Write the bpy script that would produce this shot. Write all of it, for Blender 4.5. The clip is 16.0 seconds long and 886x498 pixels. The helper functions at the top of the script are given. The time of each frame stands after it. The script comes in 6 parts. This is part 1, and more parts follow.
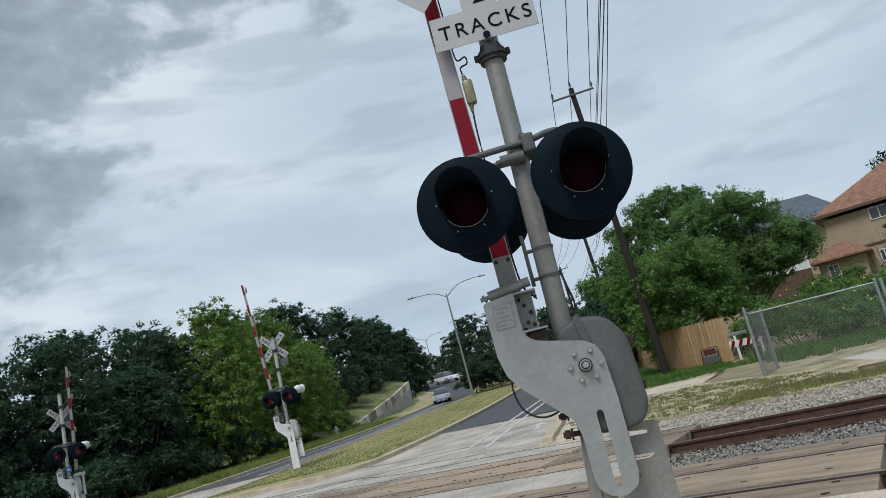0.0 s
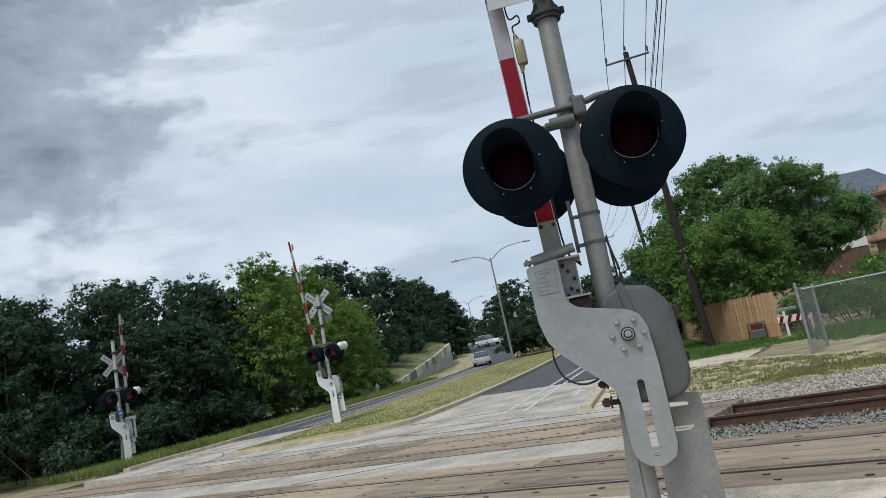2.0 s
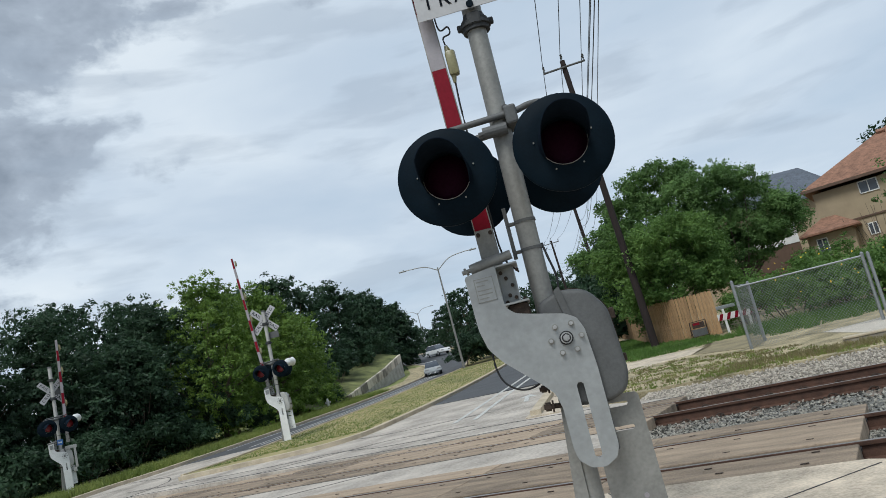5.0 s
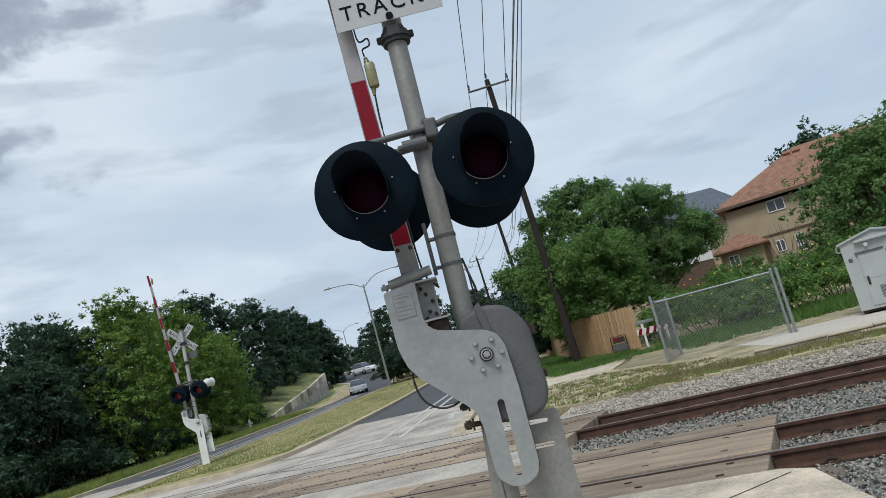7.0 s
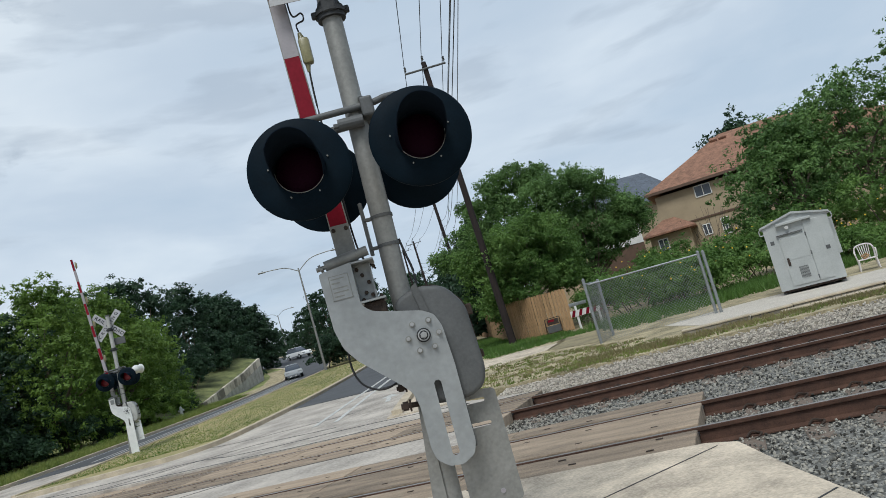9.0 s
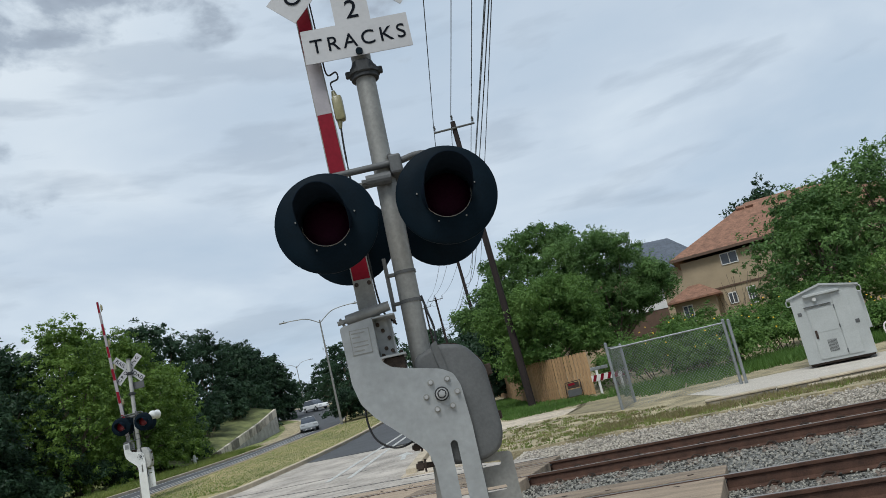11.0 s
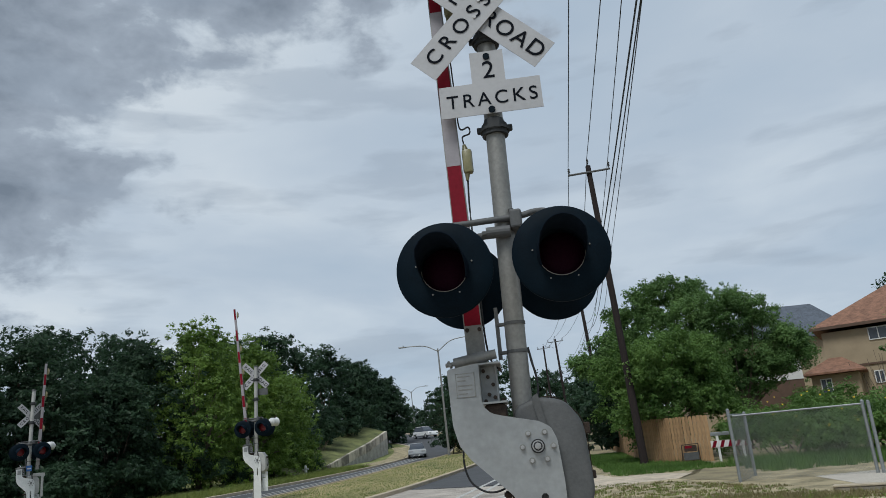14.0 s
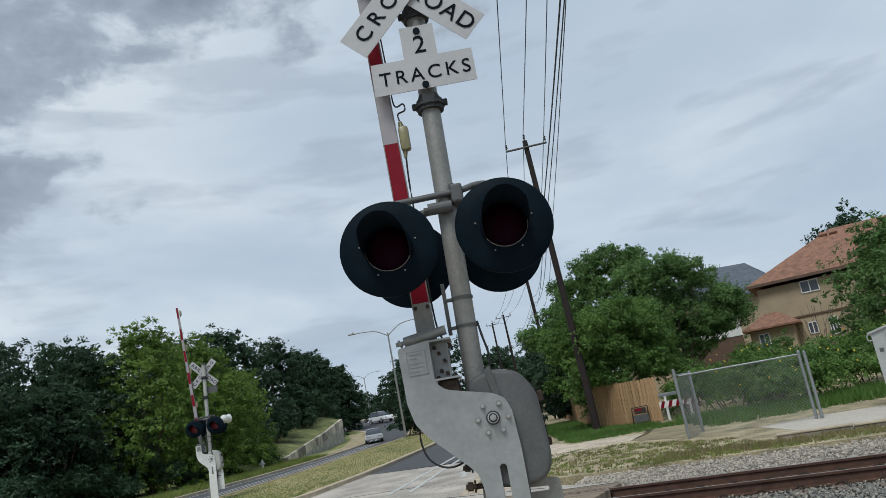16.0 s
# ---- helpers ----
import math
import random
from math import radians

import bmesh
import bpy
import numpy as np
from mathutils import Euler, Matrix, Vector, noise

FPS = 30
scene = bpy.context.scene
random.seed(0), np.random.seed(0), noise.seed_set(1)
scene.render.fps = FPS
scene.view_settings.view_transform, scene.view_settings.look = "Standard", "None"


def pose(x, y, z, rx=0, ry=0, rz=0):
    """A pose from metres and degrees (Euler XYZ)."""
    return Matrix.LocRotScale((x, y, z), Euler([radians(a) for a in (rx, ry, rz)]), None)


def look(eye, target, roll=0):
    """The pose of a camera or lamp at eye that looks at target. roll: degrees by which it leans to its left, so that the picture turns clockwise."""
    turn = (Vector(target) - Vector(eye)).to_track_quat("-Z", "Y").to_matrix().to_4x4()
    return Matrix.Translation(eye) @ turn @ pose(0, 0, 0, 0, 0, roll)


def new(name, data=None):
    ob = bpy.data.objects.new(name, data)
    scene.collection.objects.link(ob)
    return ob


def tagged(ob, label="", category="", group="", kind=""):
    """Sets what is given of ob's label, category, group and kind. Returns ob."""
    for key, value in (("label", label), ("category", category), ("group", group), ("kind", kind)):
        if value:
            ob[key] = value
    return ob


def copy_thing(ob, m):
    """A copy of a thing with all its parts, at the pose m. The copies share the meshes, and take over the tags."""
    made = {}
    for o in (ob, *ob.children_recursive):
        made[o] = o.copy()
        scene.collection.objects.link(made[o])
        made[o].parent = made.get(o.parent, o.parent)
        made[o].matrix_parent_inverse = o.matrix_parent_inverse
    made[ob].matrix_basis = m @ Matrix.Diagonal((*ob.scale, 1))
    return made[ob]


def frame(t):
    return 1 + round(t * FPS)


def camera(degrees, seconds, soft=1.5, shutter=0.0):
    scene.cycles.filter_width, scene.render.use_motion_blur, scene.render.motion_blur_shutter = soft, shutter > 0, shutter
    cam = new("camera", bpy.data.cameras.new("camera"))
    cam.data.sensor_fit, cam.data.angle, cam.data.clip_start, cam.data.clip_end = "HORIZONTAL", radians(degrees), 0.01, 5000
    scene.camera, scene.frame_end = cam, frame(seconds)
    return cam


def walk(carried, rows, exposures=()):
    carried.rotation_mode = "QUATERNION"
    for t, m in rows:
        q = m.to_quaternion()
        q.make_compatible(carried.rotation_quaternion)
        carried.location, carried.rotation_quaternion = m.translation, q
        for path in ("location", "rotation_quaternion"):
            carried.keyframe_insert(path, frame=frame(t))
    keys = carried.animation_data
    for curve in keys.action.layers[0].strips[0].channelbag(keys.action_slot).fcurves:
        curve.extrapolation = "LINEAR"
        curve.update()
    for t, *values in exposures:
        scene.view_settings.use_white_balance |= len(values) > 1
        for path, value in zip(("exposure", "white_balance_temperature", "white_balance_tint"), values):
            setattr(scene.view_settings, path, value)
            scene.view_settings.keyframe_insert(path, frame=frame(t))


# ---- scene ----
cam = camera(61.3, 16.0, soft=0.5)

PATH = [
    (0, (0.809, 0.172, 1.479), (0.612, 2.123, 1.873), -13.8),
    (0.5, (0.811, 0.175, 1.49), (0.604, 2.123, 1.896), -11.8),
    (1, (0.83, 0.169, 1.492), (0.577, 2.111, 1.899), -9.8),
    (1.5, (0.827, 0.191, 1.485), (0.507, 2.13, 1.853), -10.3),
    (2, (0.81, 0.201, 1.475), (0.474, 2.146, 1.8), -11.1),
    (2.5, (0.809, 0.214, 1.468), (0.539, 2.174, 1.761), -12.1),
    (3, (0.819, 0.204, 1.47), (0.623, 2.174, 1.76), -14.4),
    (3.5, (0.825, 0.202, 1.471), (0.664, 2.173, 1.766), -15.3),
    (4, (0.831, 0.203, 1.47), (0.665, 2.173, 1.77), -14.9),
    (6.5, (0.914, 0.234, 1.457), (0.697, 2.192, 1.804), -12.7),
    (7, (0.903, 0.307, 1.459), (0.91, 2.282, 1.776), -14.7),
    (7.5, (0.903, 0.325, 1.457), (1.046, 2.299, 1.741), -15.9),
    (8, (0.903, 0.333, 1.447), (1.063, 2.312, 1.691), -16.2),
    (8.2, (0.907, 0.344, 1.446), (1.065, 2.325, 1.674), -16.1),
    (10.3, (0.873, 0.353, 1.451), (1.035, 2.326, 1.73), -14.0),
    (10.5, (0.875, 0.365, 1.453), (1.036, 2.335, 1.757), -14.0),
    (11, (0.897, 0.333, 1.451), (1.033, 2.289, 1.843), -12.9),
    (11.5, (0.998, 0.176, 1.463), (1.004, 2.113, 1.962), -10.1),
    (12, (1.023, 0.067, 1.471), (0.887, 1.988, 2.008), -9.6),
    (12.5, (1.002, 0.079, 1.487), (0.828, 1.985, 2.068), -7.9),
    (13, (0.994, 0.101, 1.49), (0.833, 2.007, 2.077), -5.7),
    (13.5, (0.987, 0.101, 1.488), (0.815, 2.013, 2.049), -5.0),
    (14, (0.988, 0.103, 1.489), (0.807, 2.022, 2.022), -5.2),
    (14.5, (0.989, 0.109, 1.479), (0.85, 2.037, 1.994), -6.6),
    (15, (0.991, 0.127, 1.471), (0.907, 2.062, 1.967), -8.5),
    (15.5, (0.985, 0.142, 1.471), (0.931, 2.083, 1.951), -9.6),
    (16, (0.984, 0.15, 1.468), (0.944, 2.094, 1.937), -10.0),
]
EXPOSURES = [(0, -0.08, 6150, 7), (1.5, 0.0, 6150, 7), (3.5, 0.03, 6150, 7), (8, 0.01, 6150, 7), (10.5, 0.0, 6150, 7), (11.5, -0.10, 6150, 7), (12.5, -0.26, 6150, 7), (14, -0.25, 6150, 7), (16, -0.14, 6150, 7)]
walk(cam, [(t, look(eye, target, roll)) for t, eye, target, roll in PATH], EXPOSURES)

# ---- world and sun ----
world = bpy.data.worlds.new("world")
scene.world = world
world.use_nodes = True
wt = world.node_tree
wt.nodes.clear()


def wnode(kind, **kw):
    n = wt.nodes.new(kind)
    for k, v in kw.items():
        if k == "operation":
            n.operation = v
        elif k == "blend":
            n.blend_type = v
    return n


SUN_EL, SUN_AZ = radians(58), radians(200)
sky = wnode("ShaderNodeTexSky")
sky.sky_type = "NISHITA"
sky.sun_disc = False
sky.sun_elevation, sky.sun_rotation = SUN_EL, SUN_AZ
bg_sky = wnode("ShaderNodeBackground")
bg_sky.inputs[1].default_value = 0.11
wt.links.new(sky.outputs[0], bg_sky.inputs[0])

coord = wnode("ShaderNodeTexCoord")
sep = wnode("ShaderNodeSeparateXYZ")
wt.links.new(coord.outputs["Generated"], sep.inputs[0])
zc = wnode("ShaderNodeMath", operation="MAXIMUM")
zc.inputs[1].default_value = 0.0
wt.links.new(sep.outputs[2], zc.inputs[0])
za = wnode("ShaderNodeMath", operation="ADD")
za.inputs[1].default_value = 0.16
wt.links.new(zc.outputs[0], za.inputs[0])
dome = wnode("ShaderNodeCombineXYZ")
for i in (0, 1):
    dv = wnode("ShaderNodeMath", operation="DIVIDE")
    wt.links.new(sep.outputs[i], dv.inputs[0])
    wt.links.new(za.outputs[0], dv.inputs[1])
    wt.links.new(dv.outputs[0], dome.inputs[i])


def cloud_noise(scale, detail, rough, shift, src=None, warp=0.35):
    mp = wnode("ShaderNodeMapping")
    mp.inputs["Location"].default_value = shift
    wt.links.new(src or dome.outputs[0], mp.inputs[0])
    nz = wnode("ShaderNodeTexNoise")
    nz.inputs["Scale"].default_value = scale
    nz.inputs["Detail"].default_value = detail
    nz.inputs["Roughness"].default_value = rough
    nz.inputs["Distortion"].default_value = warp
    wt.links.new(mp.outputs[0], nz.inputs["Vector"])
    return nz


def wramp(src, stops):
    r = wnode("ShaderNodeValToRGB")
    el = r.color_ramp.elements
    el[0].position, el[0].color = stops[0][0], (*stops[0][1], 1)
    el[1].position, el[1].color = stops[-1][0], (*stops[-1][1], 1)
    for p, c in stops[1:-1]:
        e = el.new(p)
        e.color = (*c, 1)
    wt.links.new(src, r.inputs[0])
    return r


# broken overcast: pale veil with streaks, and darker heaps high in the west
def wmath(op, a, b=0.0, c=0.0):
    n = wnode("ShaderNodeMath", operation=op)
    for k, v in enumerate((a, b, c)):
        if isinstance(v, float):
            n.inputs[k].default_value = v
        else:
            wt.links.new(v, n.inputs[k])
    return n.outputs[0]


veil = cloud_noise(0.9, 5, 0.5, (3.1, 0.4, 0.0))
wisps = cloud_noise(2.6, 6, 0.5, (7.7, 2.9, 1.3))
flat = wnode("ShaderNodeMapping")
flat.inputs["Scale"].default_value = (1.0, 1.0, 1.7)
wt.links.new(coord.outputs["Generated"], flat.inputs[0])
heaps = cloud_noise(3.4, 7, 0.52, (1.35, 6.2, 0.0), flat.outputs[0], 0.1)
curls = cloud_noise(13.0, 6, 0.55, (2.2, 4.4, 3.0), flat.outputs[0], 0.2)
light = wmath("MULTIPLY_ADD", wisps.outputs[0], 0.35, veil.outputs[0])
light = wmath("MULTIPLY_ADD", sep.outputs[0], -0.10, light)
ramp = wramp(light, [(0.48, (0.53, 0.615, 0.715)), (0.64, (0.60, 0.67, 0.755)), (0.78, (0.70, 0.76, 0.825)), (0.92, (0.81, 0.85, 0.885))])
dark = wmath("MULTIPLY_ADD", curls.outputs[0], 0.62, heaps.outputs[0])
dark = wmath("MULTIPLY_ADD", zc.outputs[0], 1.05, dark)
dark = wmath("MULTIPLY_ADD", sep.outputs[0], -0.62, dark)
mask = wramp(dark, [(0.0, (0, 0, 0)), (1.0, (1, 1, 1))])
dark = wmath("MULTIPLY_ADD", dark, 1.0, -0.81)
for e, (p, v) in zip(mask.color_ramp.elements, ((0.61, 0.0), (0.73, 1.0))):
    e.position, e.color = p, (v, v, v, 1)
wt.links.new(dark, mask.inputs[0])
core = wramp(dark, [(0.60, (0.54, 0.60, 0.67)), (0.76, (0.41, 0.455, 0.52)), (0.98, (0.22, 0.255, 0.305))])
sky_mix = wnode("ShaderNodeMixRGB")
wt.links.new(mask.outputs[0], sky_mix.inputs[0])
wt.links.new(ramp.outputs[0], sky_mix.inputs[1])
wt.links.new(core.outputs[0], sky_mix.inputs[2])
thin = wnode("ShaderNodeMapping")
thin.inputs["Scale"].default_value = (1.0, 1.0, 4.6)
wt.links.new(coord.outputs["Generated"], thin.inputs[0])
flecks = cloud_noise(4.6, 6, 0.5, (5.1, 0.7, 2.0), thin.outputs[0], 0.15)
fleck_in = wmath("MULTIPLY_ADD", sep.outputs[0], -0.07, flecks.outputs[0])
fleck_mask = wramp(fleck_in, [(0.53, (0, 0, 0)), (0.64, (0.42, 0.42, 0.42))])
grey_mix = wnode("ShaderNodeMixRGB")
wt.links.new(fleck_mask.outputs[0], grey_mix.inputs[0])
wt.links.new(sky_mix.outputs[0], grey_mix.inputs[1])
grey_mix.inputs[2].default_value = (0.40, 0.455, 0.53, 1)
bg_cloud = wnode("ShaderNodeBackground")
bg_cloud.inputs[1].default_value = 1.0
wt.links.new(grey_mix.outputs[0], bg_cloud.inputs[0])
mix = wnode("ShaderNodeMixShader")
mix.inputs[0].default_value = 0.93
wt.links.new(bg_sky.outputs[0], mix.inputs[1])
wt.links.new(bg_cloud.outputs[0], mix.inputs[2])
wout = wnode("ShaderNodeOutputWorld")
wt.links.new(mix.outputs[0], wout.inputs[0])

sun = new("sun", bpy.data.lights.new("sun", "SUN"))
sun.data.energy, sun.data.angle, sun.data.color = 2.8, radians(25), (1.0, 0.97, 0.92)
sun.rotation_euler = (radians(90) - SUN_EL, 0, radians(180) - SUN_AZ)


# ---- materials ----
def mat(name, base, rough=0.7, metal=0.0, var=0.25, scale=3.0, fine_scale=60.0, bump=0.2, tint=None, island=0.0, obj_var=0.0, spec=0.5, stretch=(1, 1, 1)):
    """Two scales of noise vary the base colour; the fine one also gives relief."""
    m = bpy.data.materials.new(name)
    m.use_nodes = True
    nt = m.node_tree
    bs = nt.nodes["Principled BSDF"]
    bs.inputs["Roughness"].default_value = rough
    bs.inputs["Metallic"].default_value = metal
    bs.inputs["Specular IOR Level"].default_value = spec
    tc = nt.nodes.new("ShaderNodeTexCoord")
    mp = nt.nodes.new("ShaderNodeMapping")
    mp.inputs["Scale"].default_value = stretch
    nt.links.new(tc.outputs["Object"], mp.inputs[0])
    n1 = nt.nodes.new("ShaderNodeTexNoise")
    n1.inputs["Scale"].default_value, n1.inputs["Detail"].default_value = scale, 6
    n1.inputs["Roughness"].default_value = 0.62
    n2 = nt.nodes.new("ShaderNodeTexNoise")
    n2.inputs["Scale"].default_value, n2.inputs["Detail"].default_value = fine_scale, 4
    for n in (n1, n2):
        nt.links.new(mp.outputs[0], n.inputs["Vector"])
    add = nt.nodes.new("ShaderNodeMath")
    add.operation = "MULTIPLY_ADD"
    add.inputs[1].default_value = 0.6
    nt.links.new(n2.outputs[0], add.inputs[0])
    nt.links.new(n1.outputs[0], add.inputs[2])
    src = add.outputs[0]
    if island or obj_var:
        if island:
            gi = nt.nodes.new("ShaderNodeNewGeometry")
            rnd = gi.outputs["Random Per Island"]
        else:
            oi = nt.nodes.new("ShaderNodeObjectInfo")
            rnd = oi.outputs["Random"]
        a2 = nt.nodes.new("ShaderNodeMath")
        a2.operation = "MULTIPLY_ADD"
        a2.inputs[1].default_value = max(island, obj_var)
        nt.links.new(rnd, a2.inputs[0])
        nt.links.new(src, a2.inputs[2])
        a3 = nt.nodes.new("ShaderNodeMath")
        a3.operation = "SUBTRACT"
        a3.inputs[1].default_value = max(island, obj_var) / 2
        nt.links.new(a2.outputs[0], a3.inputs[0])
        src = a3.outputs[0]
    rp = nt.nodes.new("ShaderNodeValToRGB")
    t = tint or base
    lo = [c * (1 - var) for c in base]
    hi = [min(1, c * (1 + var)) for c in t]
    rp.color_ramp.elements[0].position, rp.color_ramp.elements[0].color = 0.52, (*lo, 1)
    rp.color_ramp.elements[1].position, rp.color_ramp.elements[1].color = 1.0, (*hi, 1)
    nt.links.new(src, rp.inputs[0])
    nt.links.new(rp.outputs[0], bs.inputs["Base Color"])
    if bump:
        bp = nt.nodes.new("ShaderNodeBump")
        bp.inputs["Strength"].default_value, bp.inputs["Distance"].default_value = bump, 0.01
        nt.links.new(n2.outputs[0], bp.inputs["Height"])
        nt.links.new(bp.outputs[0], bs.inputs["Normal"])
    return m


def leaf_mat(name, lo, hi):
    m = bpy.data.materials.new(name)
    m.use_nodes = True
    nt = m.node_tree
    bs = nt.nodes["Principled BSDF"]
    bs.inputs["Roughness"].default_value = 0.55
    bs.inputs["Specular IOR Level"].default_value = 0.3
    tc = nt.nodes.new("ShaderNodeTexCoord")
    n1 = nt.nodes.new("ShaderNodeTexNoise")
    n1.inputs["Scale"].default_value = 0.45
    n1.inputs["Detail"].default_value = 3
    nt.links.new(tc.outputs["Object"], n1.inputs["Vector"])
    gi = nt.nodes.new("ShaderNodeNewGeometry")
    ad = nt.nodes.new("ShaderNodeMath")
    ad.operation = "MULTIPLY_ADD"
    ad.inputs[1].default_value = 0.22
    nt.links.new(gi.outputs["Random Per Island"], ad.inputs[0])
    nt.links.new(n1.outputs[0], ad.inputs[2])
    rp = nt.nodes.new("ShaderNodeValToRGB")
    rp.color_ramp.elements[0].position, rp.color_ramp.elements[0].color = 0.36, (*lo, 1)
    rp.color_ramp.elements[1].position, rp.color_ramp.elements[1].color = 0.9, (*hi, 1)
    nt.links.new(ad.outputs[0], rp.inputs[0])
    nt.links.new(rp.outputs[0], bs.inputs["Base Color"])
    tr = nt.nodes.new("ShaderNodeBsdfTranslucent")
    nt.links.new(rp.outputs[0], tr.inputs[0])
    mx = nt.nodes.new("ShaderNodeMixShader")
    mx.inputs[0].default_value = 0.42
    nt.links.new(bs.outputs[0], mx.inputs[1])
    nt.links.new(tr.outputs[0], mx.inputs[2])
    nt.links.new(mx.outputs[0], nt.nodes["Material Output"].inputs[0])
    return m


M_GROUND = mat("dry_soil", (0.20, 0.165, 0.11), 0.95, var=0.4, scale=1.2, fine_scale=30, bump=0.6, tint=(0.22, 0.19, 0.11))
M_GRASS = mat("grass_ground", (0.09, 0.13, 0.03), 0.9, var=0.5, scale=0.9, fine_scale=35, bump=0.8, tint=(0.19, 0.205, 0.07))
M_BANK = mat("bank_grass", (0.075, 0.10, 0.03), 0.95, var=0.5, scale=0.8, fine_scale=14, bump=0.8, tint=(0.135, 0.145, 0.052))
M_DRYGRASS = mat("dry_grass_ground", (0.15, 0.17, 0.05), 0.9, var=0.25, scale=0.32, fine_scale=50, bump=0.3, tint=(0.31, 0.255, 0.12), stretch=(2.2, 0.6, 1))
def pebble_mat(name, lo, hi, cell):
    """Packed small stones: each cell its own tone, with dark gaps and relief."""
    m = bpy.data.materials.new(name)
    m.use_nodes = True
    nt = m.node_tree
    bs = nt.nodes["Principled BSDF"]
    bs.inputs["Roughness"].default_value = 0.95
    tc = nt.nodes.new("ShaderNodeTexCoord")
    vo = nt.nodes.new("ShaderNodeTexVoronoi")
    vo.inputs["Scale"].default_value = cell
    nt.links.new(tc.outputs["Object"], vo.inputs["Vector"])
    nz = nt.nodes.new("ShaderNodeTexNoise")
    nz.inputs["Scale"].default_value = 1.5
    nt.links.new(tc.outputs["Object"], nz.inputs["Vector"])
    sp = nt.nodes.new("ShaderNodeSeparateColor")
    nt.links.new(vo.outputs["Color"], sp.inputs[0])
    av = nt.nodes.new("ShaderNodeMath")
    av.operation = "MULTIPLY"
    nt.links.new(sp.outputs[0], av.inputs[0])
    nt.links.new(sp.outputs[1], av.inputs[1])
    ad = nt.nodes.new("ShaderNodeMath")
    ad.operation = "MULTIPLY_ADD"
    ad.inputs[1].default_value = 0.5
    nt.links.new(nz.outputs[0], ad.inputs[0])
    nt.links.new(av.outputs[0], ad.inputs[2])
    rp = nt.nodes.new("ShaderNodeValToRGB")
    rp.color_ramp.elements[0].position, rp.color_ramp.elements[0].color = 0.15, (*lo, 1)
    rp.color_ramp.elements[1].position, rp.color_ramp.elements[1].color = 0.95, (*hi, 1)
    nt.links.new(ad.outputs[0], rp.inputs[0])
    nt.links.new(rp.outputs[0], bs.inputs["Base Color"])
    bp = nt.nodes.new("ShaderNodeBump")
    bp.invert = True
    bp.inputs["Strength"].default_value, bp.inputs["Distance"].default_value = 0.8, min(0.03, 0.35 / cell)
    nt.links.new(vo.outputs["Distance"], bp.inputs["Height"])
    nt.links.new(bp.outputs[0], bs.inputs["Normal"])
    return m


M_BED = pebble_mat("ballast_bed", (0.055, 0.055, 0.05), (0.28, 0.275, 0.25), 38)
M_VERGE = mat("dry_verge", (0.165, 0.15, 0.075), 0.95, var=0.5, scale=1.3, fine_scale=22, bump=1.0, tint=(0.31, 0.262, 0.165))
M_GRAVEL = pebble_mat("gravel", (0.38, 0.345, 0.295), (0.58, 0.54, 0.475), 75)
M_SHOULDER = pebble_mat("pale_gravel_bed", (0.13, 0.118, 0.095), (0.46, 0.42, 0.35), 22)
M_WALLFACE = mat("stained_wall_concrete", (0.33, 0.32, 0.295), 0.9, var=0.4, scale=1.2, fine_scale=20, bump=0.3)
M_SLAB = mat("pale_parapet_concrete", (0.36, 0.325, 0.27), 0.85, var=0.6, scale=1.5, fine_scale=20, bump=0.2, obj_var=0.75)
M_BLOCK = mat("weathered_stone_block", (0.19, 0.17, 0.135), 0.9, var=0.45, scale=3, fine_scale=40, bump=0.7, obj_var=0.4)
# far signals' lenses: stronger ambient light put into a brighter red base
M_LENS_AMBIENT = mat("red_lens_ambient_lit", (0.22, 0.012, 0.02), 0.35, 0.0, var=0.3, scale=40, bump=0.1)
M_OLDROAD = mat("worn_asphalt", (0.345, 0.312, 0.272), 0.87, var=0.5, scale=0.8, fine_scale=15, bump=0.4)
M_NEWROAD = mat("dark_asphalt", (0.062, 0.065, 0.07), 0.8, var=0.25, scale=0.9, fine_scale=120, bump=0.25)
M_CONC = mat("concrete", (0.45, 0.385, 0.30), 0.88, var=0.46, scale=2.0, fine_scale=42, bump=0.7)
M_KERB = mat("kerb_concrete", (0.40, 0.34, 0.25), 0.85, var=0.3, scale=2.5, fine_scale=60, bump=0.3)
M_PANEL = mat("crossing_panel", (0.25, 0.193, 0.137), 0.8, var=0.58, scale=2.0, fine_scale=80, bump=0.6, obj_var=0.3, stretch=(0.5, 2.2, 1))
M_RAIL = mat("rusty_rail", (0.075, 0.038, 0.025), 0.75, 0.25, var=0.45, scale=6, fine_scale=80, bump=0.35)
M_RAILTOP = mat("polished_rail_head", (0.36, 0.33, 0.30), 0.38, 0.9, var=0.2, scale=8, fine_scale=60, bump=0.05)
M_STONE = mat("ballast_stone", (0.075, 0.073, 0.064), 0.9, var=0.6, scale=5, fine_scale=60, bump=0.4, island=0.9, tint=(0.215, 0.205, 0.178))
M_STONEW = mat("pale_gravel", (0.34, 0.308, 0.26), 0.9, var=0.4, scale=5, fine_scale=60, bump=0.4, island=0.7)
M_TIE = mat("weathered_timber", (0.16, 0.125, 0.10), 0.9, var=0.45, scale=4, fine_scale=60, bump=0.6, stretch=(1, 8, 8))
M_GALV = mat("galvanised_steel", (0.218, 0.217, 0.204), 0.55, 0.35, var=0.22, scale=4, fine_scale=45, bump=0.06)
M_ALU = mat("aluminium_sheet", (0.268, 0.28, 0.282), 0.48, 0.3, var=0.17, scale=4.5, fine_scale=24, bump=0.015)
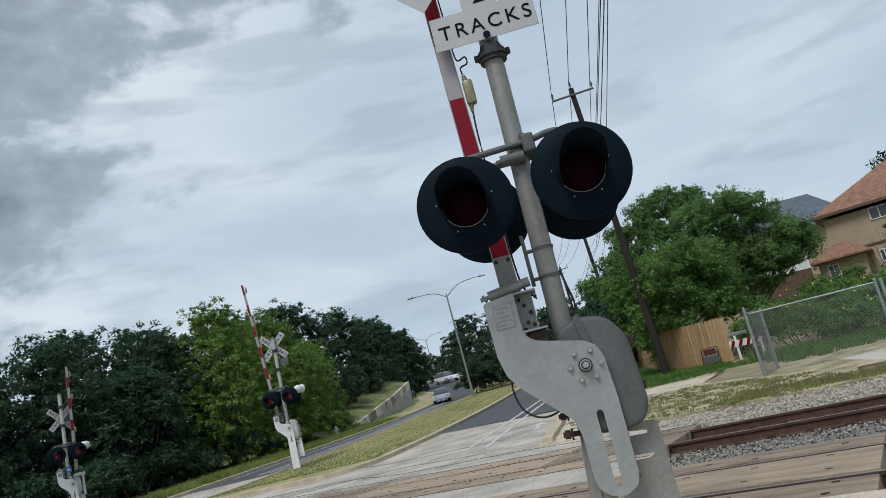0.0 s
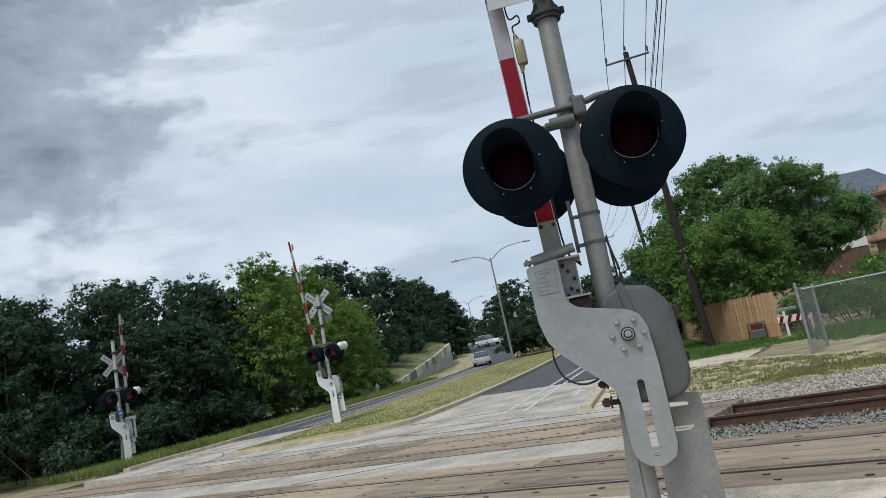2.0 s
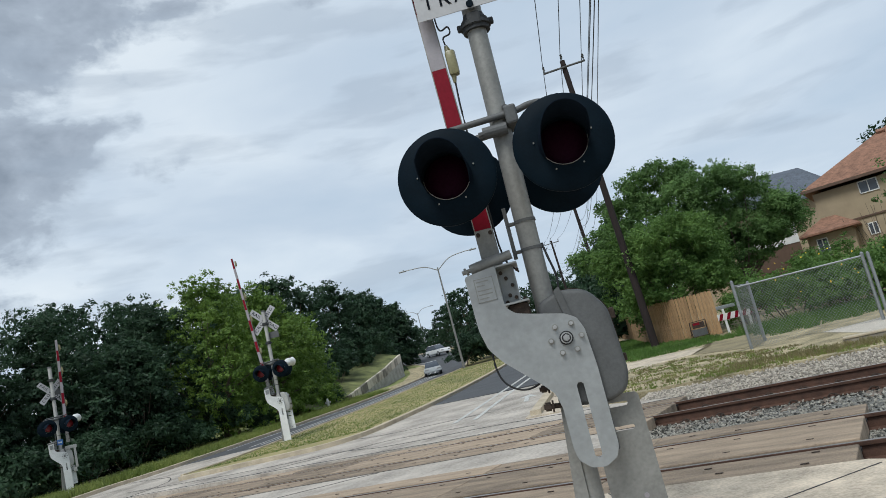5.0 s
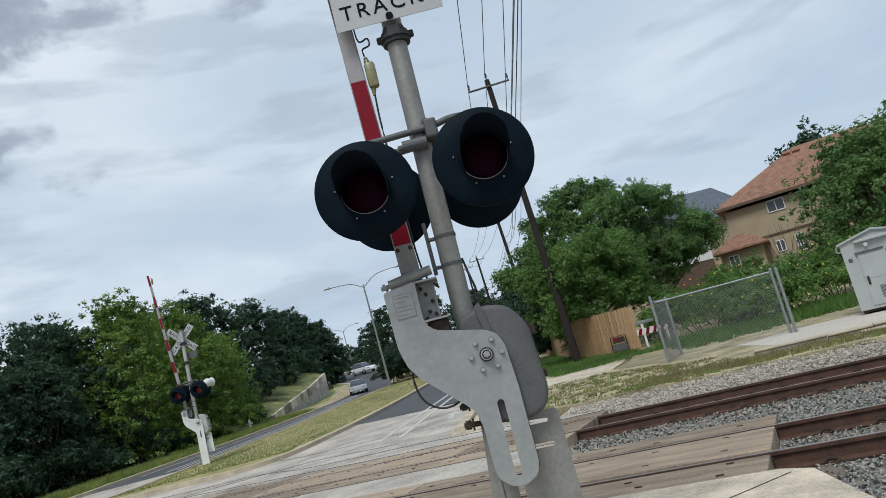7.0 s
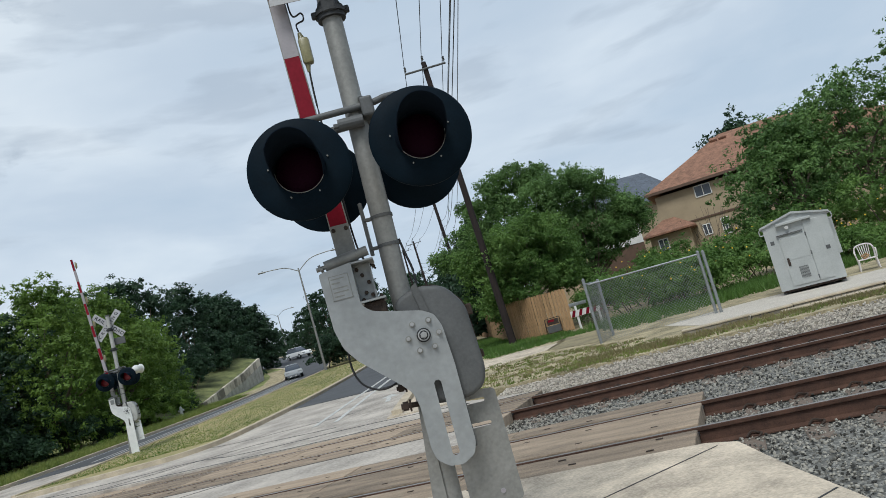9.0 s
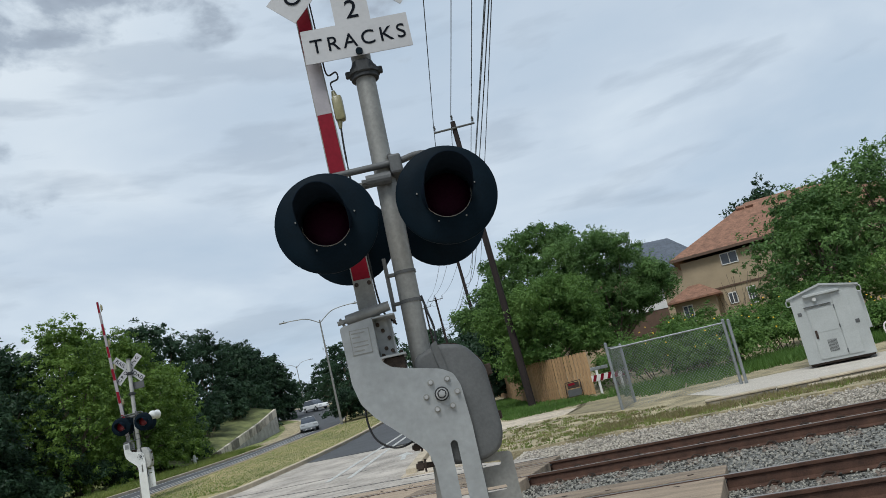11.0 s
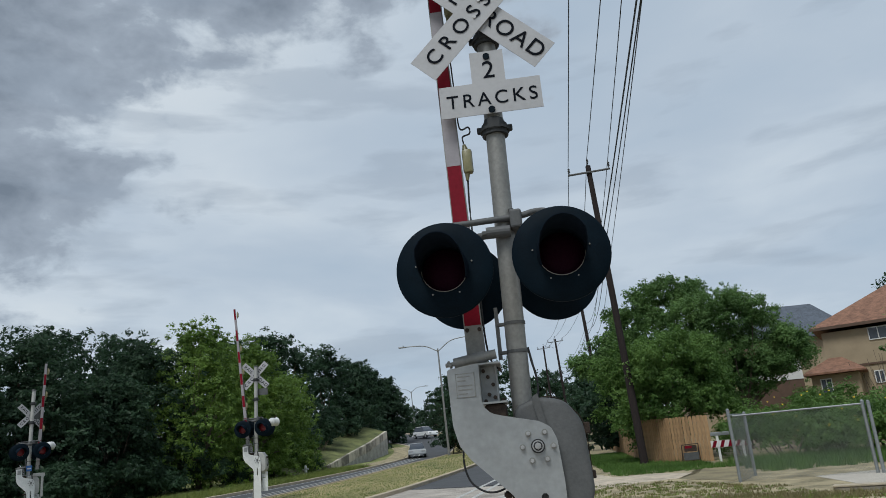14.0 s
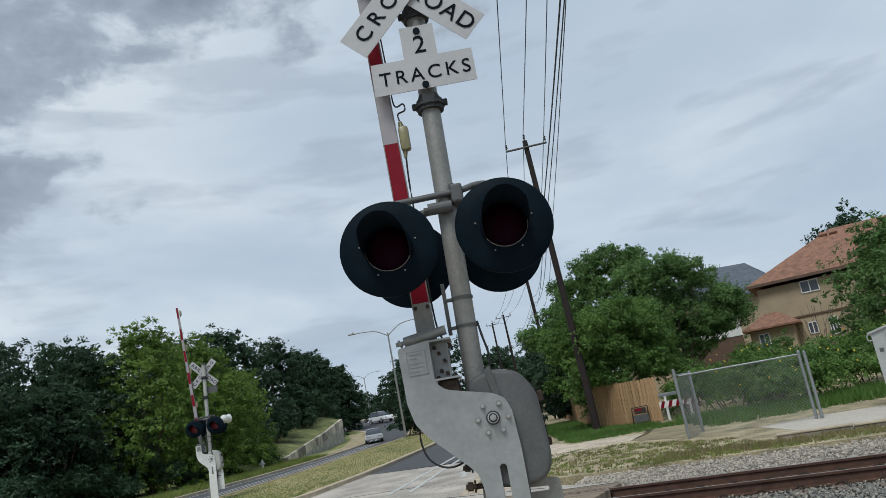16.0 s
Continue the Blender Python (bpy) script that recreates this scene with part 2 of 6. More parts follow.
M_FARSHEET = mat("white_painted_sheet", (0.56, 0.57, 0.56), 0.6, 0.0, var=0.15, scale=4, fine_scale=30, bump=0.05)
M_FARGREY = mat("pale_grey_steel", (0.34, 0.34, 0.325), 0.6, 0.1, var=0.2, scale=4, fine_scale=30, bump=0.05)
M_DKGALV = mat("dull_grey_casting", (0.08, 0.083, 0.084), 0.65, 0.1, var=0.2, scale=5, fine_scale=60, bump=0.12)
M_CAST = mat("dark_casting", (0.024, 0.026, 0.028), 0.7, 0.1, var=0.35, scale=12, fine_scale=80, bump=0.15)
M_BOLT = mat("zinc_bolt", (0.35, 0.35, 0.35), 0.4, 0.6, var=0.2, scale=20, bump=0.0)
M_RUST = mat("rusted_steel", (0.04, 0.027, 0.02), 0.85, 0.1, var=0.5, scale=20, fine_scale=120, bump=0.4)
M_BLACK = mat("black_enamel", (0.0027, 0.0077, 0.013), 0.6, 0.0, var=0.25, scale=6, fine_scale=80, bump=0.03, spec=0.06)
M_HOOD = mat("black_hood", (0.009, 0.014, 0.022), 0.95, 0.0, var=0.2, scale=6, bump=0.0, spec=0.0)
M_LENS = mat("red_lens", (0.016, 0.002, 0.010), 0.6, 0.0, var=0.3, scale=60, fine_scale=160, bump=0.2, spec=0.05)
M_SIGN = mat("sign_white", (0.36, 0.362, 0.372), 0.5, 0.0, var=0.08, scale=4, fine_scale=40, bump=0.02)
M_INK = mat("sign_black", (0.006, 0.008, 0.012), 0.7, var=0.15, scale=20, bump=0.0, spec=0.04)
M_RED = mat("reflective_red", (0.165, 0.006, 0.016), 0.5, spec=0.12, var=0.18, scale=6, fine_scale=50, bump=0.04)
M_WHITE = mat("reflective_white", (0.27, 0.252, 0.268), 0.45, var=0.1, scale=6, fine_scale=50, bump=0.03)
M_CABLE = mat("black_cable", (0.012, 0.013, 0.015), 0.6, var=0.2, bump=0.0)
M_YELLOW = mat("amber_plastic", (0.20, 0.185, 0.095), 0.35, var=0.2, scale=12, bump=0.02)
M_POLE = mat("creosote_wood", (0.014, 0.0085, 0.0078), 0.9, var=0.5, scale=4, fine_scale=40, bump=0.6, stretch=(6, 6, 0.5))
M_WIRE = mat("wire", (0.02, 0.021, 0.024), 0.6, var=0.1, bump=0.0)
M_FENCEWOOD = mat("cedar_board", (0.32, 0.20, 0.10), 0.8, var=0.3, scale=5, fine_scale=40, bump=0.4, obj_var=0.35, stretch=(4, 4, 0.6))
M_LINK = mat("chain_link", (0.27, 0.285, 0.29), 0.5, 0.6, var=0.2, scale=10, bump=0.0)
M_STUCCO = mat("tan_stucco", (0.33, 0.265, 0.175), 0.9, var=0.12, scale=1.5, fine_scale=60, bump=0.2)
M_SHINGLE = mat("terracotta_shingle", (0.205, 0.108, 0.07), 0.9, var=0.45, scale=3, fine_scale=9, bump=0.5)
M_BLUESHINGLE = mat("grey_blue_shingle", (0.085, 0.10, 0.125), 0.9, var=0.35, scale=3, fine_scale=12, bump=0.5)
M_TRIM = mat("white_trim", (0.62, 0.62, 0.60), 0.6, var=0.1, scale=3, bump=0.0)
M_BROWN = mat("brown_fascia", (0.10, 0.06, 0.04), 0.7, var=0.2, scale=3, bump=0.0)
M_GLASS = mat("window_glass", (0.05, 0.06, 0.075), 0.08, 0.0, var=0.1, scale=1, bump=0.0)
M_CABPAINT = mat("pale_grey_paint", (0.37, 0.385, 0.375), 0.5, 0.1, var=0.12, scale=2, fine_scale=30, bump=0.03)
M_PLASTIC = mat("white_plastic", (0.62, 0.58, 0.56), 0.45, var=0.1, bump=0.0)
M_BARK = mat("bark", (0.10, 0.08, 0.06), 0.95, var=0.45, scale=5, fine_scale=30, bump=0.8, stretch=(3, 3, 0.7))
M_LINE = mat("road_paint", (0.42, 0.42, 0.40), 0.7, var=0.4, scale=6, fine_scale=50, bump=0.1)
M_TAR = mat("tar_seal", (0.02, 0.02, 0.02), 0.6, var=0.3, scale=10, bump=0.1)
M_LEAF_DK = leaf_mat("dark_oak_leaves", (0.021, 0.045, 0.026), (0.051, 0.101, 0.049))
M_LEAF_LT = leaf_mat("bright_leaves", (0.062, 0.122, 0.023), (0.205, 0.315, 0.06))
M_LEAF_RD = leaf_mat("deep_green_leaves", (0.048, 0.108, 0.03), (0.185, 0.31, 0.095))
M_LEAF_MD = leaf_mat("green_leaves", (0.05, 0.115, 0.024), (0.20, 0.33, 0.085))
M_BLADE = leaf_mat("grass_blades", (0.10, 0.155, 0.03), (0.30, 0.33, 0.10))
M_BLADE_G = leaf_mat("green_grass_blades", (0.058, 0.125, 0.023), (0.14, 0.25, 0.058))
M_BLADE_DRY = leaf_mat("dry_grass_blades", (0.17, 0.155, 0.07), (0.30, 0.255, 0.13))
M_PETAL = mat("yellow_petal", (0.62, 0.42, 0.02), 0.6, var=0.2, bump=0.0)
M_BLUE = mat("blue_enamel", (0.04, 0.15, 0.42), 0.5, var=0.1, bump=0.0)


# ---- builders ----
def terrain(y):
    """Level at the tracks, a gentle rise beyond, then a hill at the bend."""
    if y < 16.5:
        return 0.0
    if y < 80.0:
        return 0.025 * (y - 16.5)
    return 1.5875 + 0.085 * (min(y, 130.0) - 80.0)


def finish(name, bm, material, smooth=False):
    me = bpy.data.meshes.new(name)
    bmesh.ops.recalc_face_normals(bm, faces=bm.faces)
    bm.to_mesh(me)
    bm.free()
    for mm in (material if isinstance(material, (list, tuple)) else [material]):
        me.materials.append(mm)
    if smooth:
        me.polygons.foreach_set("use_smooth", [True] * len(me.polygons))
        me.set_sharp_from_angle(angle=radians(40))
    return new(name, me)


def part(name, bm, material, parent=None, label="", smooth=False):
    ob = finish(name, bm, material, smooth)
    if parent is not None:
        ob.parent = parent
    if label:
        ob["label"] = label
    return ob


def thing(name, label, category, group="", at=(0, 0, 0)):
    e = new(name)
    e.location = at
    return tagged(e, label, category, group)


def box(bm, x0, y0, z0, x1, y1, z1, bevel=0.0, m=None):
    r = bmesh.ops.create_cube(bm, size=1, matrix=Matrix.Translation(((x0 + x1) / 2, (y0 + y1) / 2, (z0 + z1) / 2)) @ Matrix.Diagonal((x1 - x0, y1 - y0, z1 - z0, 1)))
    vs = r["verts"]
    if m is not None:
        bmesh.ops.transform(bm, matrix=m, verts=vs)
    if bevel:
        es = list({e for v in vs for e in v.link_edges})
        bmesh.ops.bevel(bm, geom=es, offset=bevel, segments=2, affect="EDGES", profile=0.5)
    return bm


def tube(bm, a, b, r0, r1=None, seg=16, caps=True):
    a, b = Vector(a), Vector(b)
    d = b - a
    m = Matrix.Translation((a + b) / 2) @ d.to_track_quat("Z", "Y").to_matrix().to_4x4()
    bmesh.ops.create_cone(bm, cap_ends=caps, segments=seg, radius1=r0, radius2=r0 if r1 is None else r1, depth=d.length, matrix=m)
    return bm


def pipe(bm, pts, r, seg=6):
    """A bent pipe or cable through points."""
    pts = [Vector(p) for p in pts]
    rings = []
    for i, p in enumerate(pts):
        d = (pts[min(i + 1, len(pts) - 1)] - pts[max(i - 1, 0)]).normalized()
        q = d.to_track_quat("Z", "Y")
        rings.append([bm.verts.new(p + q @ Vector((r * math.cos(2 * math.pi * k / seg), r * math.sin(2 * math.pi * k / seg), 0))) for k in range(seg)])
    for a, b in zip(rings, rings[1:]):
        for k in range(seg):
            bm.faces.new((a[k], a[(k + 1) % seg], b[(k + 1) % seg], b[k]))
    bm.faces.new(rings[0][::-1])
    bm.faces.new(rings[-1])
    return bm


def smooth_line(pts, n=8):
    """Points on a smooth curve through pts."""
    P = [Vector(p) for p in pts]
    P = [2 * P[0] - P[1]] + P + [2 * P[-1] - P[-2]]
    out = []
    for i in range(1, len(P) - 2):
        for k in range(n):
            t = k / n
            out.append(0.5 * ((2 * P[i]) + (P[i + 1] - P[i - 1]) * t + (2 * P[i - 1] - 5 * P[i] + 4 * P[i + 1] - P[i + 2]) * t * t + (3 * P[i] - P[i - 1] - 3 * P[i + 1] + P[i + 2]) * t ** 3))
    out.append(P[-2])
    return out


def extrude_poly(bm, pts, y0, y1, bevel=0.0):
    """A plate in the xz plane between two depths."""
    vs = [bm.verts.new((x, y0, z)) for x, z in pts]
    f = bm.faces.new(vs)
    r = bmesh.ops.extrude_face_region(bm, geom=[f])
    bmesh.ops.translate(bm, vec=(0, y1 - y0, 0), verts=[g for g in r["geom"] if isinstance(g, bmesh.types.BMVert)])
    return bm


def slab(name, pts, top, thick, material, bevel=0.0):
    """A sheet with an outline in plan, laid on the terrain, with a real edge."""
    bm = bmesh.new()
    vs = [bm.verts.new((x, y, 0)) for x, y in pts]
    bm.faces.new(vs)
    bmesh.ops.triangulate(bm, faces=bm.faces)
    for yy in (16.5, 80.0, 130.0):
        bmesh.ops.bisect_plane(bm, geom=bm.verts[:] + bm.edges[:] + bm.faces[:], plane_co=(0, yy, 0), plane_no=(0, 1, 0))
    r = bmesh.ops.extrude_face_region(bm, geom=bm.faces[:])
    up = {g for g in r["geom"] if isinstance(g, bmesh.types.BMVert)}
    for v in bm.verts:
        v.co.z = terrain(v.co.y) + (top if v in up else top - thick)
    return finish(name, bm, material)


def ribbon(pts_l, pts_r):
    return list(pts_l) + list(reversed(pts_r))


def offset_line(pts, d):
    """The line shifted by d to its right, in plan."""
    out = []
    for i, p in enumerate(pts):
        a, b = Vector(pts[max(i - 1, 0)][:2]), Vector(pts[min(i + 1, len(pts) - 1)][:2])
        t = (b - a).normalized()
        out.append((p[0] + t.y * d, p[1] - t.x * d))
    return out


def strip_along(name, pts, width, top, thick, material):
    """A long narrow piece that follows a line on the terrain: kerbs, painted lines."""
    bm = bmesh.new()
    rings = []
    le, ri = offset_line(pts, -width / 2), offset_line(pts, width / 2)
    for (lx, ly), (rx, ry) in zip(le, ri):
        zl, zr = terrain(ly), terrain(ry)
        rings.append([bm.verts.new(c) for c in ((lx, ly, zl + top - thick), (lx, ly, zl + top), (rx, ry, zr + top), (rx, ry, zr + top - thick))])
    for a, b in zip(rings, rings[1:]):
        for k in range(4):
            bm.faces.new((a[k], a[(k + 1) % 4], b[(k + 1) % 4], b[k]))
    bm.faces.new(rings[0])
    bm.faces.new(rings[-1][::-1])
    return finish(name, bm, material)


def raw_mesh(name, verts, faces, material, k=4):
    """A mesh from arrays: many small pieces in one object."""
    me = bpy.data.meshes.new(name)
    nv, nf = len(verts), len(faces)
    me.vertices.add(nv)
    me.vertices.foreach_set("co", np.ascontiguousarray(verts, dtype=np.float32).ravel())
    me.loops.add(nf * k)
    me.loops.foreach_set("vertex_index", np.ascontiguousarray(faces, dtype=np.int32).ravel())
    me.polygons.add(nf)
    me.polygons.foreach_set("loop_start", np.arange(0, nf * k, k, dtype=np.int32))
    me.polygons.foreach_set("loop_total", np.full(nf, k, dtype=np.int32))
    me.update(calc_edges=True)
    me.materials.append(material)
    return new(name, me)


# rails run along U; N points away from the camera across the tracks
U = Vector((0.912, -0.410, 0))
N = Vector((0.410, 0.912, 0))


def sn(s, n, z=0.0):
    p = U * s + N * n
    return (p.x, p.y, z)


# ---- ground, roads ----
bm = bmesh.new()
xs = [-1500, -200, -60, -30, 0, 30, 60, 200, 1500]
ys = [-1500, -100, 0, 16.5, 80, 130, 400, 1500]
gv = [[bm.verts.new((x, y, terrain(y) - 0.2)) for x in xs] for y in ys]
for i in range(len(ys) - 1):
    for j in range(len(xs) - 1):
        bm.faces.new((gv[i][j], gv[i][j + 1], gv[i + 1][j + 1], gv[i + 1][j]))
tagged(part("ground", bm, M_GROUND), "dry brown soil with sparse grass", "ground", kind="structure")

MED_FRONT = [(-11.4, 23.6), (-9.4, 23.2), (-7.4, 22.8), (-6.2, 22.8), (-5.3, 23.9), (-4.8, 26.4), (-4.2, 30.4), (-3.5, 37), (-2.8, 46), (-2.2, 58), (-2.0, 76), (-3.2, 92), (-6.0, 103), (-8.6, 107)]
MED_BACK = [(-11.6, 24.1), (-10.8, 26.6), (-10.3, 31.5), (-9.7, 37), (-9.2, 44), (-9.0, 52), (-8.7, 60), (-8.2, 67), (-7.9, 75), (-7.9, 84), (-8.4, 94), (-9.2, 106)]
LEFT_FAR = [(-17.2, 8), (-16.6, 25.4), (-15.5, 29.5), (-14.6, 35), (-13.8, 40), (-12.9, 46), (-12.3, 53), (-12.0, 62), (-12.1, 73), (-12.5, 82), (-13.2, 90), (-15.5, 99), (-20, 108), (-28, 116), (-45, 124), (-70, 130)]
LEFT_NEAR_FAR = [(-9.2, 106), (-12.5, 113), (-18.7, 124.7), (-28, 136), (-46, 146)]
ROAD_RIGHT = [(-0.6, 7.8), (-0.3, 12), (0.3, 17.9), (0.9, 25), (2.0, 39), (3.0, 55), (3.2, 76), (1.6, 95), (-3.5, 112), (-12.0, 122.5)]

mf = [(p.x, p.y) for p in smooth_line([(*p, 0) for p in MED_FRONT], 4)]
mb = [(p.x, p.y) for p in smooth_line([(*p, 0) for p in MED_BACK], 4)]
lf = [(p.x, p.y) for p in smooth_line([(*p, 0) for p in LEFT_FAR], 4)]
ln = [(p.x, p.y) for p in smooth_line([(*p, 0) for p in LEFT_NEAR_FAR], 4)]
rr = [(p.x, p.y) for p in smooth_line([(*p, 0) for p in ROAD_RIGHT], 4)]

# worn apron round the tracks, then the dark resurfaced lanes beyond
for pts in ([(-40, -20), (-0.8, -20), (-0.8, 7.9), sn(-3.9, 7.38)[:2], sn(-34, 7.38)[:2], (-44, 20)],
            [sn(-34, 10.43)[:2], sn(-3.2, 10.43)[:2], sn(-3.2, 11.92)[:2], sn(-34, 11.92)[:2]],
            [sn(-26, 14.97)[:2], sn(-3.2, 14.97)[:2], (1.6, 17.4), (0.3, 17.9), (0.75, 23.0), (0.95, 27.6), (-3.4, 30.0), (-9, 34), (-17.3, 31), (-17.2, 26)]):
    tagged(slab("road_apron", pts, 0.0, 0.25, M_OLDROAD), "worn pale grey asphalt road at the crossing", "road", kind="structure")
for pts, w in (([sn(-22, 15.05)[:2], sn(-16, 15.15)[:2], sn(-9, 15.02)[:2], sn(-3.3, 15.06)[:2]], 0.05), ([sn(-22, 11.82)[:2], sn(-14, 11.86)[:2], sn(-3.3, 11.84)[:2]], 0.03), ([sn(-22, 16.2)[:2], sn(-16, 16.0)[:2], sn(-13.2, 16.5)[:2], sn(-11, 15.9)[:2], sn(-8, 16.1)[:2], sn(-5, 15.8)[:2]], 0.035), ([sn(-15, 15.2)[:2], sn(-12.6, 16.6)[:2], sn(-11.5, 17.1)[:2], sn(-9, 16.9)[:2]], 0.03), ([sn(-10.5, 10.5)[:2], sn(-8.2, 11.8)[:2]], 0.025), ([(-9, 26.5), (-6.2, 24.0), (-4.2, 22.4), (-1.0, 21.6)], 0.03), ([(-16, 28.0), (-13.5, 26.4), (-12.2, 24.2), (-12.4, 21.5)], 0.03), ([sn(-12.4, 4.2)[:2], sn(-9.5, 7.3)[:2]], 0.03)):
    q = [(v.x, v.y) for v in smooth_line([(*c, 0) for c in pts], 6)]
    q = [(x + random.uniform(-0.04, 0.04), y + random.uniform(-0.04, 0.04)) for x, y in q]
    tagged(strip_along("road_crack", q, w, 0.006, 0.005, M_TAR), "dark sealed crack in the asphalt", "road crack", kind="structure")
tagged(slab("road_left", ribbon([(-17.3, 30.8)] + [p for p in lf if p[1] > 31.5], [(-11.0, 30.9)] + [p for p in mb if p[1] > 31.5] + ln[1:]), 0.004, 0.2, M_NEWROAD), "dark resurfaced asphalt carriageway curving uphill", "road", kind="structure")
tagged(slab("road_right", ribbon([(-4.0, 30.4)] + [p for p in mf if p[1] > 31], [(1.1, 28.2)] + [p for p in rr if p[1] > 29]), 0.004, 0.2, M_NEWROAD), "dark resurfaced asphalt carriageway", "road", kind="structure")

tagged(slab("median", ribbon(mf, mb), 0.10, 0.25, M_DRYGRASS), "dry yellow-green grass median between the carriageways", "grass", kind="structure")
tagged(strip_along("kerb_median", mf, 0.26, 0.13, 0.3, M_KERB), "pale worn concrete kerb", "kerb", kind="structure")
tagged(strip_along("kerb_median_back", mb, 0.18, 0.14, 0.3, M_KERB), "pale worn concrete kerb", "kerb", kind="structure")
tagged(strip_along("kerb_bend", offset_line(ln, 0.2), 0.35, 0.16, 0.3, M_KERB), "pale kerb round the outside of the bend", "kerb", kind="structure")
tagged(strip_along("kerb_left", [p for p in lf if p[1] > 25], 0.3, 0.13, 0.3, M_KERB), "weathered concrete kerb and gutter", "kerb", kind="structure")
tagged(strip_along("kerb_right", [p for p in rr if p[1] > 17.5], 0.25, 0.14, 0.3, M_KERB), "pale concrete kerb", "kerb", kind="structure")
tagged(slab("verge_left", [(-17.35, 25.5)] + offset_line([p for p in lf if p[1] > 26], -0.15) + [(-90, 132), (-90, 60), (-30, 33.0), (-20.6, 28.6)], 0.08, 0.28, M_GRASS), "green verge below the trees", "grass", kind="structure")
tagged(slab("verge_right", [(0.45, 18.1)] + offset_line([p for p in rr if p[1] > 18.5], 0.12) + [(90, 150), (90, -12), sn(8.5, 17.2)[:2], sn(-4.0, 17.3)[:2]], 0.02, 0.22, M_VERGE), "dry grass verge beside the crossing", "grass", kind="structure")
tagged(slab("pavement_pad", [(-0.75, -12), (3.6, -12), (3.05, 4.0), (3.16, 5.4), (3.28, 6.42), sn(0.1, 7.36)[:2], sn(-3.3, 7.36)[:2], (-0.55, 7.9)], 0.035, 0.24, M_CONC), "pale concrete pavement with joints", "pavement", kind="structure")

for pts in ([(-0.6, 4.62), (3.12, 6.46)], [(0.3, 3.3), (3.08, 4.68)], [(1.1, 7.55), (1.75, 5.0)], [(-0.6, 1.6), (3.1, 3.3)]):
    tagged(strip_along("pavement_joint", pts, 0.014, 0.0385, 0.003, M_TAR), "dark joint in the concrete", "joint", kind="structure")
# painted lines
centre = [(p.x, p.y) for p in smooth_line([(-12.3, 32, 0), (-11.4, 40, 0), (-10.7, 50, 0), (-10.5, 61, 0), (-10.8, 75, 0), (-11.3, 83.6, 0), (-12.9, 92.5, 0), (-15.9, 102, 0), (-20.8, 113, 0), (-27, 121, 0)], 5)]
for d in (-0.2, 0.35):
    tagged(strip_along("line_left", offset_line(centre, d), 0.13, 0.009, 0.004, M_LINE), "worn white painted line", "road marking", kind="structure")
tagged(strip_along("line_edge", offset_line([p for p in lf if 33 < p[1] < 112], 0.55), 0.11, 0.009, 0.004, M_LINE), "worn white edge line", "road marking", kind="structure")
for pts in ([(-2.0, 20.8), (-1.3, 27), (-0.5, 34), (0.05, 39.2), (0.9, 50)], [(-1.4, 20.5), (-0.85, 26), (-0.2, 32), (0.3, 36.2), (1.3, 46)]):
    tagged(strip_along("line_turn", pts, 0.14, 0.01, 0.005, M_LINE), "worn white lane line", "road marking", kind="structure")

# faded arrow in the turning lane
bm = bmesh.new()
av = [bm.verts.new((x, y, terrain(y) + 0.009)) for x, y in ((-0.10, 22.3), (0.04, 22.3), (0.06, 23.6), (0.30, 23.5), (0.05, 24.5), (-0.28, 23.7), (-0.08, 23.65))]
bm.faces.new(av)
r = bmesh.ops.extrude_face_region(bm, geom=bm.faces[:])
bmesh.ops.translate(bm, vec=(0, 0, -0.006), verts=[g for g in r["geom"] if isinstance(g, bmesh.types.BMVert)])
tagged(part("lane_arrow", bm, M_LINE), "faded white painted lane arrow", "road marking", kind="structure")
tagged(slab("pavement_ramp", [(0.05, 17.75), (0.8, 23.6), (1.3, 24.5), (1.9, 22.0), (1.7, 17.25)], 0.03, 0.2, M_CONC), "pale concrete kerb ramp beside the tracks", "pavement", kind="structure")
for pts in ([(0.28, 19.5), (1.75, 18.9)], [(0.52, 21.4), (1.85, 20.9)]):
    tagged(strip_along("ramp_joint", pts, 0.02, 0.034, 0.003, M_TAR), "dark joint in the concrete", "joint", kind="structure")

# ---- tracks ----
TRACKS = [(8.30, 9.735, 0.0), (12.84, 14.275, -3.2)]


def rail(n, name):
    prof = [(-0.07, -0.178), (0.07, -0.178), (0.07, -0.166), (0.012, -0.145), (0.009, -0.045), (0.036, -0.035), (0.037, -0.004), (0.030, 0.0), (-0.030, 0.0), (-0.037, -0.004), (-0.036, -0.035), (-0.009, -0.045), (-0.012, -0.145), (-0.07, -0.166)]
    bm = bmesh.new()
    rings = [[bm.verts.new(sn(s, n + p, z)) for p, z in prof] for s in (-60, -30, -10, 0, 10, 30, 90)]
    k = len(prof)
    for a, b in zip(rings, rings[1:]):
        for i in range(k):
            bm.faces.new((a[i], a[(i + 1) % k], b[(i + 1) % k], b[i]))
    g = thing(name, "rusty steel rail with a polished running surface", "rail", "rails of the tracks")
    part("rail_body", bm, M_RAIL, g, "rust-brown rolled steel")
    bm = bmesh.new()
    for s0, s1 in ((-60, -10), (-10, 10), (10, 90)):
        q = [bm.verts.new(sn(s, n + p, z)) for s in (s0, s1) for p, z in ((-0.026, 0.0005), (-0.022, 0.002), (0.022, 0.002), (0.026, 0.0005))]
        for k in range(3):
            bm.faces.new((q[k], q[k + 1], q[k + 5], q[k + 4]))
    part("running_surface", bm, M_RAILTOP, g, "polished steel strip")
    return g


for a, b, s_end in TRACKS:
    for n in (a, b):
        rail(n, "rail")

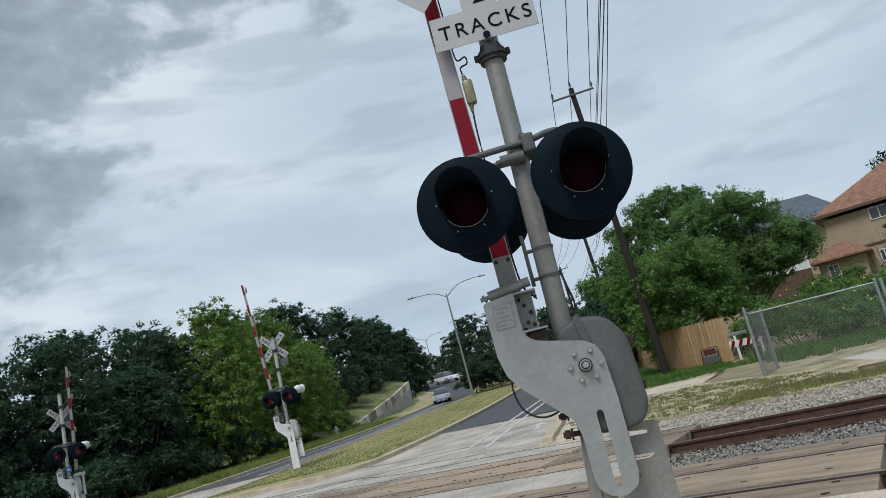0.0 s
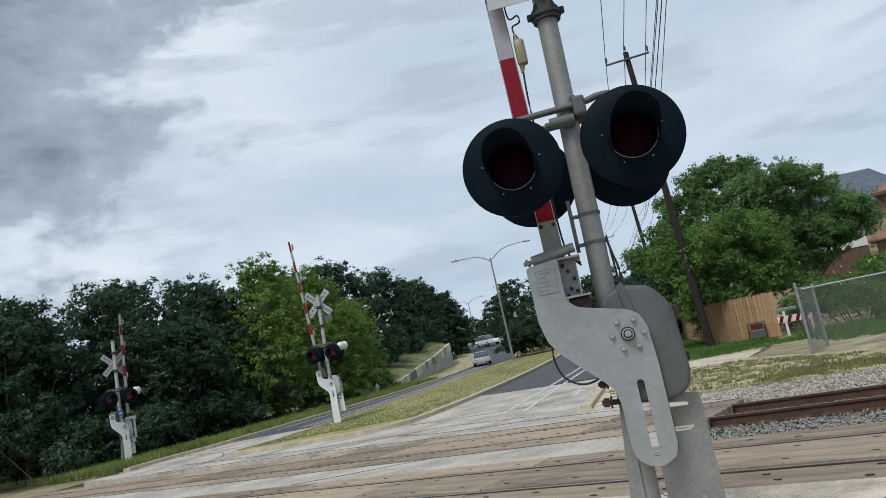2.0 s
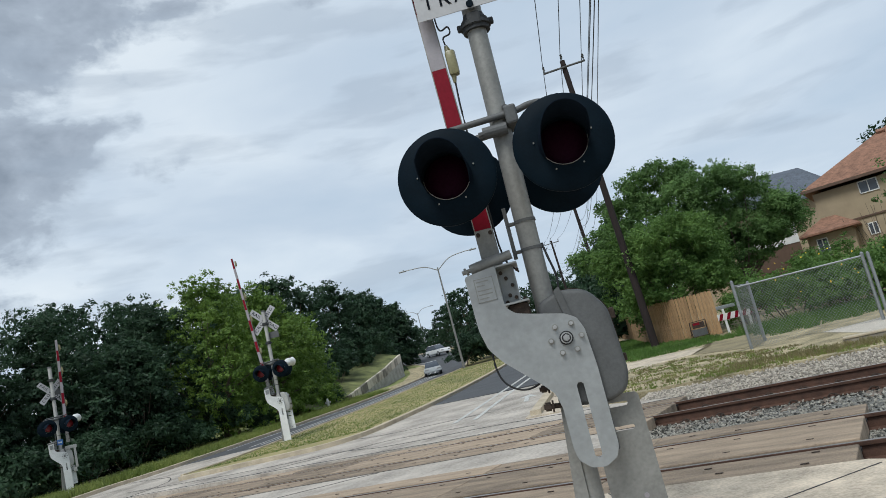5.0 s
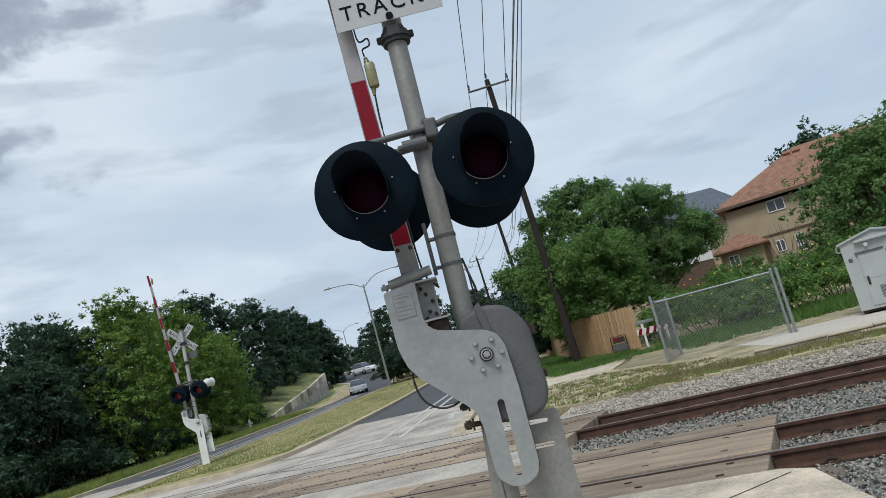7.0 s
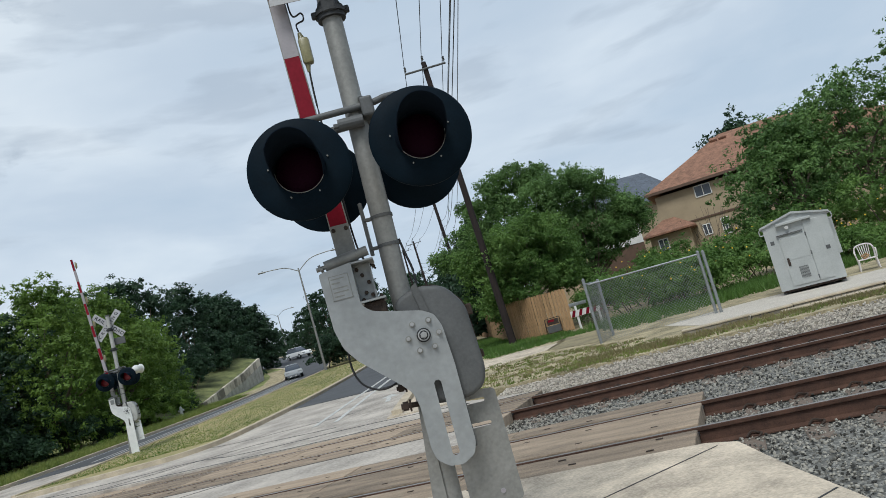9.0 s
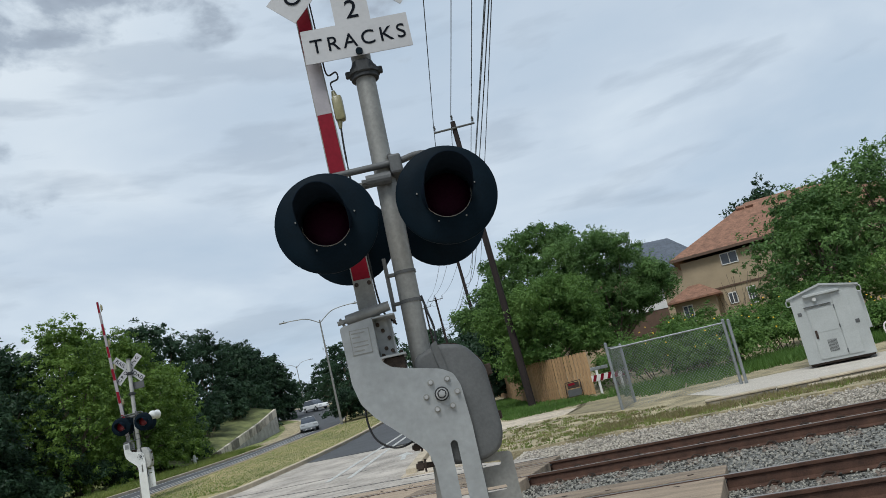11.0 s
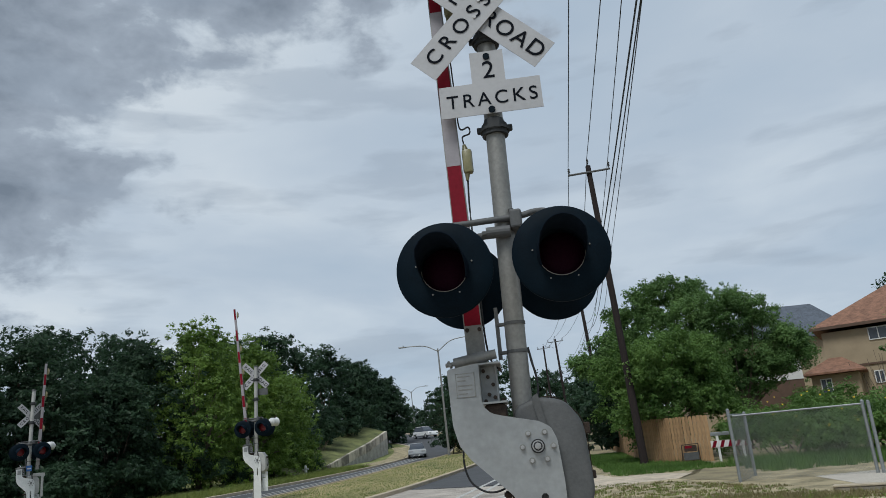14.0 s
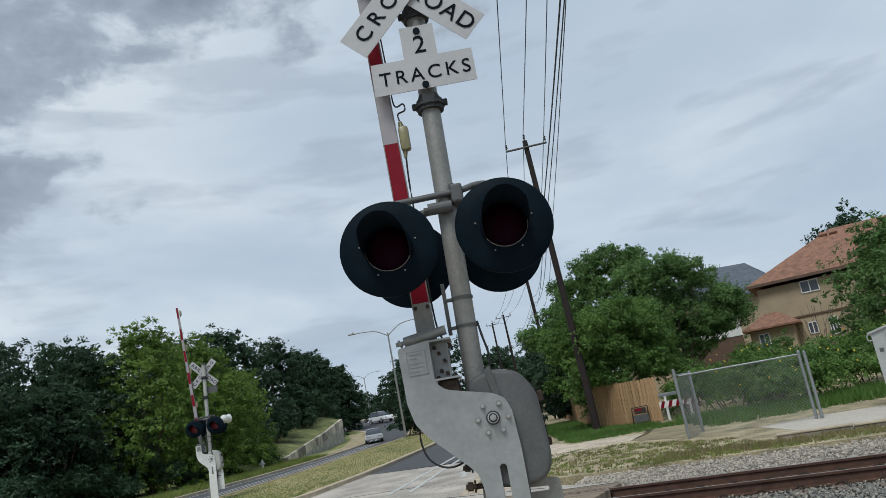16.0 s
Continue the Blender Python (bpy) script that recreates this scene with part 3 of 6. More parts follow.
sleeper_bm = bmesh.new()
box(sleeper_bm, -0.11, -1.3, -0.17, 0.11, 1.3, 0.0, 0.012)
sleeper0 = part("sleeper", sleeper_bm, M_TIE)
tagged(sleeper0, "weathered grey-brown timber sleeper in the ballast", "sleeper", "sleepers under the tracks")
ANG = math.atan2(U.y, U.x)
first = True
for a, b, s_end in TRACKS:
    for i in range(46):
        p = sn(s_end + 0.45 + i * 0.54, (a + b) / 2, -0.178)
        m = Matrix.Translation(p) @ Matrix.Rotation(ANG + random.uniform(-0.02, 0.02), 4, "Z")
        if first:
            sleeper0.matrix_basis = m
            first = False
        else:
            copy_thing(sleeper0, m)

# rail clips beside the rails
clip_bm = bmesh.new()
pipe(clip_bm, smooth_line([(-0.05, 0.0, 0.0), (0.0, 0.05, 0.035), (0.06, 0.03, 0.02), (0.09, -0.05, 0.03), (0.05, -0.07, 0.0)], 3), 0.011, 5)
clip0 = tagged(part("rail_clip", clip_bm, M_RUST), "rusty spring clip holding the rail", "rail clip", "clips along the rails")
first = True
for a, b, s_end in TRACKS:
    for n, sg in ((a, -1), (a, 1), (b, -1), (b, 1)):
        for i in range(11):
            m = Matrix.Translation(sn(s_end + 0.45 + i * 0.54, n + sg * 0.10, -0.165)) @ Matrix.Rotation(ANG + (0 if sg < 0 else math.pi), 4, "Z")
            if first:
                clip0.matrix_basis = m
                first = False
            else:
                copy_thing(clip0, m)


def ballast(name, count, region, size, z, material, seed, label):
    """Loose broken stones, one joined heap."""
    rng = np.random.default_rng(seed)
    v0 = np.array([(x, y, z) for z in (-1, 1) for x, y in ((-1, -1), (1, -1), (1, 1), (-1, 1))], dtype=float) * 0.72
    f0 = np.array([(4, 5, 6, 7), (0, 1, 5, 4), (1, 2, 6, 5), (2, 3, 7, 6), (3, 0, 4, 7)])
    P = region(rng, count)
    count = len(P)
    sz = size * rng.uniform(0.55, 1.35, (count, 1, 1))
    V = np.repeat(v0[None], count, 0) * rng.uniform(0.55, 1.3, (count, len(v0), 3)) * rng.uniform(0.6, 1.3, (count, 1, 3)) * np.array([1, 1, 0.75]) * sz
    spin = rng.uniform(0, 2 * np.pi, count)
    cs, si = np.cos(spin)[:, None], np.sin(spin)[:, None]
    tilt = rng.uniform(-0.7, 0.7, count)
    ct, st = np.cos(tilt)[:, None], np.sin(tilt)[:, None]
    V = np.stack([V[:, :, 0], V[:, :, 1] * ct - V[:, :, 2] * st, V[:, :, 1] * st + V[:, :, 2] * ct], 2)
    V = np.stack([V[:, :, 0] * cs - V[:, :, 1] * si, V[:, :, 0] * si + V[:, :, 1] * cs, V[:, :, 2]], 2)
    V += P[:, None, :]
    F = f0[None] + (np.arange(count) * len(v0))[:, None, None]
    return tagged(raw_mesh(name, V.reshape(-1, 3), F.reshape(-1, 4), material, 4), label, "ballast", kind="stuff")


def band(s0, s1, n0, n1, zf, skip=True):
    def f(rng, c):
        u = rng.random(c) ** 1.5
        s = s0 + (s1 - s0) * u
        n = rng.uniform(n0, n1, c)
        x, y = U.x * s + N.x * n, U.y * s + N.y * n
        return np.stack([x, y, zf(s, n) + rng.uniform(-0.03, 0.03, c)], 1)
    return f


tagged(slab("ballast_bed", [sn(0.05, 5.0)[:2], sn(60, 5.0)[:2], sn(60, 18.6)[:2], sn(-4.2, 18.6)[:2], sn(-3.3, 10.5)[:2], sn(0.05, 10.45)[:2]], -0.192, 0.06, M_BED), "grey stone ballast bed", "ballast", kind="structure")
ballast("ballast", 36000, band(0.0, 8, 4.2, 10.4, lambda s, n: -0.193), 0.0125, 0, M_STONE, 5, "grey and white broken stone ballast between the rails")
ballast("ballast", 34000, band(-3.2, 12, 10.4, 15.0, lambda s, n: -0.19), 0.0155, 0, M_STONE, 6, "grey broken stone ballast between the tracks")
ballast("ballast", 22000, band(-4.6, 14, 14.9, 17.7, lambda s, n: -0.165 + 0.055 * (n - 15)), 0.022, 0, M_STONEW, 7, "pale gravel beside the far track")

tagged(slab("gravel_shoulder", [sn(-4.7, 15.0)[:2], sn(60, 15.0)[:2], sn(60, 16.4)[:2], sn(-4.4, 16.4)[:2]], -0.145, 0.1, M_SHOULDER), "pale gravel shoulder of the far track", "ballast", kind="structure")
tagged(slab("gravel_shoulder_top", [sn(-4.4, 16.4)[:2], sn(60, 16.4)[:2], sn(60, 18.7)[:2], sn(-3.6, 18.7)[:2]], -0.075, 0.1, M_SHOULDER), "pale gravel shoulder rising to the verge", "ballast", kind="structure")

# ---- crossing panels: each a part of the crossing ----
crossing = thing("level_crossing", "brown timber-pattern crossing panels set between the rails", "crossing")
crossing["kind"] = "structure"


def panel_mesh(w, d):
    bm = bmesh.new()
    box(bm, -w / 2, -d / 2, -0.18, w / 2, d / 2, 0.0, 0.012)
    bmesh.ops.recalc_face_normals(bm, faces=bm.faces)
    me = bpy.data.meshes.new("panel")
    bm.to_mesh(me)
    bm.free()
    me.materials.append(M_PANEL)
    return me


PANEL_L = 2.42
shared = {}
for ti, (a, b, s_end) in enumerate(TRACKS):
    bands = ((a - 0.91, a - 0.115), (a + 0.135, b - 0.135), (b + 0.115, b + 0.68))
    for n0, n1 in bands:
        k = round(n1 - n0, 3)
        if k not in shared:
            shared[k] = panel_mesh(PANEL_L - 0.012, n1 - n0)
        for i in range(11):
            ob = new("panel", shared[k])
            ob.parent = crossing
            ob.matrix_basis = Matrix.Translation(sn(s_end - (i + 0.5) * PANEL_L, (n0 + n1) / 2, 0.004 + random.uniform(-0.004, 0.004))) @ Matrix.Rotation(ANG + random.uniform(-0.001, 0.001), 4, "Z")
for a, b, s_end in TRACKS:
    for n in (a, b):
        for side in (-1, 1):
            bm = bmesh.new()
            m = Matrix.Translation(sn(s_end - 13.3, n + side * 0.083, -0.04)) @ Matrix.Rotation(ANG, 4, "Z")
            box(bm, -13.3, -0.042, -0.03, 13.3, 0.042, 0.0, 0.0, m)
            part("flange_filler", bm, M_TAR, crossing, "black rubber strip in the flangeway")
slot = bmesh.new()
box(slot, -0.036, -0.013, -0.003, 0.036, 0.013, 0.003)
slot_me = bpy.data.meshes.new("lifting_slot")
slot.to_mesh(slot_me)
slot.free()
slot_me.materials.append(M_RUST)
for ti, (a, b, s_end) in enumerate(TRACKS):
    for n in (a - 0.62, a - 0.3, a + 0.35, b - 0.35, b + 0.3):
        for i in range(14):
            ob = new("lifting_slot", slot_me)
            ob.parent = crossing
            ob.matrix_basis = Matrix.Translation(sn(s_end - 0.45 - i * 0.81 + random.uniform(-0.12, 0.12), n + random.uniform(-0.06, 0.06), 0.0085)) @ Matrix.Rotation(ANG + random.uniform(-0.15, 0.15), 4, "Z")


# ---- crossing signal with its gate ----
def word(name, text, size, material, parent, m, label=""):
    cu = bpy.data.curves.new(name, "FONT")
    cu.body, cu.size, cu.align_x, cu.align_y, cu.extrude, cu.offset = text, size, "CENTER", "CENTER", 0.002, size * 0.002
    cu.space_character = 1.52 if len(text) > 6 else 1.32 if len(text) > 4 else 1.15
    tmp = bpy.data.objects.new(name, cu)
    me = bpy.data.meshes.new_from_object(tmp)
    bpy.data.objects.remove(tmp)
    me.materials.clear()
    me.materials.append(material)
    ob = new(name, me)
    ob.parent = parent
    ob.matrix_basis = m
    if label:
        ob["label"] = label
    return ob


FACE = Matrix.Rotation(radians(90), 4, "X")


def plate_poly(parent, name, pts, y0, y1, material, bevel=0.004):
    bm = bmesh.new()
    extrude_poly(bm, pts, y0, y1)
    return part(name, bm, material, parent)


def round_poly(pts, r, n=4):
    """The outline with its corners rounded."""
    out = []
    k = len(pts)
    for i in range(k):
        p, a, b = Vector(pts[i]), Vector(pts[i - 1]), Vector(pts[(i + 1) % k])
        da, db = (a - p), (b - p)
        ra = min(r, da.length * 0.45, db.length * 0.45)
        s, e = p + da.normalized() * ra, p + db.normalized() * ra
        for j in range(n + 1):
            t = j / n
            q = s * (1 - t) ** 2 + p * 2 * t * (1 - t) + e * t * t
            out.append((q.x, q.y))
    return out


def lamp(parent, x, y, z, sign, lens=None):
    """A round black background with a hood over a red lens; sign -1 faces the camera's side."""
    bm = bmesh.new()
    seg = 48
    ring = []
    for r, dy in ((0.305, 0.012), (0.305, 0.0), (0.290, -0.014), (0.20, -0.02), (0.148, -0.02), (0.148, 0.07)):
        ring.append([bm.verts.new((x + r * math.cos(2 * math.pi * k / seg), y + (dy if sign < 0 else -dy), z + r * math.sin(2 * math.pi * k / seg))) for k in range(seg)])
    for a, b in zip(ring, ring[1:]):
        for k in range(seg):
            bm.faces.new((a[k], a[(k + 1) % seg], b[(k + 1) % seg], b[k]))
    for k in range(seg):
        bm.faces.new((ring[-1][k], ring[-1][(k + 1) % seg], ring[0][(k + 1) % seg], ring[0][k]))
    disc = part("background_disc", bm, M_BLACK, parent, "round black backing disc", smooth=True)
    bm = bmesh.new()
    n = 26
    outer, inner = [], []
    depth = 0.40
    for k in range(n + 1):
        a = radians(-30 + (240) * k / n)
        L = 0.05 + (depth - 0.05) * min(1.0, (math.sin(a) + 0.5) / 0.9)
        for lst, r in ((outer, 0.153), (inner, 0.148)):
            lst.append((bm.verts.new((x + r * math.cos(a), y + sign * 0.02, z + r * math.sin(a))), bm.verts.new((x + r * math.cos(a) * (1 - 0.25 * L), y + sign * (0.02 + L), z + r * math.sin(a) - 0.06 * L))))
    for lst in (outer, inner):
        for a, b in zip(lst, lst[1:]):
            bm.faces.new((a[0], b[0], b[1], a[1]))
    for (oa, ia), (ob, ib) in zip(zip(outer, inner), list(zip(outer, inner))[1:]):
        bm.faces.new((oa[1], ob[1], ib[1], ia[1]))
    part("hood", bm, M_HOOD, disc, "black hood", smooth=True)
    bm = bmesh.new()
    rings = []
    for r, d in ((0.147, -0.055), (0.14, -0.048), (0.10, -0.03), (0.05, -0.022)):
        rings.append([bm.verts.new((x + r * math.cos(2 * math.pi * k / 32), y + sign * d, z + r * math.sin(2 * math.pi * k / 32))) for k in range(32)])
    for a, b in zip(rings, rings[1:]):
        for k in range(32):
            bm.faces.new((a[k], a[(k + 1) % 32], b[(k + 1) % 32], b[k]))
    bm.faces.new(rings[-1])
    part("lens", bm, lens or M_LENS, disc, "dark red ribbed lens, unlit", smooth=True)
    bm = bmesh.new()
    rim = [(x + 0.145 * math.cos(radians(a)), y + sign * 0.024, z + 0.145 * math.sin(radians(a))) for a in range(180, 361, 12)]
    pipe(bm, rim, 0.0025, 6)
    part("lens_rim", bm, M_GALV, disc, "thin bright metal rim")
    for a in (-62, -118, 10, 170):
        bm = bmesh.new()
        tube(bm, (x + 0.178 * math.cos(radians(a)), y + sign * 0.018, z + 0.178 * math.sin(radians(a))), (x + 0.178 * math.cos(radians(a)), y + sign * 0.03, z + 0.178 * math.sin(radians(a))), 0.005, seg=8)
        part("screw", bm, M_GALV, disc)
    bm = bmesh.new()
    tube(bm, (x, y - sign * 0.072, z), (x, y - sign * 0.17, z), 0.15, 0.11, 24)
    part("lamp_housing", bm, M_DKGALV if sign < 0 else M_BLACK, disc, smooth=True)
    return disc


def mast_x(z):
    return 0.024 + 0.0125 * (z - 3.7)


def track_sign(g):
    bm = bmesh.new()
    X = mast_x(3.9) - 0.005
    extrude_poly(bm, [(X - 0.355, 3.742), (X + 0.355, 3.742), (X + 0.355, 3.982), (X + 0.118, 3.982), (X + 0.118, 4.222), (X - 0.118, 4.222), (X - 0.118, 3.982), (X - 0.355, 3.982)], -0.112, -0.106)
    sg = part("track_count_sign", bm, M_SIGN, g, "white sign plate reading 2 TRACKS")
    word("lettering", "TRACKS", 0.142, M_INK, sg, Matrix.Translation((X + 0.01, -0.1135, 3.852)) @ FACE, "black letters")
    word("lettering", "2", 0.185, M_INK, sg, Matrix.Translation((X + 0.005, -0.1135, 4.07)) @ FACE, "black numeral")
    for bz in (4.178, 3.768):
        bm = bmesh.new()
        tube(bm, (X + 0.0, -0.126, bz), (X + 0.0, -0.10, bz), 0.024, seg=14)
        part("bolt", bm, M_BLACK, sg, "dark bolt head")


def far_extras(g):
    """Plain back of a small plate, a side lamp and a pale pedestal."""
    bm = bmesh.new()
    box(bm, 0.02, 0.09, 3.82, 0.44, 0.098, 4.06, 0.002)
    part("small_plate", bm, M_DKGALV, g, "grey back of a small plate")
    bm = bmesh.new()
    tube(bm, (0.62, -0.16, 2.80), (0.74, 0.05, 2.80), 0.10, 0.16, 20)
    bmesh.ops.create_uvsphere(bm, u_segments=16, v_segments=8, radius=0.15, matrix=Matrix.Translation((0.63, -0.14, 2.80)))
    part("side_lamp", bm, M_FARSHEET, g, "white round lamp housing", True)
    bm = bmesh.new()
    box(bm, -0.06, -0.23, 0.02, 0.20, -0.205, 0.98, 0.006)
    box(bm, -0.06, -0.235, 0.62, 0.16, -0.23, 0.65)
    part("pedestal_plate", bm, M_TRIM, g, "white front plate of the pedestal")


def build_gate(arm_lean=-0.02, arm_top=7.53, near=True, arm_foot=None):
    """Local frame: the mast stands at x = 0, y = 0, at z = 3 m; the camera's side is -y."""
    g = thing("crossing_signal", "galvanised railway crossing signal with raised gate arm on a mast", "crossing signal", "crossing signals")
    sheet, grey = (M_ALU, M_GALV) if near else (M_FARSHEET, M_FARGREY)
    bm = bmesh.new()
    tube(bm, (mast_x(-0.1), 0, 0.1), (mast_x(4.85), 0, 4.85), 0.066, seg=28)
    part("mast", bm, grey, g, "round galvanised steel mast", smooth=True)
    bm = bmesh.new()
    box(bm, -0.32, -0.22, -0.12, 0.12, 0.22, 0.06, 0.015)
    part("foundation", bm, M_CONC, g, "concrete footing")
    bm = bmesh.new()
    tube(bm, (mast_x(4.85), 0, 4.85), (mast_x(4.9), 0, 4.9), 0.085, 0.07, 20)
    part("mast_cap", bm, M_DKGALV, g, smooth=True)
    # clamps on the mast
    for z, hh in ((2.285, 0.01), (2.10, 0.01)):
        bm = bmesh.new()
        tube(bm, (mast_x(z), 0, z - hh), (mast_x(z), 0, z + hh), 0.071, seg=24)
        box(bm, mast_x(z) - 0.115, -0.02, z - hh, mast_x(z) - 0.06, 0.02, z + hh, 0.004)
        part("clamp", bm, M_DKGALV, g, "thin steel band clamp")
    bm = bmesh.new()
    box(bm, mast_x(2.2) - 0.125, -0.012, 2.06, mast_x(2.2) - 0.10, 0.03, 2.40, 0.004)
    part("clamp_bar", bm, M_DKGALV, g)
    for z in (3.665, 4.37):
        bm = bmesh.new()
        tube(bm, (mast_x(z), 0, z - 0.05), (mast_x(z), 0, z + 0.03), 0.092, seg=20)
        tube(bm, (mast_x(z), 0, z - 0.02), (mast_x(z), 0, z + 0.0), 0.105, seg=20)
        tube(bm, (mast_x(z), 0, z + 0.03), (mast_x(z), 0, z + 0.07), 0.084, 0.07, seg=20)
        box(bm, mast_x(z) - 0.045, -0.10, z - 0.03, mast_x(z) + 0.045, -0.05, z + 0.06, 0.012)
        box(bm, mast_x(z) - 0.125, -0.03, z - 0.025, mast_x(z) + 0.125, 0.01, z + 0.02, 0.01)
        part("sign_bracket", bm, M_CAST, g, "dark cast bracket")
    # lamp cross-arm: two bent pipes from a junction casting
    bm = bmesh.new()
    pipe(bm, smooth_line([(-0.42, -0.16, 2.93), (-0.36, -0.10, 2.965), (-0.2, -0.085, 2.975), (0.1, -0.085, 2.985), (0.22, -0.10, 3.0), (0.30, -0.16, 2.97), (0.33, -0.22, 2.88)], 4), 0.022, 12)
    part("lamp_arm", bm, M_DKGALV, g, "grey pipe cross-arm", smooth=True)
    bm = bmesh.new()
    pipe(bm, smooth_line([(-0.40, 0.20, 2.93), (-0.2, 0.12, 2.93), (0.0, 0.09, 2.93), (0.25, 0.14, 2.93), (0.36, 0.22, 2.93)], 4), 0.026, 12)
    part("rear_lamp_arm", bm, M_DKGALV, g, smooth=True)
    bm = bmesh.new()
    box(bm, 0.055, -0.13, 2.90, 0.135, 0.06, 3.03, 0.015)
    tube(bm, (0.07, -0.06, 3.03), (0.07, -0.06, 3.05), 0.018, seg=8)
    tube(bm, (-0.11, -0.09, 2.89), (0.05, -0.09, 2.89), 0.04, seg=14)
    tube(bm, (-0.14, -0.09, 2.89), (-0.11, -0.09, 2.89), 0.018, seg=6)
    part("junction_casting", bm, M_DKGALV, g, "grey cast junction box")
    # far lenses take the red with ambient light in its colour
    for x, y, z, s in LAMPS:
        lamp(g, x, y, z, s, None if near else M_LENS_AMBIENT)
    # signs
    if near:
        track_sign(g)
    else:
        far_extras(g)
    C = Vector((mast_x(4.55) - 0.042, -0.13 if near else 0.10, 4.55))
    for ang, words, dy in ((-44, (("RAIL", -0.35), ("ROAD", 0.335)), 0.012), (46, (("CROSSING", 0.0),), -0.012)):
        m = Matrix.Translation(C + Vector((0, dy, 0))) @ Matrix.Rotation(radians(-ang), 4, "Y")
        bm = bmesh.new()
        box(bm, -0.61, -0.0025, -0.114, 0.61, 0.0025, 0.114)
        blade = part("crossbuck_blade", bm, M_SIGN, g, "white crossbuck blade with black letters")
        blade.matrix_basis = m
        for w, off in words:
            word("lettering", w, 0.172 if w != "CROSSING" else 0.160, M_INK, blade, Matrix.Translation((off * 0.98, -0.006, 0)) @ FACE, "black letters")
        for bx in (-0.06, 0.06):
            bm = bmesh.new()
            tube(bm, (bx, -0.012, 0.03 * (1 if bx > 0 else -1)), (bx, 0.0, 0.03 * (1 if bx > 0 else -1)), 0.012, seg=10)
            part("bolt", bm, M_BOLT, blade)
    # gate arm, standing up, with red and white bands
    def arm_x(z):
        return (arm_foot or (-0.262 if near else -0.305)) + arm_lean * (z - 2.1)
    bm = bmesh.new()
    y0, y1 = ARM_Y - 0.02, ARM_Y + 0.02
    def seg_box(bm, z0, z1, w0, w1, ya, yb):
        q = [(arm_x(z0) - w0, ya, z0), (arm_x(z0) + w0, ya, z0), (arm_x(z0) + w0, yb, z0), (arm_x(z0) - w0, yb, z0), (arm_x(z1) - w1, ya, z1), (arm_x(z1) + w1, ya, z1), (arm_x(z1) + w1, yb, z1), (arm_x(z1) - w1, yb, z1)]
        v = [bm.verts.new(c) for c in q]
        for f in ((0, 1, 2, 3), (4, 5, 6, 7), (0, 1, 5, 4), (1, 2, 6, 5), (2, 3, 7, 6), (3, 0, 4, 7)):
            bm.faces.new([v[i] for i in f])
    def aw(z):
        return 0.062 - 0.03 * (z - 2.0) / 6.0
    seg_box(bm, 1.98, 2.42, 0.062, 0.06, y0 - 0.004, y1)
    seg_box(bm, 2.42, arm_top - 0.002, aw(2.42), aw(arm_top), y0, y1)
    arm = part("gate_arm", bm, M_GALV, g, "raised gate arm with red and white reflective bands")
    spans = [(2.30, 2.50, 1), (2.50, 3.02, 0), (3.02, 3.43, 1), (3.43, 3.84, 0), (3.84, 4.25, 1), (4.25, 4.66, 0), (4.66, 5.07, 1), (5.07, 5.48, 0), (5.48, 5.89, 1), (5.89, 6.3, 0), (6.3, 6.71, 1), (6.71, 7.12, 0), (7.12, 7.53, 1)]
    for za, zb, r in spans:
        if zb > arm_top + 0.01:
            continue
        bm = bmesh.new()
        seg_box(bm, za + 0.0005, zb - 0.0005, aw(za) - 0.007, aw(zb) - 0.007, y0 - 0.006, y1 + 0.003)
        red = bool(r) == near
        part("band", bm, M_RED if red else M_WHITE, arm, "red reflective band" if red else "white reflective band")
    for z, dx in ((2.27, -0.04), (2.27, 0.04), (2.10, -0.04), (2.10, 0.04)):
        bm = bmesh.new()
        tube(bm, (arm_x(z) + dx, y0 - 0.022, z), (arm_x(z) + dx, y0, z), 0.013, seg=10)
        part("bolt", bm, M_RUST, arm, "dark bolt")
    # arm lamps and their cable
    for z in [q for q in (3.47, 4.72, 5.6, 6.9) if q < arm_top]:
        bm = bmesh.new()
        box(bm, arm_x(z) + 0.065, ARM_Y - 0.035, z - 0.10, arm_x(z) + 0.135, ARM_Y + 0.035, z + 0.08, 0.02)
        tube(bm, (arm_x(z) + 0.09, ARM_Y, z + 0.08), (arm_x(z) + 0.085, ARM_Y, z + 0.12), 0.022, 0.012, 10)
        tube(bm, (arm_x(z) + 0.09, ARM_Y, z - 0.10), (arm_x(z) + 0.085, ARM_Y, z - 0.15), 0.018, 0.010, 10)
        part("arm_lamp", bm, M_YELLOW, arm, "yellowed clear plastic lamp housing", smooth=True)
    bm = bmesh.new()
    pipe(bm, smooth_line([(arm_x(2.0) + 0.15, ARM_Y, 1.98), (arm_x(2.05) + 0.075, ARM_Y, 2.12), (arm_x(2.6) + 0.07, ARM_Y, 2.6), (arm_x(3.2) + 0.075, ARM_Y, 3.1), (arm_x(3.3) + 0.085, ARM_Y, 3.33)], 6), 0.007, 6)
    part("cable", bm, M_CABLE, arm, "black cable")
    bm = bmesh.new()
    pipe(bm, smooth_line([(arm_x(3.6) + 0.085, ARM_Y, 3.60), (arm_x(3.6) + 0.085, ARM_Y, 3.65), (arm_x(3.6) + 0.135, ARM_Y, 3.67), (arm_x(3.6) + 0.13, ARM_Y, 3.72), (arm_x(3.7) + 0.07, ARM_Y, 3.72), (arm_x(3.9) + 0.065, ARM_Y, 3.95), (arm_x(4.4) + 0.06, ARM_Y, 4.5)], 6), 0.006, 6)
    part("cable", bm, M_CABLE, arm, "black cable")
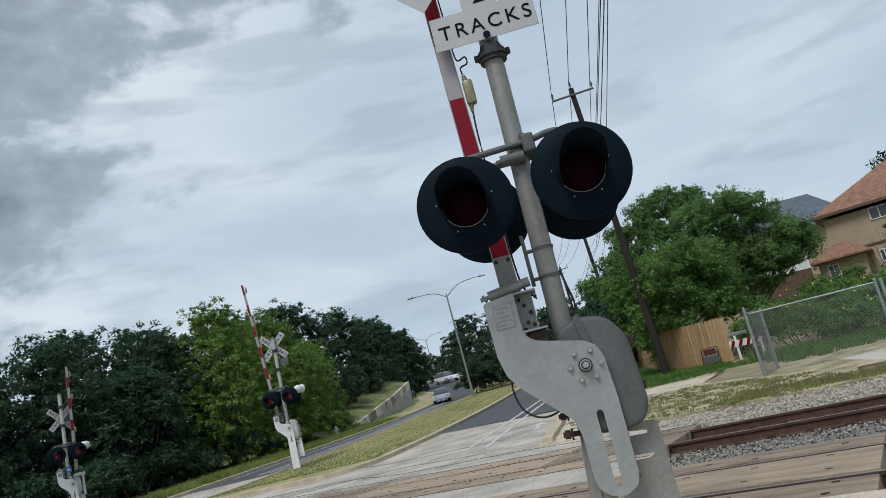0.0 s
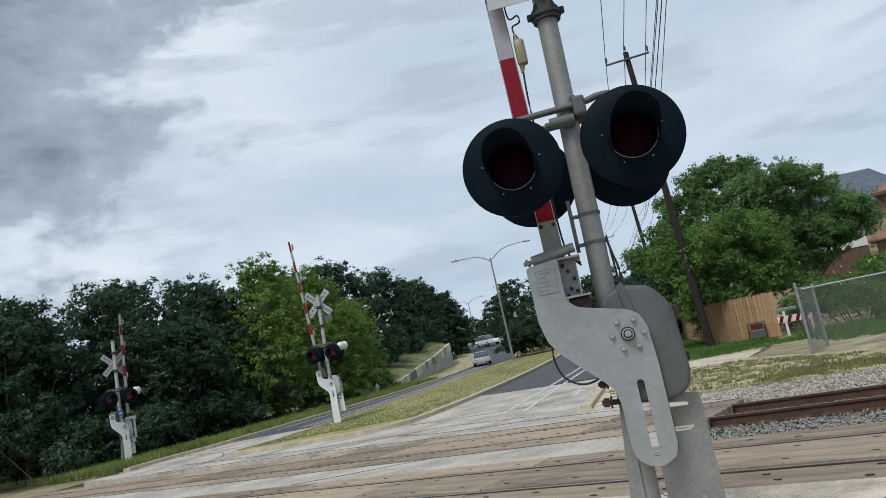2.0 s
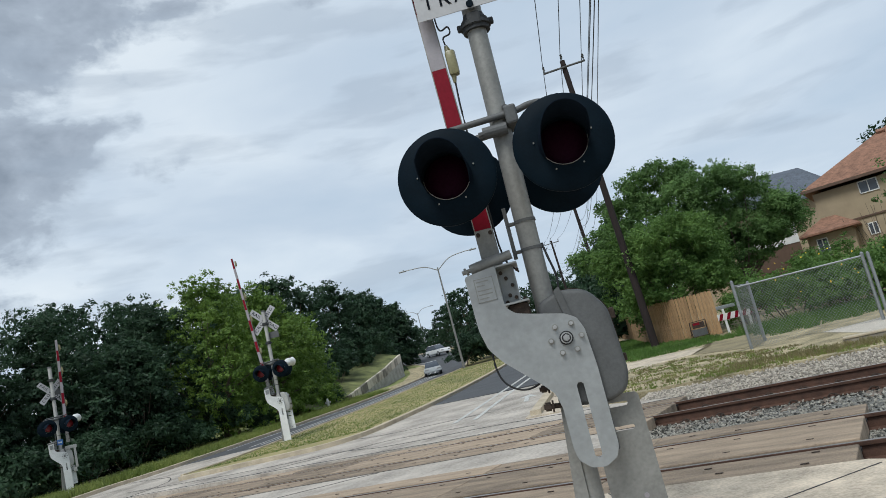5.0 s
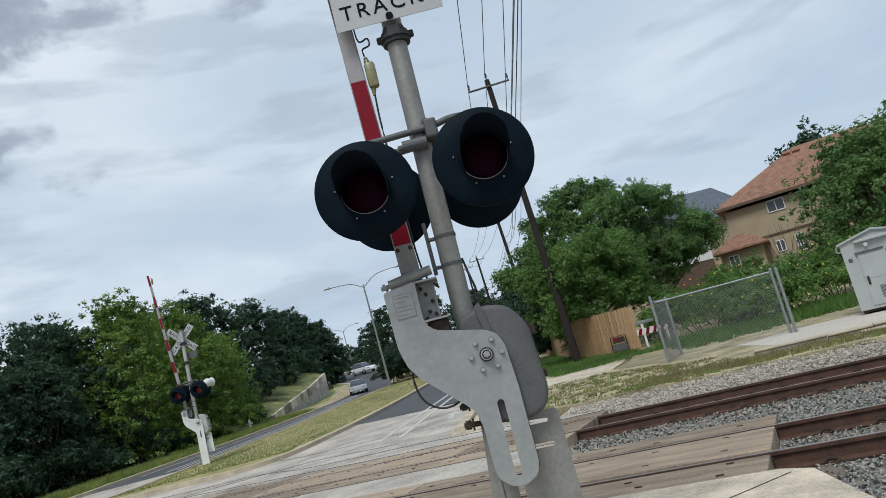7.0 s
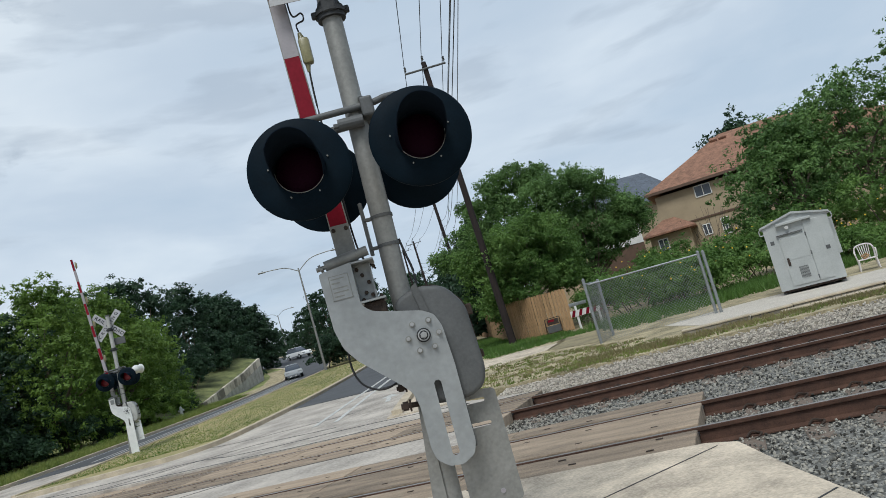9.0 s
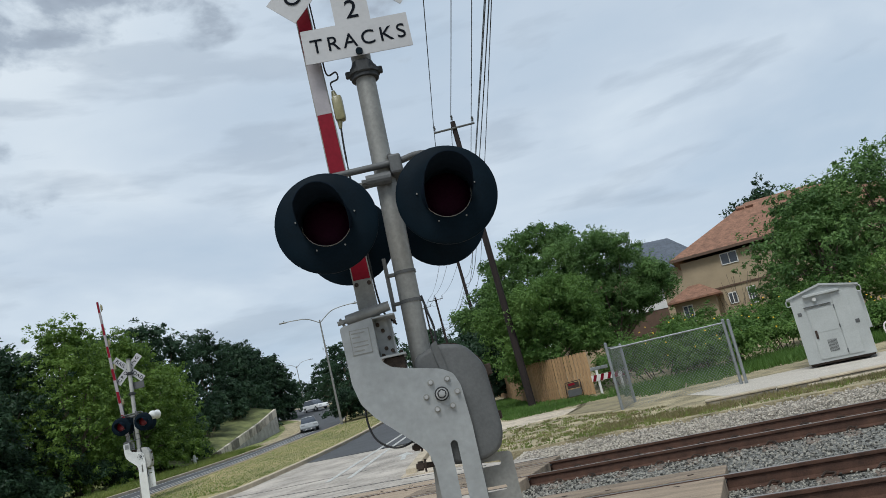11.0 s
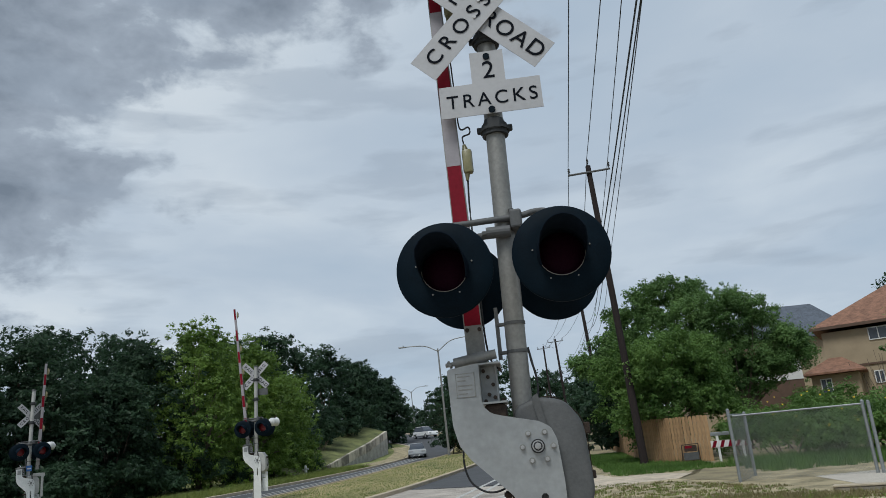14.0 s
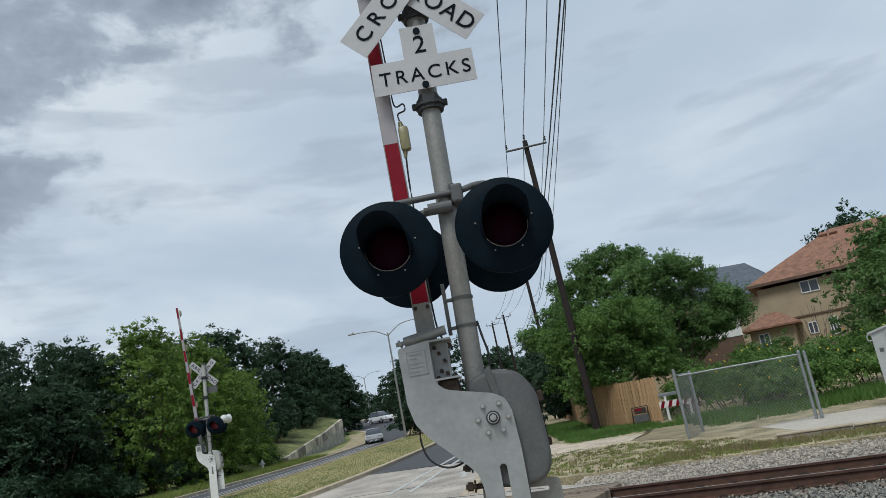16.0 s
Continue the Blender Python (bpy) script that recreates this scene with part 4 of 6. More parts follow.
    # side plate of the gate arm, in front of the mechanism
    PL = [(-0.445, 2.005), (-0.245, 2.03), (-0.25, 1.81), (-0.235, 1.755), (-0.19, 1.715), (-0.12, 1.695), (0.09, 1.645), (0.155, 1.605), (0.185, 1.53), (0.20, 1.30), (0.20, 0.83), (0.175, 0.765), (0.10, 0.725), (0.02, 0.735), (-0.045, 0.79), (-0.06, 0.86), (-0.06, 1.10), (-0.08, 1.19), (-0.13, 1.25), (-0.34, 1.45), (-0.405, 1.54), (-0.435, 1.66)]
    slot_in = [(0.052, 1.215), (0.065, 1.228), (0.082, 1.228), (0.094, 1.215), (0.094, 0.80), (0.084, 0.785), (0.062, 0.785), (0.052, 0.80)]
    bm = bmesh.new()
    yf, yb = -0.20, -0.188
    outl = round_poly([PL[i] for i in range(len(PL))], 0.02, 3)
    def loops(y):
        a = [bm.verts.new((x, y, z)) for x, z in outl]
        b = [bm.verts.new((x, y, z)) for x, z in slot_in]
        ea = [bm.edges.new((a[i], a[(i + 1) % len(a)])) for i in range(len(a))]
        eb = [bm.edges.new((b[i], b[(i + 1) % len(b)])) for i in range(len(b))]
        bmesh.ops.triangle_fill(bm, use_beauty=True, use_dissolve=False, edges=ea + eb)
        return a, b
    a0, b0 = loops(yf)
    a1, b1 = loops(yb)
    for p, q in ((a0, a1), (b0, b1)):
        for i in range(len(p)):
            bm.faces.new((p[i], p[(i + 1) % len(p)], q[(i + 1) % len(q)], q[i]))
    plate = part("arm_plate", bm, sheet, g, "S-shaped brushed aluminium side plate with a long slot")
    bm = bmesh.new()
    box(bm, -0.395, -0.2028, 1.825, -0.275, -0.199, 1.975, 0.001, Matrix.Translation((-0.335, -0.2, 1.87)) @ Matrix.Rotation(radians(0), 4, "Y") @ Matrix.Translation((0.335, 0.2, -1.87)))
    lab = part("maker_plate", bm, M_ALU, plate, "small embossed maker's plate with unreadable writing")
    for i, (w, zz) in enumerate(((0.08, 1.925), (0.05, 1.90), (0.09, 1.87), (0.09, 1.845), (0.06, 1.82))):
        bm = bmesh.new()
        box(bm, -0.383, -0.2045, zz + 0.025, -0.383 + w, -0.2025, zz + 0.032)
        part("writing_bar", bm, M_GALV, lab)
    for bx0, bz0, bx1, bz1 in ((-0.394, 1.826, -0.276, 1.830), (-0.394, 1.970, -0.276, 1.974), (-0.394, 1.826, -0.390, 1.974), (-0.280, 1.826, -0.276, 1.974)):
        bm = bmesh.new()
        box(bm, bx0, -0.2042, bz0, bx1, -0.2025, bz1)
        part("border", bm, M_GALV, lab)
    # hub and ring of bolts
    HX, HZ = 0.065, 1.50
    bm = bmesh.new()
    tube(bm, (HX, -0.215, HZ), (HX, -0.20, HZ), 0.042, seg=28)
    part("hub", bm, M_CABLE, plate, "round hub washer", smooth=True)
    bm = bmesh.new()
    tube(bm, (HX, -0.225, HZ), (HX, -0.212, HZ), 0.034, seg=28)
    part("hub_ring", bm, M_BOLT, plate, smooth=True)
    bm = bmesh.new()
    tube(bm, (HX, -0.228, HZ), (HX, -0.22, HZ), 0.027, seg=20)
    part("hub_seal", bm, M_CABLE, plate, smooth=True)
    bm = bmesh.new()
    tube(bm, (HX, -0.25, HZ), (HX, -0.22, HZ), 0.021, seg=6)
    tube(bm, (HX, -0.262, HZ), (HX, -0.25, HZ), 0.013, seg=12)
    part("hub_nut", bm, M_BOLT, plate, "hexagonal hub nut")
    for a in (123, 58, -3, -59, -118, 180):
        bm = bmesh.new()
        px, pz = HX + 0.092 * math.cos(radians(a)), HZ + 0.092 * math.sin(radians(a))
        tube(bm, (px, -0.206, pz), (px, -0.20, pz), 0.0185, seg=16)
        part("washer", bm, M_GALV, plate, "dull washer")
        bm = bmesh.new()
        tube(bm, (px, -0.224, pz), (px, -0.206, pz), 0.0125, seg=6)
        part("bolt", bm, M_BOLT, plate, "zinc bolt with washer")
    # arm socket: roller tube, channel and brackets at the head of the plate
    bm = bmesh.new()
    tube(bm, (-0.40, -0.13, 2.045), (-0.20, -0.13, 2.075), 0.036, seg=20)
    tube(bm, (-0.455, -0.13, 2.04), (-0.40, -0.13, 2.046), 0.014, seg=10)
    tube(bm, (-0.435, -0.13, 2.04), (-0.42, -0.13, 2.046), 0.026, seg=6)
    tube(bm, (-0.20, -0.13, 2.075), (-0.13, -0.13, 2.084), 0.03, seg=14)
    part("shear_pin_roller", bm, M_GALV, g, "grey roller with end bolts", smooth=True)
    bm = bmesh.new()
    box(bm, -0.255, -0.195, 1.79, -0.245, 0.06, 2.03)
    box(bm, -0.255, -0.195, 2.018, -0.11, 0.06, 2.028, 0.0)
    box(bm, -0.255, -0.195, 1.775, -0.09, 0.06, 1.787)
    box(bm, -0.15, -0.08, 1.787, -0.14, 0.06, 2.018)
    box(bm, -0.25, -0.055, 1.787, -0.14, -0.045, 2.02)
    part("socket_bracket", bm, M_ALU, g, "bolted steel channel at the arm's foot")
    for bx, bz in ((-0.20, 1.95), (-0.17, 1.90), (-0.20, 1.84), (-0.165, 1.82), (-0.12, 1.99), (-0.115, 1.80), (-0.225, 1.99), (-0.225, 1.80)):
        bm = bmesh.new()
        tube(bm, (bx, -0.085, bz), (bx, -0.05, bz), 0.012, seg=8)
        part("bolt", bm, M_RUST, g, "dark bolt")
    bm = bmesh.new()
    box(bm, -0.235, -0.16, 1.60, -0.10, 0.05, 1.775, 0.02)
    part("arm_throat", bm, M_RUST, g, "brown rusted throat behind the plate")
    # mechanism housing
    bm = bmesh.new()
    outl = round_poly([(-0.06, 1.74), (0.10, 1.795), (0.26, 1.76), (0.355, 1.62), (0.375, 1.22), (0.34, 1.12), (0.24, 1.075), (0.02, 1.09), (-0.06, 1.2)], 0.06, 5)
    extrude_poly(bm, outl, -0.16, 0.26)
    es = [e for e in bm.edges if abs(e.verts[0].co.y - e.verts[1].co.y) < 1e-5]
    bmesh.ops.bevel(bm, geom=es, offset=0.03, segments=3, affect="EDGES", profile=0.5)
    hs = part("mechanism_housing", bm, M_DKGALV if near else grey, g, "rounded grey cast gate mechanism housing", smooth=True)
    bm = bmesh.new()
    extrude_poly(bm, round_poly([(0.058, 1.79), (0.098, 1.815), (0.135, 1.60), (0.10, 1.58)], 0.01, 2), -0.185, -0.155)
    part("latch_bar", bm, M_DKGALV, hs)
    bm = bmesh.new()
    pipe(bm, smooth_line([(0.05, 0.05, 1.775), (0.12, 0.05, 1.80), (0.22, 0.05, 1.785), (0.31, 0.05, 1.71), (0.372, 0.05, 1.60), (0.384, 0.05, 1.3)], 5), 0.0035, 6)
    part("seal_wire", bm, M_RUST, hs)
    for z0, z1 in ((1.55, 1.62), (1.28, 1.33)):
        bm = bmesh.new()
        box(bm, 0.362, -0.02, z0, 0.40, 0.06, z1, 0.008)
        part("hinge", bm, M_RUST, hs)
    # rear plate with two slots, hanging behind
    bm = bmesh.new()
    pr = [(0.19, 1.108), (0.385, 1.092), (0.40, 1.075), (0.405, 0.44), (0.39, 0.42), (0.085, 0.435), (0.085, 0.72), (0.19, 0.9)]
    yp0, yp1 = -0.05, -0.04
    outl2 = round_poly(pr, 0.02, 3)
    slots = [[(0.212, 1.028), (0.318, 1.024), (0.326, 1.037), (0.32, 1.05), (0.212, 1.056)], [(0.212, 0.884), (0.322, 0.88), (0.331, 0.894), (0.324, 0.907), (0.212, 0.912)]]
    def loops2(y):
        L = [[bm.verts.new((x, y, z)) for x, z in o] for o in [outl2] + slots]
        E = [bm.edges.new((l[i], l[(i + 1) % len(l)])) for l in L for i in range(len(l))]
        bmesh.ops.triangle_fill(bm, use_beauty=True, use_dissolve=False, edges=E)
        return L
    L0, L1 = loops2(yp0), loops2(yp1)
    for p, q in zip(L0, L1):
        for i in range(len(p)):
            bm.faces.new((p[i], p[(i + 1) % len(p)], q[(i + 1) % len(q)], q[i]))
    rp = part("counterweight_plate", bm, grey if near else sheet, g, "flat grey steel plate with two slots")
    bm = bmesh.new()
    tube(bm, (0.29, -0.056, 0.49), (0.29, -0.045, 0.49), 0.015, seg=14)
    part("bolt", bm, M_WHITE, rp)
    # counterweight channel below the hub
    bm = bmesh.new()
    extrude_poly(bm, [(-0.066, 1.17), (-0.03, 1.17), (-0.055, 0.06), (-0.175, 0.06)], -0.075, -0.06)
    extrude_poly(bm, [(-0.066, 1.17), (-0.054, 1.17), (-0.163, 0.06), (-0.175, 0.06)], -0.06, 0.05)
    part("mast_channel", bm, M_GALV, g, "grey steel channel beside the mast foot")
    bm = bmesh.new()
    box(bm, 0.10, -0.185, 0.80, 0.205, -0.06, 1.14, 0.01)
    part("weight_block", bm, M_DKGALV, g, "dark counterweight block")
    for z, r in ((1.235, 0.022), (1.125, 0.027)):
        bm = bmesh.new()
        tube(bm, (-0.17, -0.10, z), (-0.05, -0.10, z - 0.01), r * 0.6, seg=10)
        tube(bm, (-0.16, -0.10, z), (-0.125, -0.10, z - 0.004), r, seg=6)
        tube(bm, (-0.12, -0.10, z - 0.004), (-0.108, -0.10, z - 0.005), r * 1.35, seg=14)
        part("bolt", bm, M_RUST, g, "large rusty bolt")
    bm = bmesh.new()
    pipe(bm, smooth_line([(-0.385, -0.12, 1.57), (-0.395, -0.12, 1.44), (-0.365, -0.12, 1.33), (-0.285, -0.12, 1.265), (-0.19, -0.12, 1.26), (-0.06, -0.10, 1.32)], 7), 0.007, 6)
    part("cable", bm, M_CABLE, g, "hanging black cable loop")
    bm = bmesh.new()
    pipe(bm, smooth_line([(0.075, 0.0, 2.12), (0.09, -0.02, 2.02), (0.11, -0.02, 1.9), (0.10, -0.02, 1.78)], 6), 0.008, 6)
    part("cable", bm, M_CABLE, g, "black cable down the mast")
    return g


LAMPS = [(-0.385, -0.36, 2.61, -1), (0.345, -0.36, 2.632, -1), (-0.31, 0.32, 2.635, 1), (0.32, 0.32, 2.635, 1)]
ARM_Y = 0.02
gate = build_gate()
gate.location = (0.945, 4.98, 0.0)
tagged(gate, "galvanised crossing signal with raised gate arm, close beside the pavement")
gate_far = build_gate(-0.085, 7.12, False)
gate_far.matrix_basis = Matrix.Translation((-9.78, 29.3, 0.36)) @ Matrix.Rotation(radians(6), 4, "Z") @ Matrix.Scale(1.08, 4)
tagged(gate_far, "crossing signal with raised gate arm on the grass median")
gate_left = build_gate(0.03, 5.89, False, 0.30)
gate_left.matrix_basis = Matrix.Translation((-19.0, 28.9, 0.28)) @ Matrix.Rotation(radians(48), 4, "Z") @ Matrix.Scale(1.08, 4)
tagged(gate_left, "crossing signal with raised arm and a blue notice plate")
for c in gate_left.children:
    if c.name.startswith("crossbuck_blade"):
        c.location.z -= 0.6
        c.scale = (0.88, 0.88, 0.88)
bm = bmesh.new()
box(bm, -0.10, -0.085, 1.93, 0.10, -0.078, 2.13, 0.002)
blue_plate = part("notice_plate", bm, M_BLUE, gate_left, "small blue notice plate, unreadable")
bm = bmesh.new()
box(bm, -0.06, -0.09, 2.0, 0.06, -0.0855, 2.05)
part("writing_bar", bm, M_TRIM, blue_plate)
bm = bmesh.new()
for c in ((0.12, 1.72, 0.52, 1.84), (0.40, 1.0, 0.48, 1.72), (0.30, 0.85, 0.42, 1.0)):
    box(bm, c[0], -0.2, c[1], c[2], -0.12, c[3], 0.012)
part("arm_bracket", bm, M_FARGREY, gate_left, "angular grey bracket under the gate arm")


# ---- pavements, walls, banks on the far side ----
tagged(slab("pavement_far", [(2.0, 22.4), (2.6, 23.0), (4.0, 24.15), (5.2, 24.5), (6.0, 26.3), (4.9, 27.3), (3.6, 27.2), (3.1, 29.5), (3.5, 45), (4.1, 80), (3.3, 80), (2.6, 45), (2.1, 34), (1.6, 28), (1.35, 24.6)], 0.035, 0.2, M_CONC), "pale concrete footpath beside the road", "pavement", kind="structure")
tagged(slab("gravel_yard", [sn(0.2, 19.45)[:2], sn(16, 19.45)[:2], sn(16, 23.2)[:2], sn(3.0, 24.6)[:2], sn(0.2, 24.0)[:2], sn(-1.4, 23.0)[:2]], 0.028, 0.2, M_GRAVEL), "pale gravel and concrete yard behind the low wall", "yard", kind="structure")
tagged(slab("dirt_path", [(5.2, 24.3), (6.3, 22.3), (7.0, 23.6), (8.3, 30.4), (7.4, 30.6), (6.2, 26.2)], 0.03, 0.1, M_GROUND), "bare dirt path", "path", kind="structure")
tagged(slab("gutter_walk", ribbon(offset_line([p for p in lf if 64 < p[1] < 98], -0.25), offset_line([p for p in lf if 64 < p[1] < 98], -2.2)), 0.12, 0.2, M_VERGE), "bare tan dirt strip below the wall", "ground", kind="structure")

low_wall = thing("low_wall", "low broken stone and concrete kerb wall along the yard", "wall")
rw = random.Random(12)
for n0, zt, w, s_a, s_b in ((19.25, 0.12, 0.32, -0.7, 15.0), (18.88, 0.05, 0.28, 1.5, 15.0)):
    s0 = s_a
    while s0 < s_b:
        ln_b = rw.uniform(0.9, 2.3)
        bm = bmesh.new()
        m = Matrix.Translation(sn(s0 + ln_b / 2, n0 + rw.uniform(-0.025, 0.025), rw.uniform(-0.02, 0.015))) @ Matrix.Rotation(ANG + rw.uniform(-0.03, 0.03), 4, "Z")
        box(bm, -ln_b / 2 + 0.008, -w / 2, -0.25, ln_b / 2 - 0.008, w / 2, zt, 0.022, m)
        part("block", bm, M_BLOCK, low_wall)
        bm = bmesh.new()
        box(bm, -ln_b / 2 + 0.004, -w / 2 - 0.02, zt + 0.001, ln_b / 2 - 0.004, w / 2 + 0.02, zt + 0.045, 0.012, m)
        part("coping", bm, M_KERB, low_wall, "pale worn coping stone")
        s0 += ln_b

# retaining wall with a parapet of slabs, and the grass bank that it holds
RW = [(-16.6, 65.6), (-16.5, 74), (-16.2, 81), (-15.7, 87.8)]


def rw_top(y):
    return terrain(y) + 0.42 + (y - 65.6) * 0.101


def rw_x(y):
    j = max(k for k in range(len(RW) - 1) if RW[k][1] <= y)
    return RW[j][0] + (RW[j + 1][0] - RW[j][0]) * (y - RW[j][1]) / (RW[j + 1][1] - RW[j][1])


retaining = thing("retaining_wall", "weathered concrete retaining wall with a sloping parapet of slabs", "wall")
bm = bmesh.new()
rings = []
for x, y in RW:
    rings.append([bm.verts.new(c) for c in ((x - 0.3, y, terrain(y) - 0.2), (x - 0.3, y, rw_top(y)), (x, y, rw_top(y)), (x, y, terrain(y) - 0.2))])
for a, b in zip(rings, rings[1:]):
    for k in range(4):
        bm.faces.new((a[k], a[(k + 1) % 4], b[(k + 1) % 4], b[k]))
bm.faces.new(rings[0])
bm.faces.new(rings[-1][::-1])
part("wall_body", bm, M_WALLFACE, retaining, "stained pale grey concrete face")
rp = random.Random(31)
y = 65.7
while y < 87.0:
    d = min(rp.uniform(1.0, 1.9), 87.75 - y)
    bm = bmesh.new()
    q = []
    for yy in (y + 0.03, y + d - 0.03):
        x, zt = rw_x(yy), rw_top(yy)
        hh = min(0.75, zt - terrain(yy) - 0.05)
        q += [bm.verts.new(c) for c in ((x + 0.004, yy, zt - hh), (x + 0.06, yy, zt - hh), (x + 0.06, yy, zt + 0.05), (x - 0.2, yy, zt + 0.05))]
    for f in ((0, 1, 2, 3), (7, 6, 5, 4), (0, 4, 5, 1), (1, 5, 6, 2), (2, 6, 7, 3), (3, 7, 4, 0)):
        bm.faces.new([q[i] for i in f])
    part("parapet_slab", bm, M_SLAB, retaining)
    y += d
for k in range(5):
    bm = bmesh.new()
    box(bm, -0.2, -0.25, -0.15, 0.2, 0.25, 0.15, 0.04, Matrix.Translation((-16.6 + rp.uniform(-0.2, 0.2), 65.2 - 0.25 * k, terrain(65) + 0.15 + rp.uniform(0, 0.12))) @ Matrix.Rotation(rp.uniform(0, 1.5), 4, "Z"))
    part("rubble_block", bm, M_BLOCK, retaining, "broken stone at the wall's end")
bm = bmesh.new()
rings = []
for x, y in [(-15.6, 54), (-16.2, 60)] + RW:
    h = rw_top(max(y, 65.6)) if y > 65 else terrain(y) + 0.12
    rings.append([bm.verts.new(c) for c in ((x - 0.28, y, h - 0.05), (x - 2.0, y + 0.5, h + 0.5), (x - 8, y + 3, h + 1.9))])
for a, b in zip(rings, rings[1:]):
    for k in range(2):
        bm.faces.new((a[k], a[k + 1], b[k + 1], b[k]))
tagged(part("grass_bank", bm, M_BANK), "grass bank above the retaining wall", "grass", kind="structure")


# ---- utility poles and wires ----
def pole(x, y, h, label, lean=0.0, arm=0.95, tilt=0.05):
    g = thing("utility_pole", label, "utility pole", "utility poles", (x, y, terrain(y)))
    bm = bmesh.new()
    tube(bm, (0, 0, -0.5), (lean, 0, h), 0.17, 0.115, 14)
    part("pole", bm, M_POLE, g, "dark brown creosoted timber", True)
    if arm:
        bm = bmesh.new()
        z = h - 0.35
        tube(bm, (lean - arm, -0.14, z - tilt), (lean + arm, -0.14, z + tilt), 0.05, seg=8)
        part("crossarm", bm, M_DKGALV, g, "grey crossarm")
        for dx, zz in ((-arm + 0.05, z - tilt), (arm - 0.05, z + tilt), (0.0, h)):
            bm = bmesh.new()
            yy = -0.14 if dx else 0
            tube(bm, (lean + dx, yy, zz), (lean + dx, yy, zz + 0.16), 0.02, seg=8)
            for k in range(3):
                tube(bm, (lean + dx, yy, zz + 0.14 + k * 0.07), (lean + dx, yy, zz + 0.18 + k * 0.07), 0.06, 0.035, 10)
            part("insulator", bm, M_DKGALV, g, "grey insulator stack")
    return g


POLES = [(2.2, -14.0, 13.3, 0.0), (5.4, 32.7, 13.25, -0.52), (6.6, 60, 12.6, -0.7), (5.6, 95, 11.6, -0.5), (4.3, 112, 11.6, -0.3)]
pole(*POLES[0][:3], "dark timber utility pole", POLES[0][3])
pole(*POLES[1][:3], "dark brown leaning timber utility pole with a crossarm", POLES[1][3])
pole(*POLES[2][:3], "leaning timber pole behind the trees", POLES[2][3])
pole(*POLES[3][:3], "distant timber utility pole with a crossarm", POLES[3][3])
pole(*POLES[4][:3], "distant thin timber utility pole", POLES[4][3])


def wire(a, b, sag, r, name="power_line", label="thin dark overhead power line"):
    a, b = Vector(a), Vector(b)
    pts = [a.lerp(b, t / 18) - Vector((0, 0, sag * 4 * (t / 18) * (1 - t / 18))) for t in range(19)]
    bm = bmesh.new()
    pipe(bm, pts, r, 5)
    tagged(part(name, bm, M_WIRE), label, "cable", "overhead lines")


def pole_pt(i, dx, dz):
    x, y, h, lean = POLES[i]
    return (x + lean * (h + dz) / h + dx, y, terrain(y) + h + dz)


for i in range(len(POLES) - 1):
    for dx, dz in ((-0.9, -0.02), (0.9, 0.08), (0.0, 0.32)):
        wire(pole_pt(i, dx if i else {-0.9: -0.35, 0.0: 0.75, 0.9: 0.4}[dx], dz), pole_pt(i + 1, dx, dz), 0.35 if i == 0 else 0.8, 0.016)
    for dx, dz, r, d0 in ((0.16, -3.0, 0.012, 0.24), (0.20, -3.5, 0.016, 0.0), (-0.12, -3.9, 0.013, 0.3), (0.22, -4.3, 0.011, -0.55)):
        wire(pole_pt(i, dx + (0 if i else d0), dz), pole_pt(i + 1, dx, dz), 0.3 if i == 0 else 1.1, r, "service_cable", "dark overhead service cable")

# ---- street lamps ----
def street_lamp(x, y, h, arms, label):
    g = thing("street_lamp", label, "street lamp", "street lamps", (x, y, terrain(y)))
    bm = bmesh.new()
    tube(bm, (0, 0, -0.4), (-0.25, 0, h), 0.13, 0.07, 14)
    part("post", bm, M_GALV, g, "tapered galvanised post", True)
    for dx, dz in arms:
        bm = bmesh.new()
        pipe(bm, smooth_line([(-0.25, 0, h - 0.3), (-0.25 + dx * 0.35, 0, h + dz * 0.72), (-0.25 + dx * 0.75, 0, h + dz * 1.0), (-0.25 + dx, 0, h + dz)], 5), 0.045, 8)
        a = part("arm", bm, M_GALV, g, "curved arm", True)
        bm = bmesh.new()
        box(bm, -0.38, -0.13, -0.07, 0.38, 0.13, 0.06, 0.05)
        hd = part("lamp_head", bm, M_GALV, a, "flat lamp head")
        hd.location = (-0.25 + dx * 1.03, 0, h + dz)
        bm = bmesh.new()
        tube(bm, (-0.25 + dx, 0, h + dz + 0.05), (-0.25 + dx, 0, h + dz + 0.17), 0.05, 0.04, 8)
        part("sensor", bm, M_DKGALV, a)
    return g


street_lamp(-7.28, 75, 10.55, ((-3.5, 0.45), (3.8, 0.9)), "tall double-armed galvanised street lamp on the median")
street_lamp(-23.4, 160, 9.6, ((-2.6, 0.5), (3.2, 0.8)), "distant double-armed galvanised street lamp")
street_lamp(-11.2, 140, 8.8, ((-3.0, 0.3), (3.2, 0.8)), "double-armed street lamp farther along the median")

